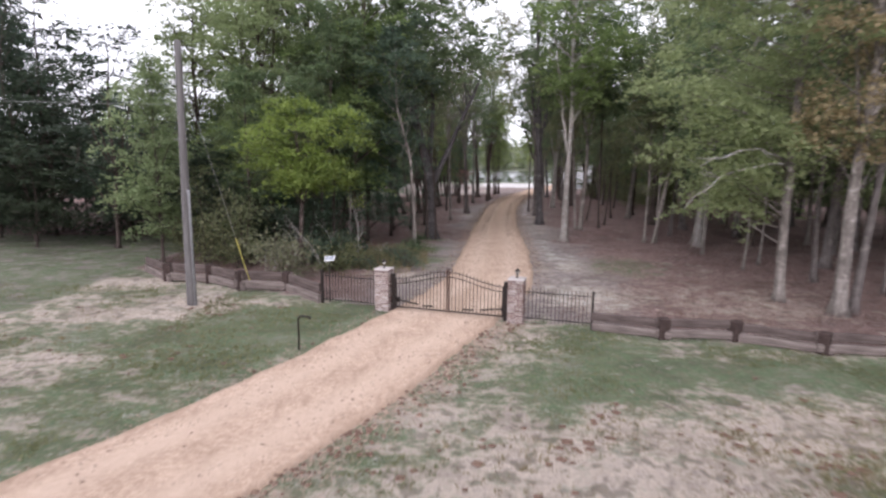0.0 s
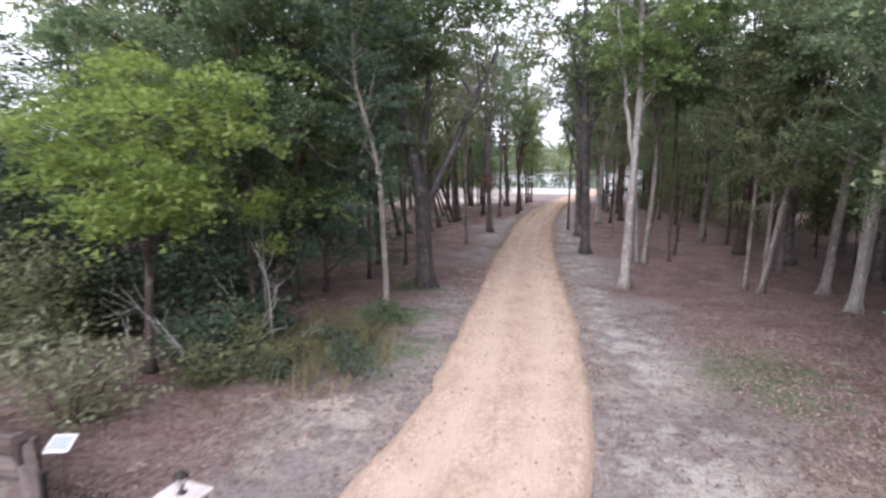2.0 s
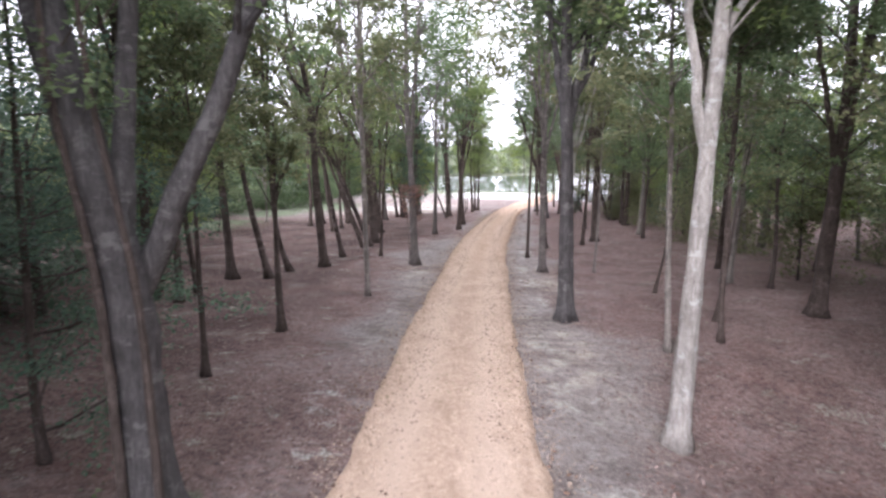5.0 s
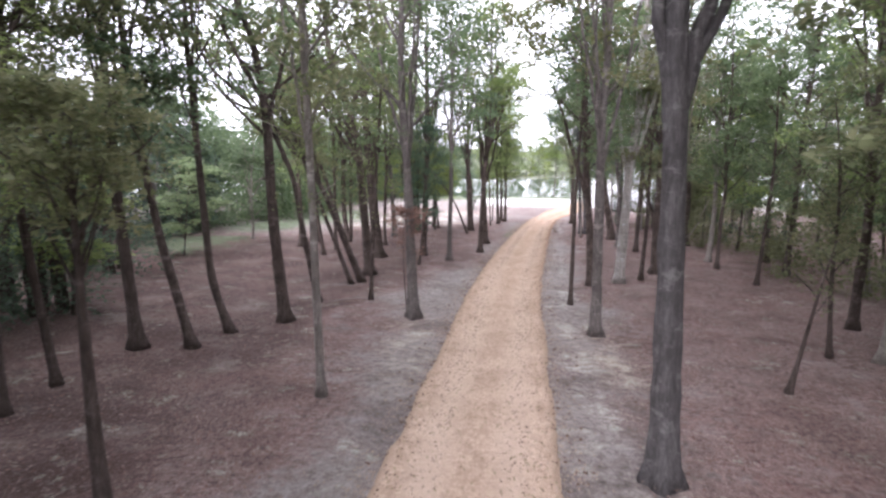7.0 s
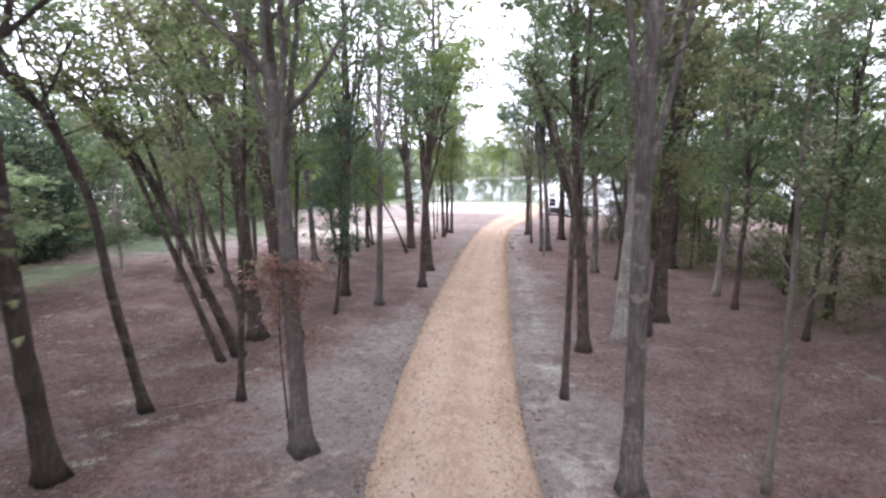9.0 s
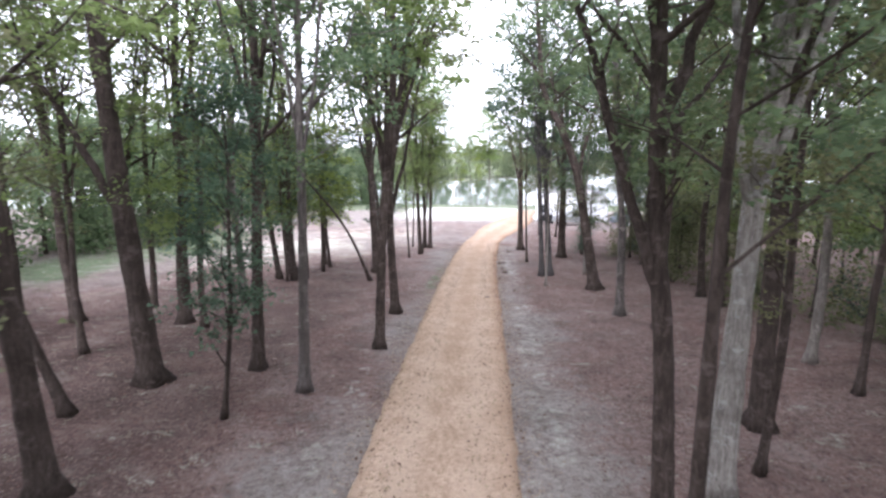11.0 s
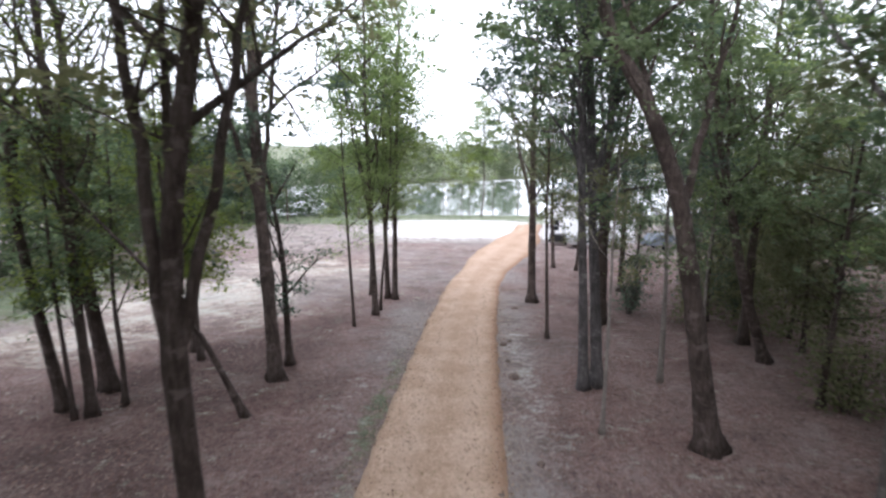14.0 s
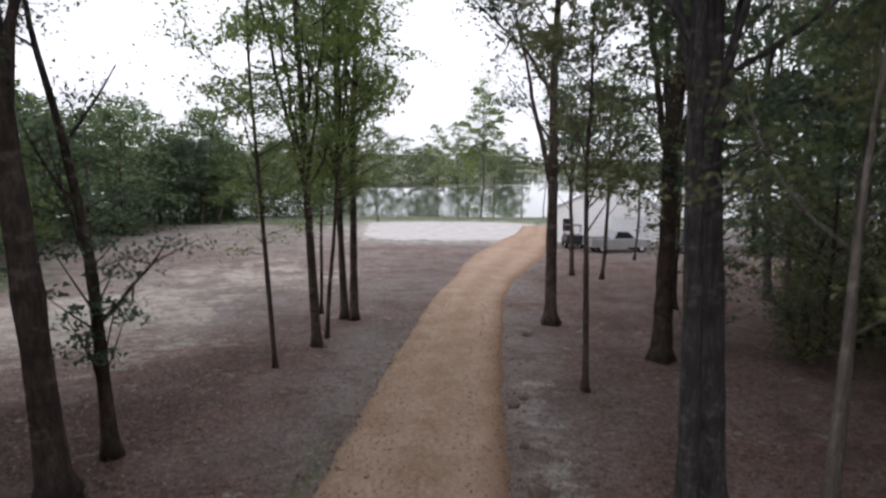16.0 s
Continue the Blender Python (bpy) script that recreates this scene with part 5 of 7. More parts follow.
fill(18, 42, 24, 60, 2.8, 55, 11)
fill(21, 45, 60, 114, 3.2, 46, 12)
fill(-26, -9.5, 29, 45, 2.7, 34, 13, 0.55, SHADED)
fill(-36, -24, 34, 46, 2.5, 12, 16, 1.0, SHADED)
fill(-19, -9.5, 46, 84, 4.5, 6, 14, 0.6)
fill(18, 34, 15, 24, 2.8, 9, 15)
for k in KINDS + SHADED:
    for o in (*k.children_recursive, k):
        bpy.data.objects.remove(o)


# ---------------------------------------------------------------- thickets and distant woods
def foliage_band(name, line, height, depth, count, size, mat, label, low=0.0, seed=1, ragged=0.3, trunks=0):
    """Woods along a line: clumps of leaves in many uneven crowns, with stems under them."""
    rng = np.random.default_rng(seed)
    P = np.asarray(line, float)
    d = np.concatenate([[0], np.cumsum(np.hypot(*np.diff(P, axis=0).T))])
    n_cr = max(4, int(d[-1] / (height * 0.28)) * 2)
    s = rng.uniform(0, d[-1], n_cr)
    cx, cy = np.interp(s, d, P[:, 0]), np.interp(s, d, P[:, 1])
    cx, cy = cx + rng.uniform(-0.5, 0.5, n_cr) * depth, cy + rng.uniform(-0.5, 0.5, n_cr) * depth
    gz = land(cx, cy)
    hh = height * rng.uniform(1 - ragged, 1 + ragged * 0.6, n_cr)
    nodes = []
    for k in range(n_cr):
        m = max(6, int(count / n_cr / 30))
        u = rng.uniform(0, 1, m)
        z = gz[k] + hh[k] * (low + (1 - low) * u)
        wide = hh[k] * 0.33 * np.sqrt(np.clip(np.sin(np.pi * np.clip(u * 0.9 + 0.12, 0, 1)), 0.05, 1))
        a = rng.uniform(0, 2 * np.pi, m)
        r = np.sqrt(rng.uniform(0.25, 1, m)) * wide
        nodes.append(np.stack([cx[k] + r * np.cos(a), cy[k] + r * np.sin(a), z], 1))
    nodes = np.concatenate(nodes)
    v = leaf_arrays(rng, nodes, 0.07 * height + 0.3, 30, size)
    c = v.reshape(-1, 3, 3)
    m_ = c.mean(1)
    v = c[m_[:, 2] > land(m_[:, 0], m_[:, 1])].reshape(-1, 3)
    ob = thing(name, Matrix(), label, "woods", kind="stuff")
    shared("foliage", leaf_mesh("foliage", v, mat), ob)
    if trunks:
        pcs = []
        for k in range(trunks):
            q = rng.integers(0, n_cr)
            x, y = cx[q] + rng.uniform(-1, 1), cy[q] + rng.uniform(-1, 1)
            z = float(land(x, y))
            pcs.append(tube_arrays([(x, y, z - 0.2), (x + rng.uniform(-0.3, 0.3), y, z + height * 0.3), (x + rng.uniform(-0.8, 0.8), y, z + height * 0.75)], [0.18, 0.14, 0.06], 5))
        v, f = join_arrays(pcs)
        shared("stems", mesh_of("stems", v.tolist(), f, BARK_DARK, True), ob)
    return ob


foliage_band("woods", ((-31, 54), (-28, 64), (-25, 76), (-22, 88)), 10.5, 6, 42000, 0.36, LEAF_DARK, "dark dense wood edge beyond the grassy field", seed=21, trunks=30, ragged=0.25)
foliage_band("woods", ((-22, 88), (-21, 102), (-18.5, 118), (-17, 138), (-15, 152)), 12.2, 8, 76000, 0.42, LEAF_GREEN, "dark green wood edge along the clearing", seed=22, trunks=26, ragged=0.2)
# shade inside these woods is painted into the leaf colour
foliage_band("woods", ((-60, 30), (-44, 34), (-29, 40)), 16, 8, 22000, 0.5, LEAF_SHADE, "tall dark trees at the field's far side", seed=23, trunks=16)
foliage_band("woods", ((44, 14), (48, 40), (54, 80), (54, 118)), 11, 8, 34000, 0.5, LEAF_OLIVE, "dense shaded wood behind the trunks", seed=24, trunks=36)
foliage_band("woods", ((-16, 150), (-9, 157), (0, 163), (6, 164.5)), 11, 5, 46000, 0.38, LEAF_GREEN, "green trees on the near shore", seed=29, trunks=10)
foliage_band("woods", ((-60, 32), (-40, 35), (-28, 36.5), (-16, 37)), 5.5, 3, 16000, 0.26, LEAF_SHADE, "dark undergrowth closing the field's far side", seed=32)
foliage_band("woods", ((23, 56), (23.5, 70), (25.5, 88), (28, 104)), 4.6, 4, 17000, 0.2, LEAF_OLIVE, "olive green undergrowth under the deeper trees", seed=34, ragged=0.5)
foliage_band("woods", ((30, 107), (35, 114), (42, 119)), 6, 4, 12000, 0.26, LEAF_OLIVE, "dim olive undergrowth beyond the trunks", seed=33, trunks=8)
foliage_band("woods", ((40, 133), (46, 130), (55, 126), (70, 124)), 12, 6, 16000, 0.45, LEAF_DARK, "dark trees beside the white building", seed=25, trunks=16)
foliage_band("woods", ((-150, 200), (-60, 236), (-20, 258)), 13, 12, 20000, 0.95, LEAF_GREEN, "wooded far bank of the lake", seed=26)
foliage_band("woods", ((-18, 258), (10, 270), (30, 284), (52, 306), (70, 326)), 14, 9, 46000, 0.62, LEAF_HAZE, "hazy pale green wooded point across the lake", seed=30)
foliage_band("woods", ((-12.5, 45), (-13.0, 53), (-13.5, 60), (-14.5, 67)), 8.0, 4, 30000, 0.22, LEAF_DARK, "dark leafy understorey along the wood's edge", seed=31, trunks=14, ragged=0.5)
foliage_band("woods", ((-22.5, 68), (-22.0, 76), (-21.0, 84), (-20.5, 92)), 11.0, 4, 26000, 0.26, LEAF_SHADE, "dark leafy wood beyond the grassy glade", seed=37, trunks=12, ragged=0.5)
foliage_band("woods", ((95, 590), (120, 700), (170, 850), (420, 930), (800, 960)), 16, 30, 18000, 2.4, LEAF_OLIVE, "low distant woods across the water", seed=27)
foliage_band("woods", ((-200, -60), (-90, -90), (30, -100), (150, -70)), 14, 10, 6000, 1.6, LEAF_DARK, "trees behind the open lawn", seed=28)


def shrub(x, y, h, w, leaves, label, seed, dense=1.0, size=0.13, stems=7):
    rng = np.random.default_rng(seed)
    ob = thing("shrub", pose(x, y, float(land(x, y)) - 0.05), label, "shrub", "thicket behind the gate")
    pcs, nodes = [], []
    for k in range(stems):
        a = rng.uniform(0, 6.28)
        line = limb(rng, (0.1 * math.cos(a), 0.1 * math.sin(a), 0), (w / h * math.cos(a) * rng.uniform(0.1, 0.7), w / h * math.sin(a) * rng.uniform(0.1, 0.7), 1), h * rng.uniform(0.6, 1.0), 0.1, 0.3)
        pcs = [tube_arrays(line, np.linspace(0.03, 0.008, len(line)), 4, cap=False)]
        nodes += list(line[1:])
        for q in range(3):
            s = rng.integers(1, len(line))
            tw = limb(rng, line[s], rng.normal(size=3) * np.array([1, 1, 0.5]), w * 0.3, 0.1, 0.3)
            pcs.append(tube_arrays(tw, np.linspace(0.012, 0.005, len(tw)), 3, cap=False))
            nodes += [tw[-1], tw[len(tw) // 2]]
        v, f = join_arrays(pcs)
        shared("stem", mesh_of("stem", v.tolist(), f, BARK_DARK, True), ob)
    nodes = np.array(nodes)
    nodes[:, 2] = np.clip(nodes[:, 2], 0.12, None)
    lv = leaf_arrays(rng, nodes, 0.34 + 0.1 * w, max(4, int(22 * dense)), size)
    shared("foliage", leaf_mesh("foliage", lv, leaves), ob)
    return ob


shrub(-6.2, 22.3, 2.0, 2.2, LEAF_PALE, "shrub with pale silvery green leaves beside the fence", 31, 1.2)
for sx_, sy_, sh_ in ((-1.5, 30.2, 0.75), (-1.95, 29.9, 0.55), (-1.1, 29.7, 0.5), (-1.75, 29.2, 0.6), (-1.45, 35.3, 0.5)):
    shrub(sx_, sy_, sh_, 0.9 * sh_ + 0.25, LEAF_GREEN, "low green leafy tuft at the foot of a trunk", 400 + int(10 * sh_), 0.55, 0.09, 5)
shrub(-8.8, 24.6, 3.4, 3.0, LEAF_OLIVE, "tall olive-green shrub at the field's edge", 32, 1.3)
shrub(-10.6, 25.6, 4.2, 3.2, LEAF_OLIVE, "tall yellowish shrub at the field's edge", 33, 1.3)
srng = np.random.default_rng(77)
for k in range(26):
    sx_, sy_ = srng.uniform(-12.5, -3.2), srng.uniform(24.3, 33.0)
    if sx_ > -5 and sy_ > 29:
        sx_ -= 3
    shrub(sx_, sy_, srng.uniform(1.6, 4.2) * (1.0 if sx_ < -6.4 else 0.4), srng.uniform(1.8, 3.0) * (1.0 if sx_ < -6.4 else 0.6), (LEAF_DARK, LEAF_SHADE, LEAF_DARK, LEAF_OLIVE)[k % 4], "dark green shrub in the thicket behind the gate", 100 + k, 1.1 if sx_ < -6 else 0.55, 0.14)
for k in range(12):
    sx_, sy_ = srng.uniform(-4.6, -1.6), srng.uniform(24.6, 29.0)
    shrub(sx_, sy_, srng.uniform(0.4, 0.9), srng.uniform(0.6, 1.0), (LEAF_DARK, LEAF_OLIVE)[k % 2], "low weedy shrub at the thicket's edge", 200 + k, 0.4, 0.09, 5)
for k in range(10):
    sx_, sy_ = srng.uniform(21, 30), srng.uniform(60, 112)
    shrub(sx_, sy_, srng.uniform(1.5, 3.5), srng.uniform(1.8, 3.0), (LEAF_OLIVE, LEAF_DARK)[k % 2], "understorey shrub in the shade of the wood", 300 + k, 1.0, 0.16)


# ---------------------------------------------------------------- the gate
GATE_AT = (0.12, 17.54)
GATE_TURN = math.degrees(math.atan2(-1.24, 4.08))
GATE = pose(GATE_AT[0], GATE_AT[1], float(land(*GATE_AT)), 0, 0, GATE_TURN)


def on_gate(u, v=0.0, z=0.0, turn=0.0):
    return GATE @ pose(u, v, z, 0, 0, turn)



PILLAR_U, PILLAR_W, PILLAR_H = 2.13, 0.5, 1.3


def brick_mesh(l, d, h, mat):
    bm = bmesh.new()
    box(bm, -l / 2, l / 2, -d / 2, d / 2, -h / 2, h / 2, 0.005)
    me = bpy.data.meshes.new("brick")
    bm.to_mesh(me)
    bm.free()
    me.materials.append(mat)
    return me


BRICKS = {m: (brick_mesh(0.2, 0.06, 0.052, m), brick_mesh(0.145, 0.06, 0.052, m)) for m in (BRICK, BRICK_WASHED)}


def pillar(u, mat, label):
    BRICK_LONG, BRICK_HALF = BRICKS[mat]
    ob = thing("gate_pillar", on_gate(u) @ Matrix.Diagonal((0.92, 0.92, 1, 1)), label, "gate pillar", "gate pillars")
    bm = bmesh.new()
    h = PILLAR_W / 2 - 0.012
    box(bm, -h, h, -h, h, -0.1, PILLAR_H)
    part("core", bm, MORTAR, ob)
    bm = bmesh.new()
    c = PILLAR_W / 2 + 0.018
    box(bm, -c, c, -c, c, PILLAR_H, PILLAR_H + 0.045, 0.012)
    part("cap", bm, CAPSTONE, ob, "white concrete cap slab")
    rows = 19
    step = PILLAR_H / rows
    for r in range(rows):
        z = (r + 0.5) * step
        for s in range(4):
            side = pose(0, 0, 0, 0, 0, 90 * s)
            cells = ((-0.145, BRICK_LONG), (0.07, BRICK_LONG)) if (r + s) % 2 else ((-0.08, BRICK_LONG), (0.135, BRICK_LONG))
            for a, me in cells:
                shared("brick", me, ob, side @ pose(a, -PILLAR_W / 2 + 0.022 + 0.004 * ((r * 7 + s * 3) % 3 - 1), z))
            fill_a = 0.2125 if (r + s) % 2 else -0.2125
            b = shared("brick", BRICK_HALF, ob, side @ pose(fill_a, -PILLAR_W / 2 + 0.022, z))
            b.matrix_basis = b.matrix_basis @ Matrix.Diagonal((0.5, 1, 1, 1))
    return ob


def lantern(u, turn):
    """A small post lantern on the pillar's cap."""
    ob = thing("pillar_lantern", on_gate(u, 0.02, PILLAR_H + 0.045, turn) @ Matrix.Scale(0.95, 4), "small black post lantern with clouded glass on a pillar", "lantern", "pillar lanterns")
    def lathe(name, prof, mat, sides=10, label=""):
        pts = [(0, 0, z) for r, z in prof]
        return tube(name, pts, [r for r, z in prof], mat, ob, sides, label)
    lathe("foot", ((0.055, 0), (0.055, 0.015), (0.025, 0.03), (0.018, 0.09), (0.03, 0.1)), IRON, label="black iron foot")
    lathe("glass", ((0.035, 0.1), (0.075, 0.21)), LAMPGLASS, 6, "clouded glass body")
    lathe("roof", ((0.1, 0.21), (0.085, 0.235), (0.03, 0.275), (0.012, 0.29), (0.016, 0.305), (0.004, 0.33)), IRON, 6, "black peaked roof")
    for k in range(6):
        a = math.radians(60 * k)
        tube("rib", [(0.036 * math.cos(a), 0.036 * math.sin(a), 0.1), (0.077 * math.cos(a), 0.077 * math.sin(a), 0.212)], 0.006, IRON, ob, 4)
    return ob


def picket_mesh(h, w=0.017):
    bm = bmesh.new()
    box(bm, -w / 2, w / 2, -w / 2, w / 2, 0, h - 0.05)
    base = [bm.verts.new((sx * w * 0.75, sy * w * 0.75, h - 0.05)) for sx, sy in ((-1, -1), (1, -1), (1, 1), (-1, 1))]
    tip = bm.verts.new((0, 0, h))
    bm.faces.new(base[::-1])
    for k in range(4):
        bm.faces.new((base[k], base[(k + 1) % 4], tip))
    me = bpy.data.meshes.new("picket")
    bm.to_mesh(me)
    bm.free()
    me.materials.append(IRON)
    return me


def gate_leaf(u0, u1, label):
    """One leaf: its top rails swing up towards the meeting stile."""
    ob = thing("gate_leaf", on_gate(0, 0, 0), label, "iron gate", "gate leaves")
    hinge, meet = (u0, u1)

    def top(u):
        f = (u - hinge) / (meet - hinge)
        return 1.03 + 0.33 * (f * f * (3 - 2 * f))

    us = np.linspace(hinge, meet, 15)
    for name, drop in (("top_rail", 0.0), ("second_rail", 0.15)):
        tube(name, [(u, 0, top(u) - drop) for u in us], 0.014, IRON, ob, 6)
    for name, z in (("bottom_rail", 0.13),):
        bm = bmesh.new()
        box(bm, min(u0, u1), max(u0, u1), -0.018, 0.018, z - 0.018, z + 0.018, 0.003)
        part(name, bm, IRON, ob)
    for u, w, z in ((hinge, 0.045, 1.06), (meet - math.copysign(0.022, meet - hinge), 0.042, 1.48)):
        bm = bmesh.new()
        box(bm, u - w / 2, u + w / 2, -w / 2, w / 2, 0.1, z, 0.004)
        part("stile", bm, RUST if w < 0.043 else IRON, ob)
    n = 15
    for k in range(1, n):
        u = hinge + (meet - hinge) * k / n
        shared("picket", picket_mesh(top(u) + 0.1 - 0.12), ob, pose(u, 0, 0.12))
    bm = bmesh.new()
    c = hinge + (meet - hinge) * 0.62
    box(bm, c - 0.17, c + 0.17, -0.05, -0.02, 0.22, 0.27, 0.006)
    part("lower_bar", bm, IRON, ob, "short black bar bolted low on the pickets")
    return ob


def fence_panel(u0, u1):
    ob = thing("iron_fence_panel", on_gate(0), "black iron picket fence panel between pillar and post", "iron fence", "iron fence panels")
    for z in (0.16, 0.95):
        bm = bmesh.new()
        box(bm, min(u0, u1), max(u0, u1), -0.013, 0.013, z - 0.013, z + 0.013, 0.003)
        part("rail", bm, IRON, ob)
    n = 17
    me = picket_mesh(1.02)
    for k in range(1, n):
        shared("picket", me, ob, pose(u0 + (u1 - u0) * k / n, 0, 0.08))
    return ob


pillar(-PILLAR_U, BRICK_WASHED, "square pillar of worn whitewashed brick with a white cap")
pillar(PILLAR_U, BRICK, "square pillar of worn red and white brick with a white cap")
lantern(-PILLAR_U, 10)
lantern(PILLAR_U, 40)
LEAF0 = PILLAR_U - PILLAR_W / 2 - 0.16
gate_leaf(-LEAF0, -0.012, "arched black iron gate leaf with spear-topped pickets, shut")
gate_leaf(LEAF0, 0.012, "arched black iron gate leaf with spear-topped pickets, shut")
fence_panel(-PILLAR_U - PILLAR_W / 2, -4.3)
fence_panel(PILLAR_U + PILLAR_W / 2, 4.3)


def square_post(u, h, w, mat, label, name="gate_post"):
    ob = thing(name, on_gate(u), label, "post", "square iron posts")
    bm = bmesh.new()
    box(bm, -w / 2, w / 2, -w / 2, w / 2, -0.1, h, 0.006)
    part("shaft", bm, mat, ob)
    bm = bmesh.new()
    c = w / 2 + 0.008
    box(bm, -c, c, -c, c, h, h + 0.02, 0.006)
    part("cap", bm, mat, ob)
    return ob


square_post(-LEAF0 - 0.085, 1.18, 0.11, IRON, "black square hinge post beside the pillar")
square_post(LEAF0 + 0.085, 1.18, 0.11, IRON, "black square hinge post beside the pillar")
square_post(-4.34, 1.12, 0.08, IRON, "black square end post of the iron fence", "fence_post")
square_post(4.34, 1.08, 0.065, IRON, "black square end post of the iron fence", "fence_post")


def gate_opener(u0, u1, v):
    ob = thing("gate_opener", on_gate(0, 0, 0), "black gate opener arm fixed between post and gate leaf", "gate opener")
    tube("arm", [(u0, v, 0.32), (u1, v * 0.4, 0.25)], 0.025, IRON, ob, 8)
    bm = bmesh.new()
    box(bm, u0 - 0.06, u0 + 0.06, v - 0.05, v + 0.05, 0.25, 0.4, 0.008)
    part("motor_box", bm, IRON, ob)
    return ob


gate_opener(LEAF0 - 0.02, LEAF0 - 0.72, 0.13)
gate_opener(-LEAF0 + 0.02, -LEAF0 + 0.72, 0.13)


def solar_panel():
    ob = thing("solar_panel", on_gate(-4.12, 0.12, 0.05), "small tilted solar panel in a white frame on a pole", "solar panel")
    tube("pole", [(0, 0, -0.1), (0, 0, 1.42)], 0.016, IRON, ob, 8)
    tilt = pose(0.02, -0.02, 1.46, 30, -6, 14)
    bm = bmesh.new()
    box(bm, -0.165, 0.165, -0.125, 0.125, -0.012, 0.008, 0.004, tilt)
    part("frame", bm, ALU, ob, "white aluminium frame")
    bm = bmesh.new()
    box(bm, -0.142, 0.142, -0.102, 0.102, 0.0, 0.012, 0.0, tilt)
    part("cells", bm, PANELFACE, ob, "grey solar cells")
    return ob


solar_panel()


def hook_post():
    z = float(land(-3.68, 14.22))
    ob = thing("bent_pipe_post", pose(-3.68, 14.22, z, 0, 0, -8), "dark bent pipe standing in the grass like a crook", "post")
    arc = [(0, 0, -0.15), (0, 0, 0.8)] + [(0.13 - 0.13 * math.cos(a), 0, 0.8 + 0.09 * math.sin(a)) for a in np.linspace(0.35, 1.57, 5)] + [(0.3, 0, 0.875)]
    tube("pipe", arc, 0.026, IRON, ob, 8)
    tube("spout", [(0.3, 0, 0.885), (0.315, 0, 0.83)], 0.036, IRON, ob, 8)
    return ob


hook_post()


# ---------------------------------------------------------------- utility pole
def utility_pole():
    x, y = -8.2, 18.4
    z = float(land(x, y))
    ob = thing("utility_pole", pose(x, y, z), "weathered grey wooden utility pole with a conduit up its side", "utility pole")
    pts = [(0.0, 0, -0.3), (0.0, 0, 2.5), (0.02, 0, 5.5), (0.05, 0, 8.25)]
    tube("shaft", bent(pts, 0.6), np.linspace(0.16, 0.095, len(bent(pts, 0.6))), POLEWOOD, ob, 14)
    tube("conduit", [(0.15, -0.1, -0.2), (0.155, -0.1, 3.6), (0.14, -0.09, 3.75)], 0.04, CONDUIT, ob, 8, "grey conduit pipe")
    for h in (0.7, 2.0, 3.3):
        tube("strap", [(0.02, -0.02, h), (0.02, -0.02, h + 0.04)], 0.172 - 0.007 * h, POLEWOOD, ob, 12)
    bm = bmesh.new()
    box(bm, -0.14, -0.06, -0.16, -0.04, 6.95, 7.1, 0.01)
    part("insulator", bm, ALU, ob, "white insulator")
    tube("bolt", [(-0.25, 0, 5.3), (0.14, 0, 5.3)], 0.014, STEEL, ob, 6)
    return ob


utility_pole()


def wire(name, a, b, sag, r, mat, label):
    t = np.linspace(0, 1, 14)[:, None]
    p = np.array(a) * (1 - t) + np.array(b) * t
    p[:, 2] -= sag * 4 * t[:, 0] * (1 - t[:, 0])
    ob = thing(name, Matrix(), label, "cable")
    tube("strand", p.tolist(), r, mat, ob, 5)
    return ob


wire("power_line", (-8.3, 18.4, 6.35), (-45, 16, 7.4), 0.25, 0.006, STEEL, "thin pale service wire from the pole across the field")
GUY_A, GUY_B = np.array([-8.1, 18.42, 7.3]), np.array([-6.95, 20.6, 0.0])
wire("guy_wire", GUY_A, GUY_B, 0.0, 0.009, STEEL, "steel guy wire that stays the pole")
gy = thing("guy_guard", Matrix(), "yellow plastic guard on the foot of the guy wire", "guy guard")
tube("sleeve", [tuple(GUY_B + (GUY_A - GUY_B) * f) for f in (0.01, 0.14, 0.27)], 0.017, YELLOW, gy, 8)


# ---------------------------------------------------------------- split rail fences
def hewn_rail(rng, length, half, wood):
    """A rough squared timber with wandering faces and worn edges."""
    n = 8
    V = []
    for k in range(n):
        u = (k / (n - 1) - 0.5) * length
        cy, cz = rng.normal(0, 0.006), rng.normal(0, 0.008)
        for a, b in ((-1, -0.7), (-0.75, -1), (0.75, -1), (1, -0.7), (1, 0.7), (0.75, 1), (-0.75, 1), (-1, 0.7)):
            V.append((u, cy + 0.07 * a * rng.uniform(0.93, 1.07), cz + half * b * rng.uniform(0.95, 1.05)))
    F = [[k * 8 + q, k * 8 + (q + 1) % 8, (k + 1) * 8 + (q + 1) % 8, (k + 1) * 8 + q] for k in range(n - 1) for q in range(8)]
    F += [list(range(8))[::-1], list(range((n - 1) * 8, n * 8))]
    return mesh_of("rail", V, F, wood)


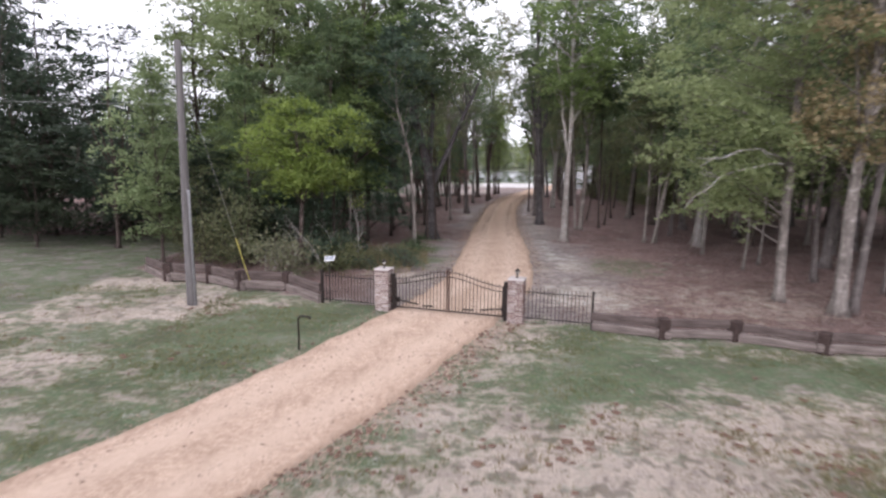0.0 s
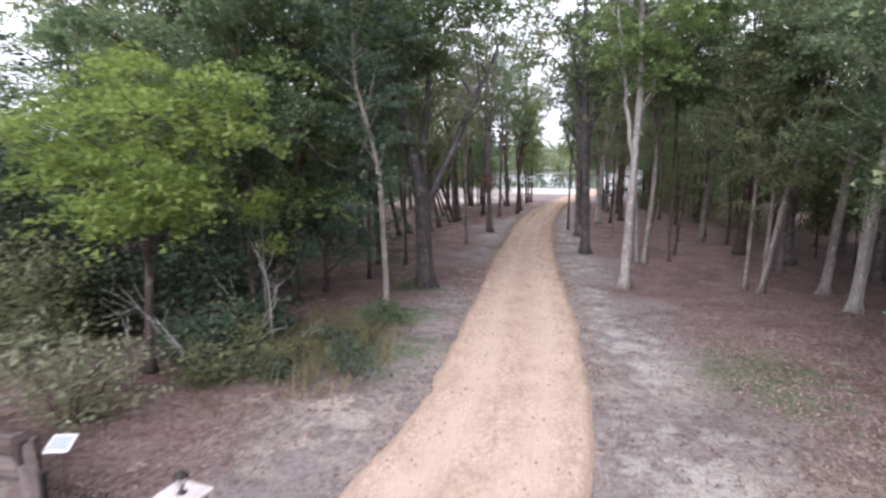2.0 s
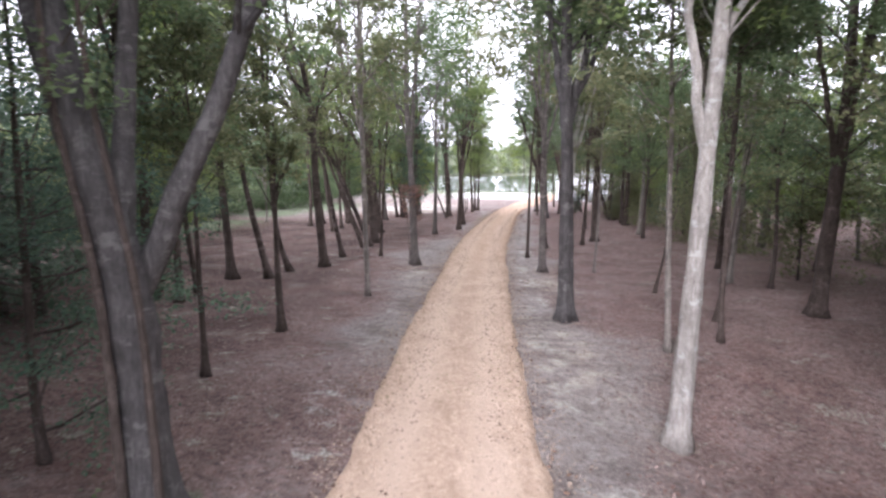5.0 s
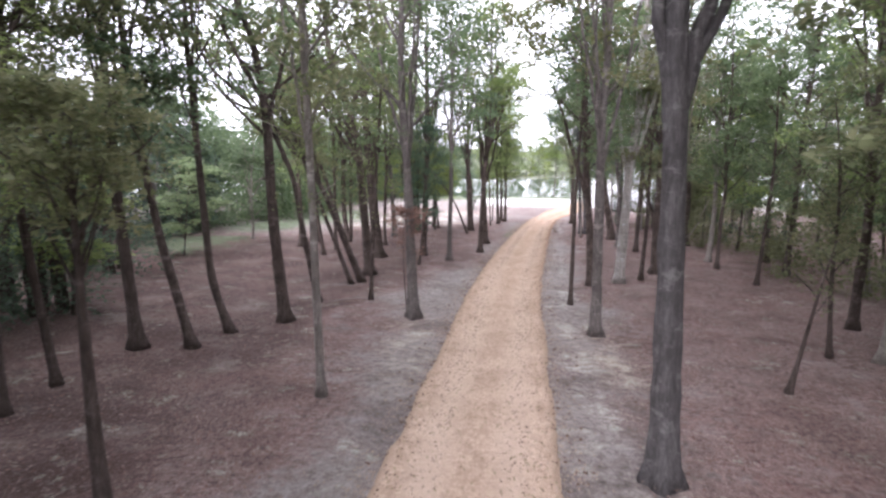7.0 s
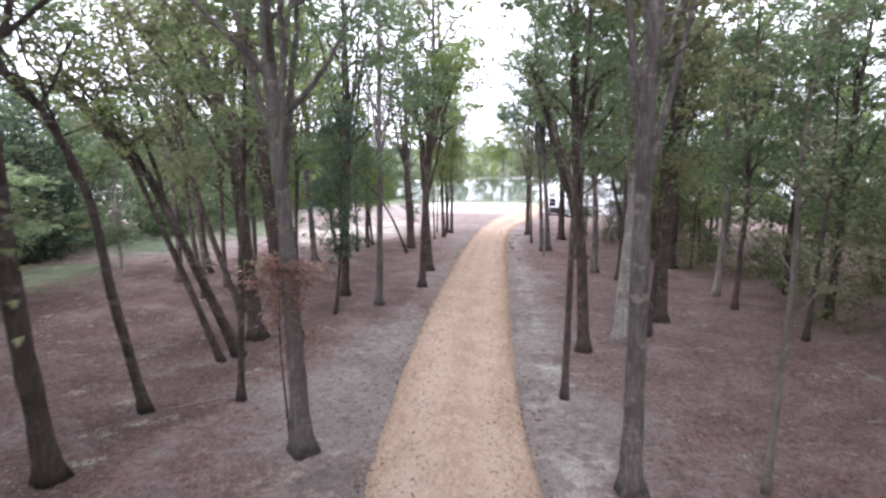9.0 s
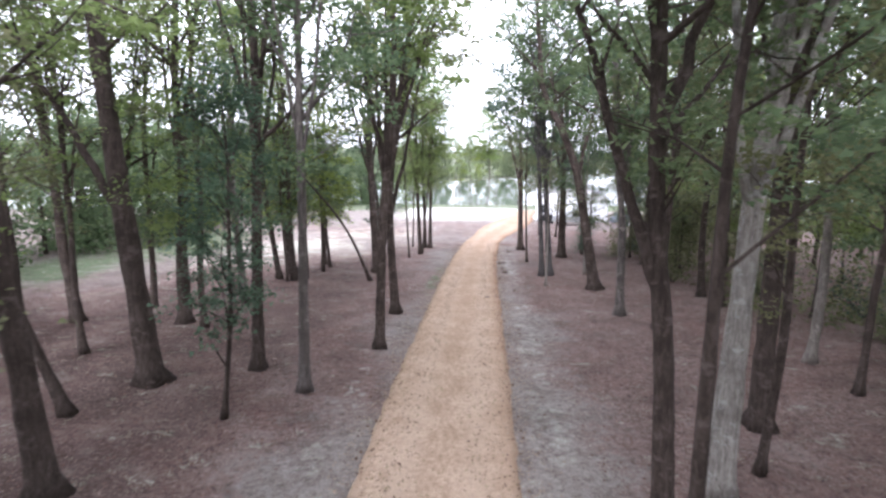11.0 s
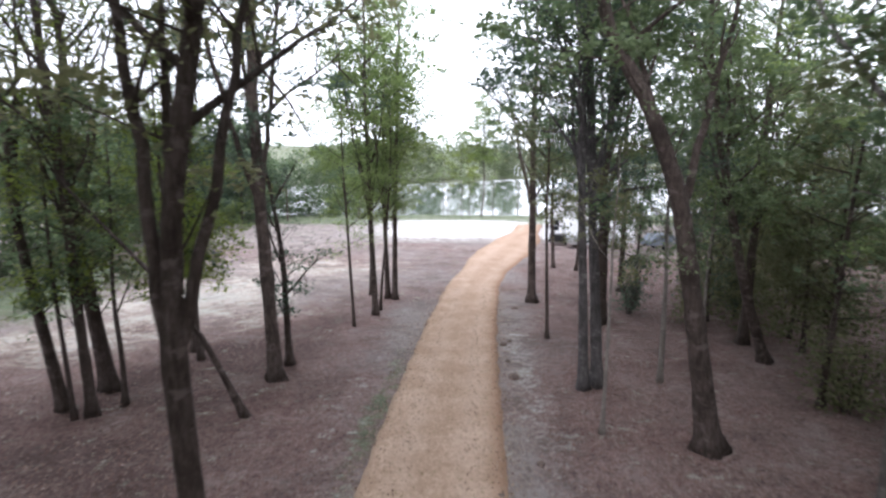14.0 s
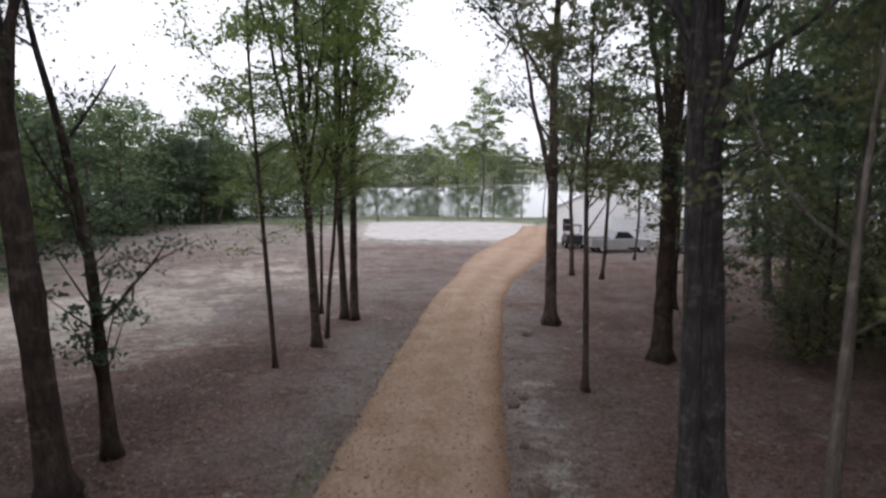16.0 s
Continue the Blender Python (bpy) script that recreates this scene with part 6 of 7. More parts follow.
def rail_fence(corners, half, label, seed):
    """A zigzag fence: rails stacked crosswise at each corner."""
    rng = np.random.default_rng(seed)
    ob = thing("rail_fence", Matrix(), label, "rail fence", "split rail fences")
    for k, ((ax, ay), (bx, by)) in enumerate(zip(corners, corners[1:])):
        length = math.hypot(bx - ax, by - ay) + 0.42
        yaw = math.degrees(math.atan2(by - ay, bx - ax))
        za, zb = float(land(ax, ay)), float(land(bx, by))
        for c in range(2):
            z = half + 0.02 + (2 * half + 0.05) * c + 0.05 * (k % 2) + rng.uniform(-0.01, 0.01)
            out = -0.075 if c == 0 else 0.02
            pitch = math.degrees(math.atan2(za - zb, length)) + rng.uniform(-0.8, 0.8)
            shared("rail", hewn_rail(rng, length, half, RAILWOOD if c else OLDRAIL), ob, pose((ax + bx) / 2, (ay + by) / 2 + out, (za + zb) / 2 + z, 0, pitch, yaw + rng.uniform(-1, 1)))
    for k, (ax, ay) in enumerate(corners[1:-1]):
        # short blocks pack the corners
        bm = bmesh.new()
        box(bm, -0.15, 0.15, -0.16, 0.12, -0.08, 4 * half + 0.13, 0.02)
        me = bpy.data.meshes.new("corner_block")
        bm.to_mesh(me)
        bm.free()
        me.materials.append(BLOCKWOOD)
        shared("corner_block", me, ob, pose(ax, ay, float(land(ax, ay)), 0, 0, 20 * k))
    return ob


rail_fence(((-12.1, 23.4), (-10.6, 21.9), (-8.95, 21.75), (-7.35, 20.55), (-5.65, 20.45), (-4.25, 19.0)), 0.145, "weathered brown split-rail zigzag fence on bare sand", 5)
rail_fence(((4.45, 16.15), (6.05, 15.55), (7.95, 15.35), (9.75, 14.4), (11.6, 14.1), (13.3, 13.15), (15.2, 12.9)), 0.11, "low dark brown split-rail zigzag fence on the lawn", 6)


# ---------------------------------------------------------------- by the lake: building and vehicles
def white_building():
    x0, y0 = 33.2, 141.4
    z = float(land(x0, 135)) - 0.05
    ob = thing("metal_building", pose(x0, y0, z, 0, 0, -17), "white sheet-metal building with a low gable roof", "building")
    hw, L, eave, ridge, t = 4.75, 6.5, 3.25, 5.6, 0.12

    def gable(y):
        bm = bmesh.new()
        prof = [(-hw, 0), (hw, 0), (hw, eave), (0, ridge), (-hw, eave)]
        fr = [bm.verts.new((a, y, b)) for a, b in prof]
        bk = [bm.verts.new((a, y + t, b)) for a, b in prof]
        bm.faces.new(fr)
        bm.faces.new(bk[::-1])
        for k in range(5):
            bm.faces.new((fr[k], bk[k], bk[(k + 1) % 5], fr[(k + 1) % 5]))
        bmesh.ops.recalc_face_normals(bm, faces=bm.faces)
        return part("gable_wall", bm, WHITE_METAL, ob)

    front = gable(-L)
    gable(L - t)
    for s in (-1, 1):
        bm = bmesh.new()
        box(bm, s * hw - t / 2, s * hw + t / 2, -L + t, L - t, 0, eave)
        part("side_wall", bm, WHITE_METAL, ob)
        bm = bmesh.new()
        slope = math.degrees(math.atan2(ridge - eave, hw))
        ln = math.hypot(hw, ridge - eave) + 0.35
        box(bm, 0, ln, -L - 0.3, L + 0.3, 0.02, 0.09, 0.0, pose(0, 0, ridge, 0, slope, 0) if s > 0 else pose(0, 0, ridge, 0, 180 - slope, 0) @ Matrix.Diagonal((1, 1, -1, 1)))
        bmesh.ops.recalc_face_normals(bm, faces=bm.faces)
        roof = part("roof_slope", bm, ROOF_METAL, ob, "pale ribbed metal roof")
        for k in range(14):
            bm = bmesh.new()
            yy = -L - 0.1 + k * (2 * L + 0.2) / 13
            box(bm, 0.05, ln - 0.05, yy - 0.03, yy + 0.03, 0.09, 0.12, 0.0, pose(0, 0, ridge, 0, slope, 0) if s > 0 else pose(0, 0, ridge, 0, 180 - slope, 0) @ Matrix.Diagonal((1, 1, -1, 1)))
            part("roof_rib", bm, ROOF_METAL, roof)
    for k in range(19):
        a = -hw + 0.25 + k * 0.5
        h = eave + (ridge - eave) * (1 - abs(a) / hw) - 0.1
        bm = bmesh.new()
        box(bm, a - 0.02, a + 0.02, -L - 0.025, -L, 0.05, h)
        part("wall_rib", bm, WHITE_METAL, front)
    for a, w, h0, h1 in ((-3.6, 0.9, 1.1, 2.2),):
        bm = bmesh.new()
        box(bm, a - w / 2, a + w / 2, -L - 0.035, -L - 0.01, h0, h1)
        win = part("window", bm, DARKGLASS, ob, "small dark window")
        for z0, z1 in ((h0 - 0.06, h0), (h1, h1 + 0.06)):
            bm = bmesh.new()
            box(bm, a - w / 2 - 0.06, a + w / 2 + 0.06, -L - 0.05, -L, z0, z1)
            part("frame", bm, ALU, win)
    bm = bmesh.new()
    box(bm, 0.2, 3.4, -L - 0.04, -L - 0.012, 0, 2.6)
    door = part("roller_door", bm, ROOF_METAL, ob, "pale roller door")
    for k in range(8):
        bm = bmesh.new()
        box(bm, 0.2, 3.4, -L - 0.055, -L - 0.04, 0.15 + k * 0.31, 0.18 + k * 0.31)
        part("slat", bm, ALU, door)
    return ob


white_building()


def wheel(ob, x, y, r, w=0.22):
    for s in (0,):
        v, f = tube_arrays([(x, y - w / 2, r), (x, y - w / 2 + 0.03, r), (x, y + w / 2 - 0.03, r), (x, y + w / 2, r)], [r * 0.86, r, r, r * 0.86], 20)
        ty = new("wheel", mesh_of("wheel", v.tolist(), f, RUBBER, False))
        ty.parent = ob
        v, f = tube_arrays([(x, y - w / 2 - 0.01, r), (x, y + w / 2 + 0.01, r)], [r * 0.55, r * 0.55], 14)
        rim = new("rim", mesh_of("rim", v.tolist(), f, ALU))
        rim.parent = ty


def solid(name, prof, y0, y1, mat, parent, label="", bevel=0.04):
    """A side profile pushed across the width, edges rounded."""
    bm = bmesh.new()
    a = [bm.verts.new((x, y0, z)) for x, z in prof]
    b = [bm.verts.new((x, y1, z)) for x, z in prof]
    bm.faces.new(a)
    bm.faces.new(b[::-1])
    n = len(prof)
    for k in range(n):
        bm.faces.new((a[k], b[k], b[(k + 1) % n], a[(k + 1) % n]))
    bmesh.ops.recalc_face_normals(bm, faces=bm.faces)
    bmesh.ops.bevel(bm, geom=list(bm.edges), offset=bevel, segments=2, affect="EDGES", profile=0.6)
    return part(name, bm, mat, parent, label)


def pickup(x, y, yaw):
    ob = thing("pickup_truck", pose(x, y, float(land(x, y)), 0, 0, yaw), "silver pickup truck parked under the trees", "truck")
    solid("body", [(-2.65, 0.45), (2.6, 0.42), (2.68, 0.75), (2.55, 1.0), (1.15, 1.12), (-0.6, 1.12), (-2.62, 1.1)], -0.92, 0.92, SILVER, ob, "silver body")
    solid("cab", [(1.2, 1.1), (0.55, 1.72), (-0.45, 1.76), (-0.75, 1.1)], -0.78, 0.78, SILVER, ob)
    for s in (-1, 1):
        bm = bmesh.new()
        y0 = s * 0.785
        vs = [bm.verts.new((a, y0, b)) for a, b in ((1.02, 1.16), (0.5, 1.64), (-0.4, 1.67), (-0.6, 1.16))]
        bm.faces.new(vs)
        part("side_window", bm, DARKGLASS, ob)
        wheel(ob, 1.7, s * 0.8, 0.38)
        wheel(ob, -1.65, s * 0.8, 0.38)
    bm = bmesh.new()
    vs = [bm.verts.new((a, b, c)) for a, b, c in ((1.19, -0.68, 1.16), (1.19, 0.68, 1.16), (0.62, 0.64, 1.68), (0.62, -0.64, 1.68))]
    bm.faces.new(vs)
    part("windscreen", bm, DARKGLASS, ob)
    bm = bmesh.new()
    box(bm, -2.5, -0.85, -0.75, 0.75, 1.09, 1.125)
    part("cargo_bed", bm, BLACKPAINT, ob, "dark cargo bed")
    for s in (-0.62, 0.62):
        bm = bmesh.new()
        box(bm, 2.6, 2.68, s - 0.18, s + 0.18, 0.72, 0.88, 0.015)
        part("headlight", bm, LAMPGLASS, ob)
    bm = bmesh.new()
    box(bm, 2.58, 2.76, -0.85, 0.85, 0.42, 0.6, 0.03)
    part("bumper", bm, ALU, ob)
    return ob


pickup(30.2, 130.6, 4)


def utility_vehicle(x, y, yaw):
    ob = thing("utility_vehicle", pose(x, y, float(land(x, y)), 0, 0, yaw), "black open utility vehicle with a cargo box", "utility vehicle")
    solid("body", [(-1.4, 0.4), (1.35, 0.4), (1.4, 0.85), (0.7, 1.0), (0.3, 0.75), (-0.2, 0.75), (-0.3, 1.15), (-1.4, 1.15)], -0.7, 0.7, BLACKPAINT, ob)
    for s in (-0.64, 0.64):
        tube("roll_bar", [(0.75, s, 0.95), (0.35, s, 1.85), (-0.35, s, 1.85), (-0.4, s, 1.1)], 0.025, BLACKPAINT, ob, 6)
        wheel(ob, 0.95, s * 1.02, 0.33)
        wheel(ob, -0.95, s * 1.02, 0.33)
    bm = bmesh.new()
    box(bm, -0.45, 0.45, -0.68, 0.68, 1.85, 1.9, 0.02)
    part("roof", bm, BLACKPAINT, ob)
    bm = bmesh.new()
    box(bm, -0.25, 0.2, -0.6, 0.6, 0.75, 0.88, 0.03)
    part("seat", bm, RUBBER, ob)
    return ob


utility_vehicle(27.3, 133.2, 80)


def covered_trailer(x, y, yaw):
    ob = thing("trailer", pose(x, y, float(land(x, y)), 0, 0, yaw), "low trailer under a grey tarpaulin", "trailer")
    solid("tarpaulin", [(-1.8, 0.5), (1.8, 0.5), (1.7, 1.0), (0.6, 1.6), (-0.9, 1.55), (-1.75, 1.0)], -0.8, 0.8, GREYPAINT, ob, "grey tarpaulin", 0.12)
    bm = bmesh.new()
    box(bm, -1.9, 2.6, -0.06, 0.06, 0.4, 0.5, 0.01)
    part("drawbar", bm, IRON, ob)
    for s in (-0.78, 0.78):
        wheel(ob, 0, s, 0.32)
    return ob


covered_trailer(36.5, 129.5, 15)


# ---------------------------------------------------------------- small things on the ground
def stone(x, y, r, label, mat, seed, flat=0.55):
    rng = np.random.default_rng(seed)
    bm = bmesh.new()
    bmesh.ops.create_icosphere(bm, subdivisions=2, radius=r)
    for v in bm.verts:
        n = noise.noise(v.co * (1.7 / r) + Vector((seed, 0, 0)))
        v.co *= 1 + 0.28 * n
        v.co.z *= flat
    ob = part("rock", bm, mat, None, label, True)
    ob.matrix_basis = pose(x, y, float(land(x, y)) + r * flat * 0.5, 0, 0, rng.uniform(0, 360))
    return tagged(ob, label, "rock", "rocks beside the driveway")


for k, (sx_, sy_, sr_) in enumerate(((13.7, 94.7, 0.2), (14.2, 98.9, 0.16), (13.9, 96.6, 0.12), (16.3, 105.8, 0.2), (12.9, 88.4, 0.1), (11.1, 86.6, 0.13), (11.6, 87.0, 0.1), (14.6, 99.4, 0.12))):
    stone(sx_, sy_, sr_, "brown stone lying beside the driveway", STONE, 400 + k)


def stick(x, y, length, yaw, r, label, name="fallen_branch"):
    rng = np.random.default_rng(int(abs(x * 100 + y * 10)))
    z = float(land(x, y))
    ob = thing(name, pose(x, y, z, 0, 0, yaw), label, "branch", "fallen branches")
    line = [(u * length, rng.uniform(-0.06, 0.06) * length, r + 0.04 * math.sin(3 * u)) for u in np.linspace(-0.5, 0.5, 7)]
    tube("stem", bent(line, 0.12), np.linspace(r, r * 0.35, len(bent(line, 0.12))), BARK_DEAD, ob, 6)
    for q in range(3):
        i = rng.integers(2, 6)
        p = np.array(line[i])
        e = p + np.array([0.18, rng.choice((-1, 1)) * 0.2, 0.05]) * length * 0.7
        tube("twig", [p, (p + e) / 2 + np.array([0, 0, 0.03]), e], [r * 0.5, r * 0.4, r * 0.2], BARK_DEAD, ob, 5)
    return ob


for x, y, l, a in ((-0.8, 31.0, 0.9, 25), (-2.3, 29.6, 1.3, 60), (-2.9, 28.7, 1.5, 100), (-1.5, 30.0, 0.8, 10), (-1.0, 63.0, 1.6, 20), (-4.6, 30.5, 1.4, 70), (17.0, 21.5, 1.6, 5), (7.0, 41.0, 0.7, 40), (12.3, 83.0, 0.8, 60), (4.0, 69.5, 0.7, 10)):
    stick(x, y, l, a, 0.022, "pale fallen branch on the leaf litter")


def dead_bough():
    """The bare grey boughs that hang out of the edge tree."""
    ob = thing("dead_bough", pose(9.8, 17.5, 0), "bare grey dead bough hanging out of the green edge tree", "branch")
    rng = np.random.default_rng(9)
    for k, (a, b) in enumerate((((1.3, 1.6, 4.9), (-2.4, -0.3, 4.6)), ((1.3, 1.6, 4.8), (-2.8, -0.2, 3.5)))):
        a, b = np.array(a), np.array(b)
        t = np.linspace(0, 1, 9)[:, None]
        line = a + (b - a) * t + rng.normal(size=(9, 3)) * 0.07
        line[:, 2] += 0.35 * np.sin(t[:, 0] * 3.14)
        tube("bough", line, np.linspace(0.035, 0.012, 9), BARK_DEAD, ob, 6)
        for q in range(3):
            i = rng.integers(3, 9)
            e = line[i] + rng.normal(size=3) * 0.45
            tube("twig", [line[i], (line[i] + e) / 2 + rng.normal(size=3) * 0.04, e], [0.018, 0.014, 0.008], BARK_DEAD, ob, 4)
    return ob


dead_bough()


def hanging_vine():
    ob = thing("hanging_vine", Matrix(), "bare pale vine hanging in a loop between the trees", "vine")
    line = bent([(-1.75, 29.5, 7.2), (-1.95, 29.4, 5.9), (-2.0, 29.37, 5.42), (-2.18, 29.4, 4.91), (-2.46, 29.5, 4.61), (-2.85, 29.7, 4.55), (-3.25, 29.7, 4.74), (-3.55, 29.6, 5.05), (-3.75, 29.55, 5.35)], 0.12)
    tube("stem", line, 0.012, BARK_GREY, ob, 6)
    return ob


hanging_vine()
tree(-4.0, 26.75, 0.09, 3.1, ((-0.03, 1.65), (0.05, 2.26), (-0.3, 2.7)), BARK_DEAD, dense=0, limbs=7, base=0.45, spread=0.3, label="bare white-stemmed dead sapling in the thicket", category="dead tree", group="dead brush in the thicket")


def scatter(name, label, category, mat, count, pick, make, seed):
    """Countless small bits of ground cover, joined."""
    rng = np.random.default_rng(seed)
    vs, fs, base = [], [], 0
    for _ in range(count):
        x, y = pick(rng)
        v, f = make(rng, x, y, float(land(x, y)))
        vs += v
        fs += [[q + base for q in face] for face in f]
        base += len(v)
    return tagged(new(name, mesh_of(name, vs, fs, mat)), label, category, kind="stuff")


OCT = ((0, 2, 4), (2, 1, 4), (1, 3, 4), (3, 0, 4), (2, 0, 5), (1, 2, 5), (3, 1, 5), (0, 3, 5))


def pebble(rng, x, y, z, a=0.02, b=0.055, lift=0.05):
    r = rng.uniform(a, b)
    s = rng.uniform(0.7, 1.3, 6) * r
    t = rng.uniform(0, 6.28)
    c, d = math.cos(t), math.sin(t)
    z = z + lift
    v = [(x + c * s[0], y + d * s[0], z), (x - c * s[1], y - d * s[1], z), (x - d * s[2], y + c * s[2], z), (x + d * s[3], y - c * s[3], z), (x, y, z + 0.6 * s[4]), (x, y, z - 0.6 * s[5])]
    return v, OCT


def on_road(rng):
    y = rng.uniform(8, 100)
    return float(road_x(y)) + rng.uniform(-1.6, 1.6) * 1.05, y


def shaded_road(rng):
    # fallen leaves gather towards the edges under the trees
    y = rng.uniform(38, 112)
    u = rng.choice((-1, 1)) * 1.75 * rng.uniform() ** 0.6
    return float(road_x(y)) + u, y


def road_edge(rng):
    y = rng.uniform(6, 112)
    return float(road_x(y)) + rng.choice((-1, 1)) * (1.7 + abs(rng.normal()) * 0.42), y


scatter("gravel", "loose tan stones on the driveway", "gravel", PEBBLE, 8000, on_road, lambda r, x, y, z: pebble(r, x, y, z, 0.012, 0.036, 0.06), 51)
scatter("gravel", "coarse tan stones along the driveway's edges", "gravel", PEBBLE, 9500, road_edge, lambda r, x, y, z: pebble(r, x, y, z, 0.01, 0.032, 0.03), 52)
scatter("clods", "dark clods along the driveway's edges", "clods", CLOD, 700, road_edge, lambda r, x, y, z: pebble(r, x, y, z, 0.02, 0.06, 0.03), 53)
scatter("clods", "dark clods and leaves on the driveway", "clods", CLOD, 900, on_road, lambda r, x, y, z: pebble(r, x, y, z, 0.015, 0.04, 0.065), 54)
scatter("fallen_leaves", "small brown leaves fallen on the driveway", "leaves", CLOD, 5200, shaded_road, lambda r, x, y, z: pebble(r, x, y, z, 0.012, 0.038, 0.055), 58)


def in_wood(rng):
    while True:
        x, y = rng.uniform(-12, 24), 17 + 88 * rng.random() ** 1.3
        if abs(x - float(road_x(y))) > 3.0 + 0.8 * rng.random() and y > float(gate_line(x)) + 0.5:
            return x, y


def dry_leaf(rng, x, y, z, a_=0.03, b_=0.065):
    s = rng.uniform(a_, b_)
    a = rng.uniform(0, 6.28)
    c, d = math.cos(a) * s, math.sin(a) * s
    h = rng.uniform(0.0, 0.05)
    z += 0.045
    return [(x + c, y + d, z + h), (x - d * 0.5, y + c * 0.5, z + 0.02), (x - c, y - d, z + rng.uniform(0, 0.04)), (x + d * 0.5, y - c * 0.5, z + 0.02)], ((0, 1, 2, 3),)


scatter("leaf_litter", "dry red-brown leaves strewn over the wood floor", "leaf litter", LEAF_RED, 30000, in_wood, dry_leaf, 55)
scatter("leaf_litter", "dry tan leaves strewn over the wood floor", "leaf litter", LEAF_DRY, 24000, in_wood, dry_leaf, 56)


def blade(rng, x, y, z, h=0.12):
    v, f = [], []
    for k in range(4):
        a = rng.uniform(0, 6.28)
        l = h * rng.uniform(0.5, 1.3)
        bx, by = x + rng.uniform(-0.06, 0.06), y + rng.uniform(-0.06, 0.06)
        w = 0.012
        c, d = math.cos(a), math.sin(a)
        n = len(v)
        v += [(bx - d * w, by + c * w, z - 0.02), (bx + d * w, by - c * w, z - 0.02), (bx + c * l * 0.5, by + d * l * 0.5, z + l)]
        f.append((n, n + 1, n + 2))
    return v, f


def lawn_at(rng):
    while True:
        x, y = rng.uniform(-18, 14), rng.uniform(5, 21)
        if y < float(gate_line(x)) and abs(x - float(road_x(y))) > 2.6 and noise.noise((x * 0.45 + 5.3, y * 0.45 - 5.3, 5.3)) + noise.noise((x * 0.14 + 1.7, y * 0.14 - 1.7, 1.7)) > -0.25:
            return x, y


def weeds_at(rng):
    while True:
        x, y = rng.normal(-2.6, 0.9), rng.normal(27.4, 1.4)
        if x < -0.7 - 0.3 * math.sin(2.3 * y):
            return x, y


scatter("grass", "short tufted grass on the lawn", "grass", LEAF_OLIVE, 16000, lawn_at, lambda r, x, y, z: blade(r, x, y, z, 0.055), 57)
scatter("grass", "tall weedy grass at the thicket's edge", "grass", LEAF_OLIVE, 550, weeds_at, lambda r, x, y, z: blade(r, x, y, z, 0.4), 58)


scatter("grass", "tall dry straw-coloured grass at the thicket's edge", "grass", LEAF_TAN, 430, weeds_at, lambda r, x, y, z: blade(r, x, y, z, 0.45), 68)


def bare_sand(rng):
    while True:
        x, y = (rng.normal(6.5, 3.2), rng.normal(9.2, 1.3)) if rng.random() < 0.7 else (rng.normal(-9.0, 2.5), rng.normal(17.0, 2.6))
        if y < float(gate_line(x)) - 0.4 and y > 5.5 and abs(x - float(road_x(y))) > 2.4:
            return x, y


def rough_edge(rng):
    y = rng.uniform(6.5, 16.8)
    return float(road_x(y)) + 1.9 + abs(rng.normal()) * 0.5, y


def tuft(rng, x, y, z):
    v, f = pebble(rng, x, y, z, 0.05, 0.13, -0.005)
    zc = z - 0.005
    return [(a, b, zc + (c - zc) * 0.3) for a, b, c in v], f


scatter("clods", "dark trodden clods on the bare sand", "clods", CLOD, 420, bare_sand, tuft, 59)
scatter("clods", "dark clods and turf along the driveway's rough edge", "clods", CLOD, 240, rough_edge, lambda r, x, y, z: pebble(r, x, y, z, 0.025, 0.08, 0.015), 60)
scatter("gravel", "stones spilt from the driveway onto the lawn", "gravel", PEBBLE, 4500, rough_edge, lambda r, x, y, z: pebble(r, x, y, z, 0.006, 0.022, 0.02), 61)
scatter("grass", "sparse dry tufts on the bare sand", "grass", LEAF_TAN, 3000, bare_sand, lambda r, x, y, z: blade(r, x, y, z, 0.06), 62)


def wood_road(rng):
    y = 130 - 90 * rng.random() ** 0.7
    return float(road_x(y)) + rng.uniform(-1.75, 1.75), y


scatter("leaf_litter", "dry brown leaves blown over the driveway", "leaf litter", LEAF_TAN, 3500, wood_road, lambda r, x, y, z: dry_leaf(r, x, y, z + 0.045, 0.025, 0.05), 63)


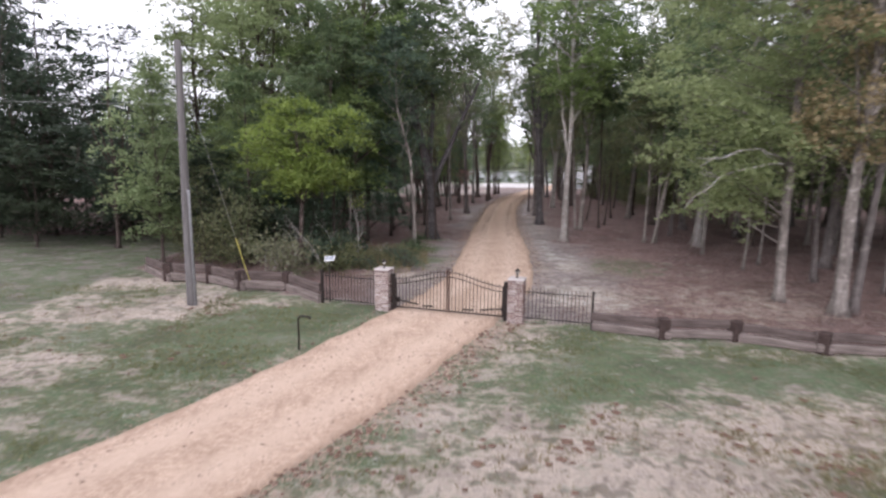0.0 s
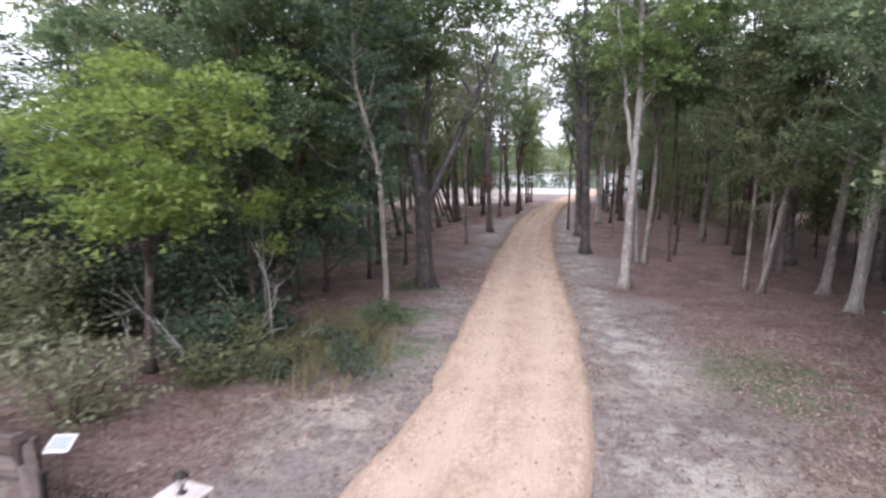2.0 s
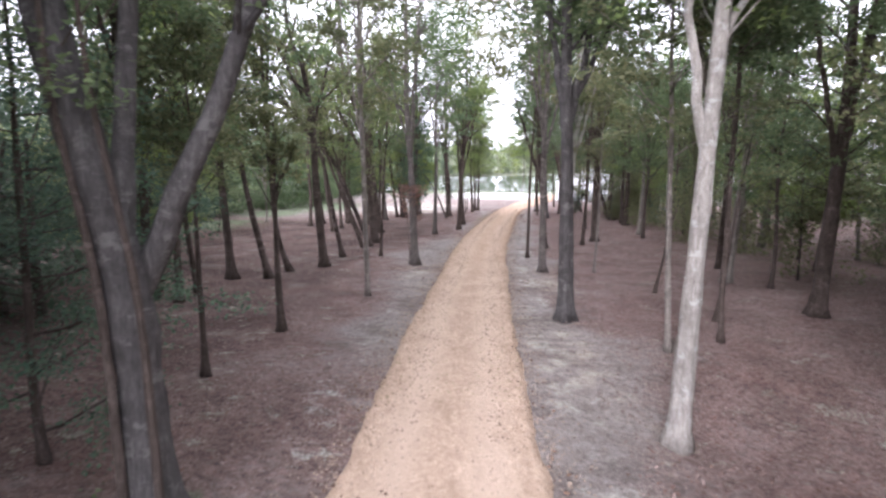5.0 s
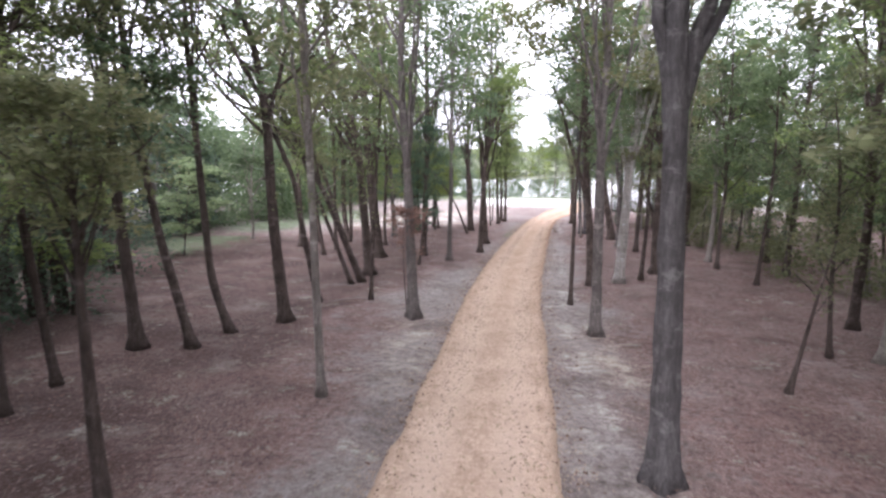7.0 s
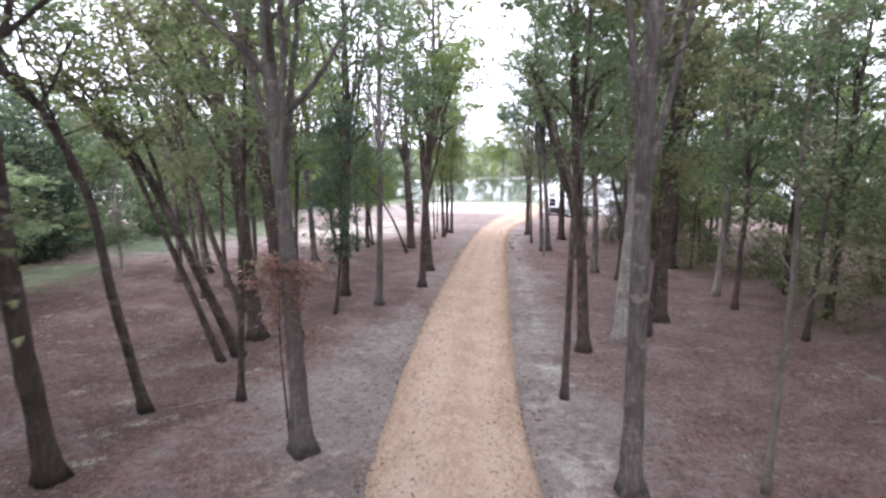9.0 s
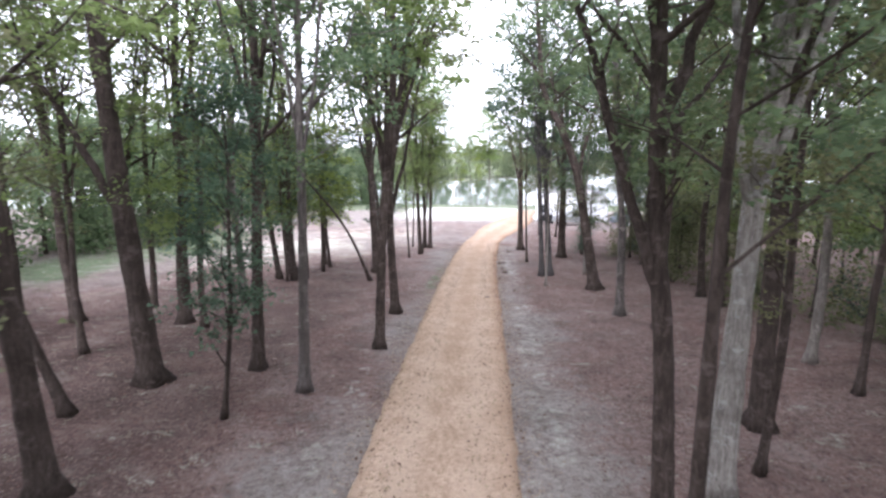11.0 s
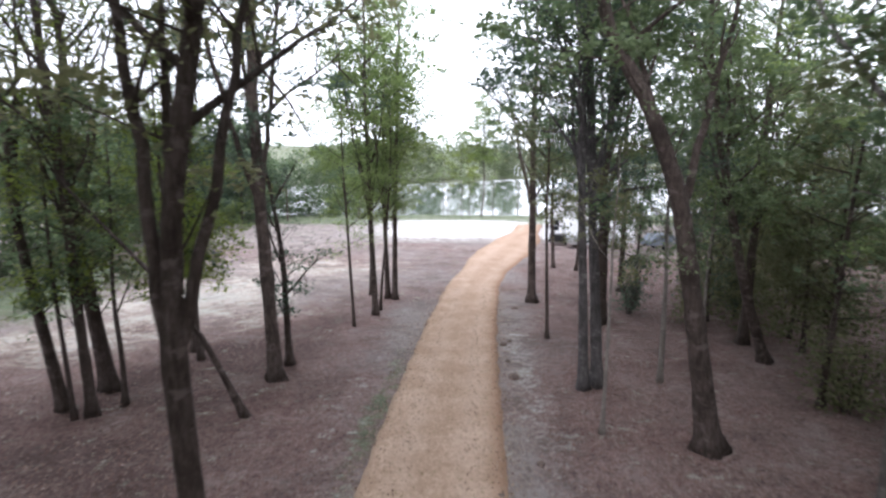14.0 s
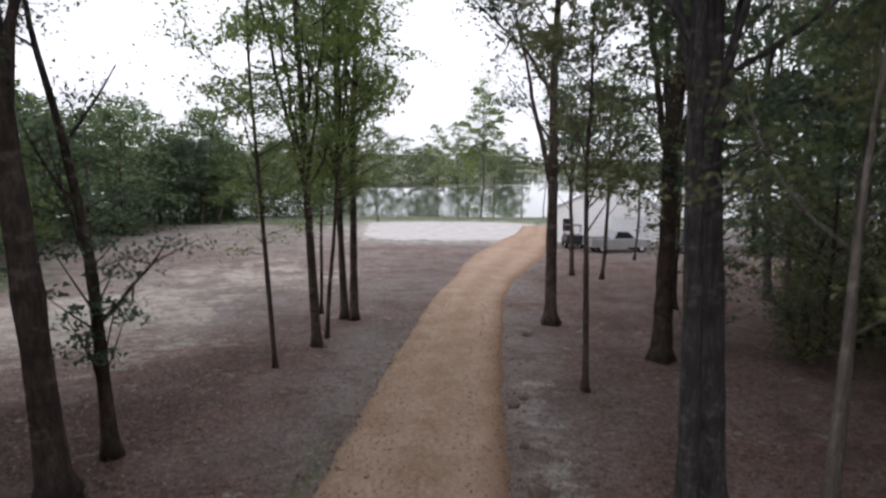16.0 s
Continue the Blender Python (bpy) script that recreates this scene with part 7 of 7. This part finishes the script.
def dead_brush(x, y, h, seed):
    """Bare pale stems and twigs tangled in the thicket."""
    rng = np.random.default_rng(seed)
    ob = thing("dead_brush", pose(x, y, float(land(x, y)) - 0.05), "tangle of bare grey twigs in the thicket", "dead brush", "dead brush in the thicket")
    for k in range(4):
        a = rng.uniform(0, 6.28)
        line = limb(rng, (0.15 * math.cos(a), 0.15 * math.sin(a), 0), (0.45 * math.cos(a), 0.45 * math.sin(a), 1), h * rng.uniform(0.6, 1.1), -0.3, 0.35)
        st = tube("stem", line, np.linspace(0.022, 0.006, len(line)), BARK_DEAD, ob, 5)
        for q in range(4):
            s = rng.integers(1, len(line))
            tw = limb(rng, line[s], rng.normal(size=3) + np.array([0, 0, 0.4]), h * rng.uniform(0.15, 0.35), 0.0, 0.4)
            tube("twig", tw, np.linspace(0.008, 0.003, len(tw)), BARK_DEAD, st, 4)
    return ob


for k, (bx_, by_, bh_) in enumerate(((-5.2, 25.2, 2.6), (-4.6, 26.4, 2.2), (-6.4, 24.2, 2.0), (-4.9, 28.2, 3.2), (-3.6, 27.2, 1.4), (-7.4, 23.8, 1.8))):
    dead_brush(bx_, by_, bh_, 500 + k)


def near_gate(rng):
    y = rng.uniform(16.2, 30)
    return 7.0 + 0.5 * math.sin(1.7 * y) + abs(rng.normal()) * 5.0, y


def near_clearing(rng):
    while True:
        x, y = rng.uniform(-6, 19), rng.uniform(84, 103)
        if abs(x - float(road_x(y))) > 2.6:
            return x, y


scatter("leaf_litter", "pale dry leaves lying thick near the fence", "leaf litter", LEAF_STRAW, 12000, near_gate, lambda r, x, y, z: dry_leaf(r, x, y, z, 0.02, 0.042), 64)
scatter("leaf_litter", "red-brown leaves lying thick near the fence", "leaf litter", LEAF_RED, 2500, near_gate, dry_leaf, 65)
scatter("leaf_litter", "pale dry leaves lying thick before the clearing", "leaf litter", LEAF_DRY, 2200, near_clearing, dry_leaf, 66)
scatter("leaf_litter", "red-brown leaves lying thick before the clearing", "leaf litter", LEAF_RED, 7000, near_clearing, dry_leaf, 67)
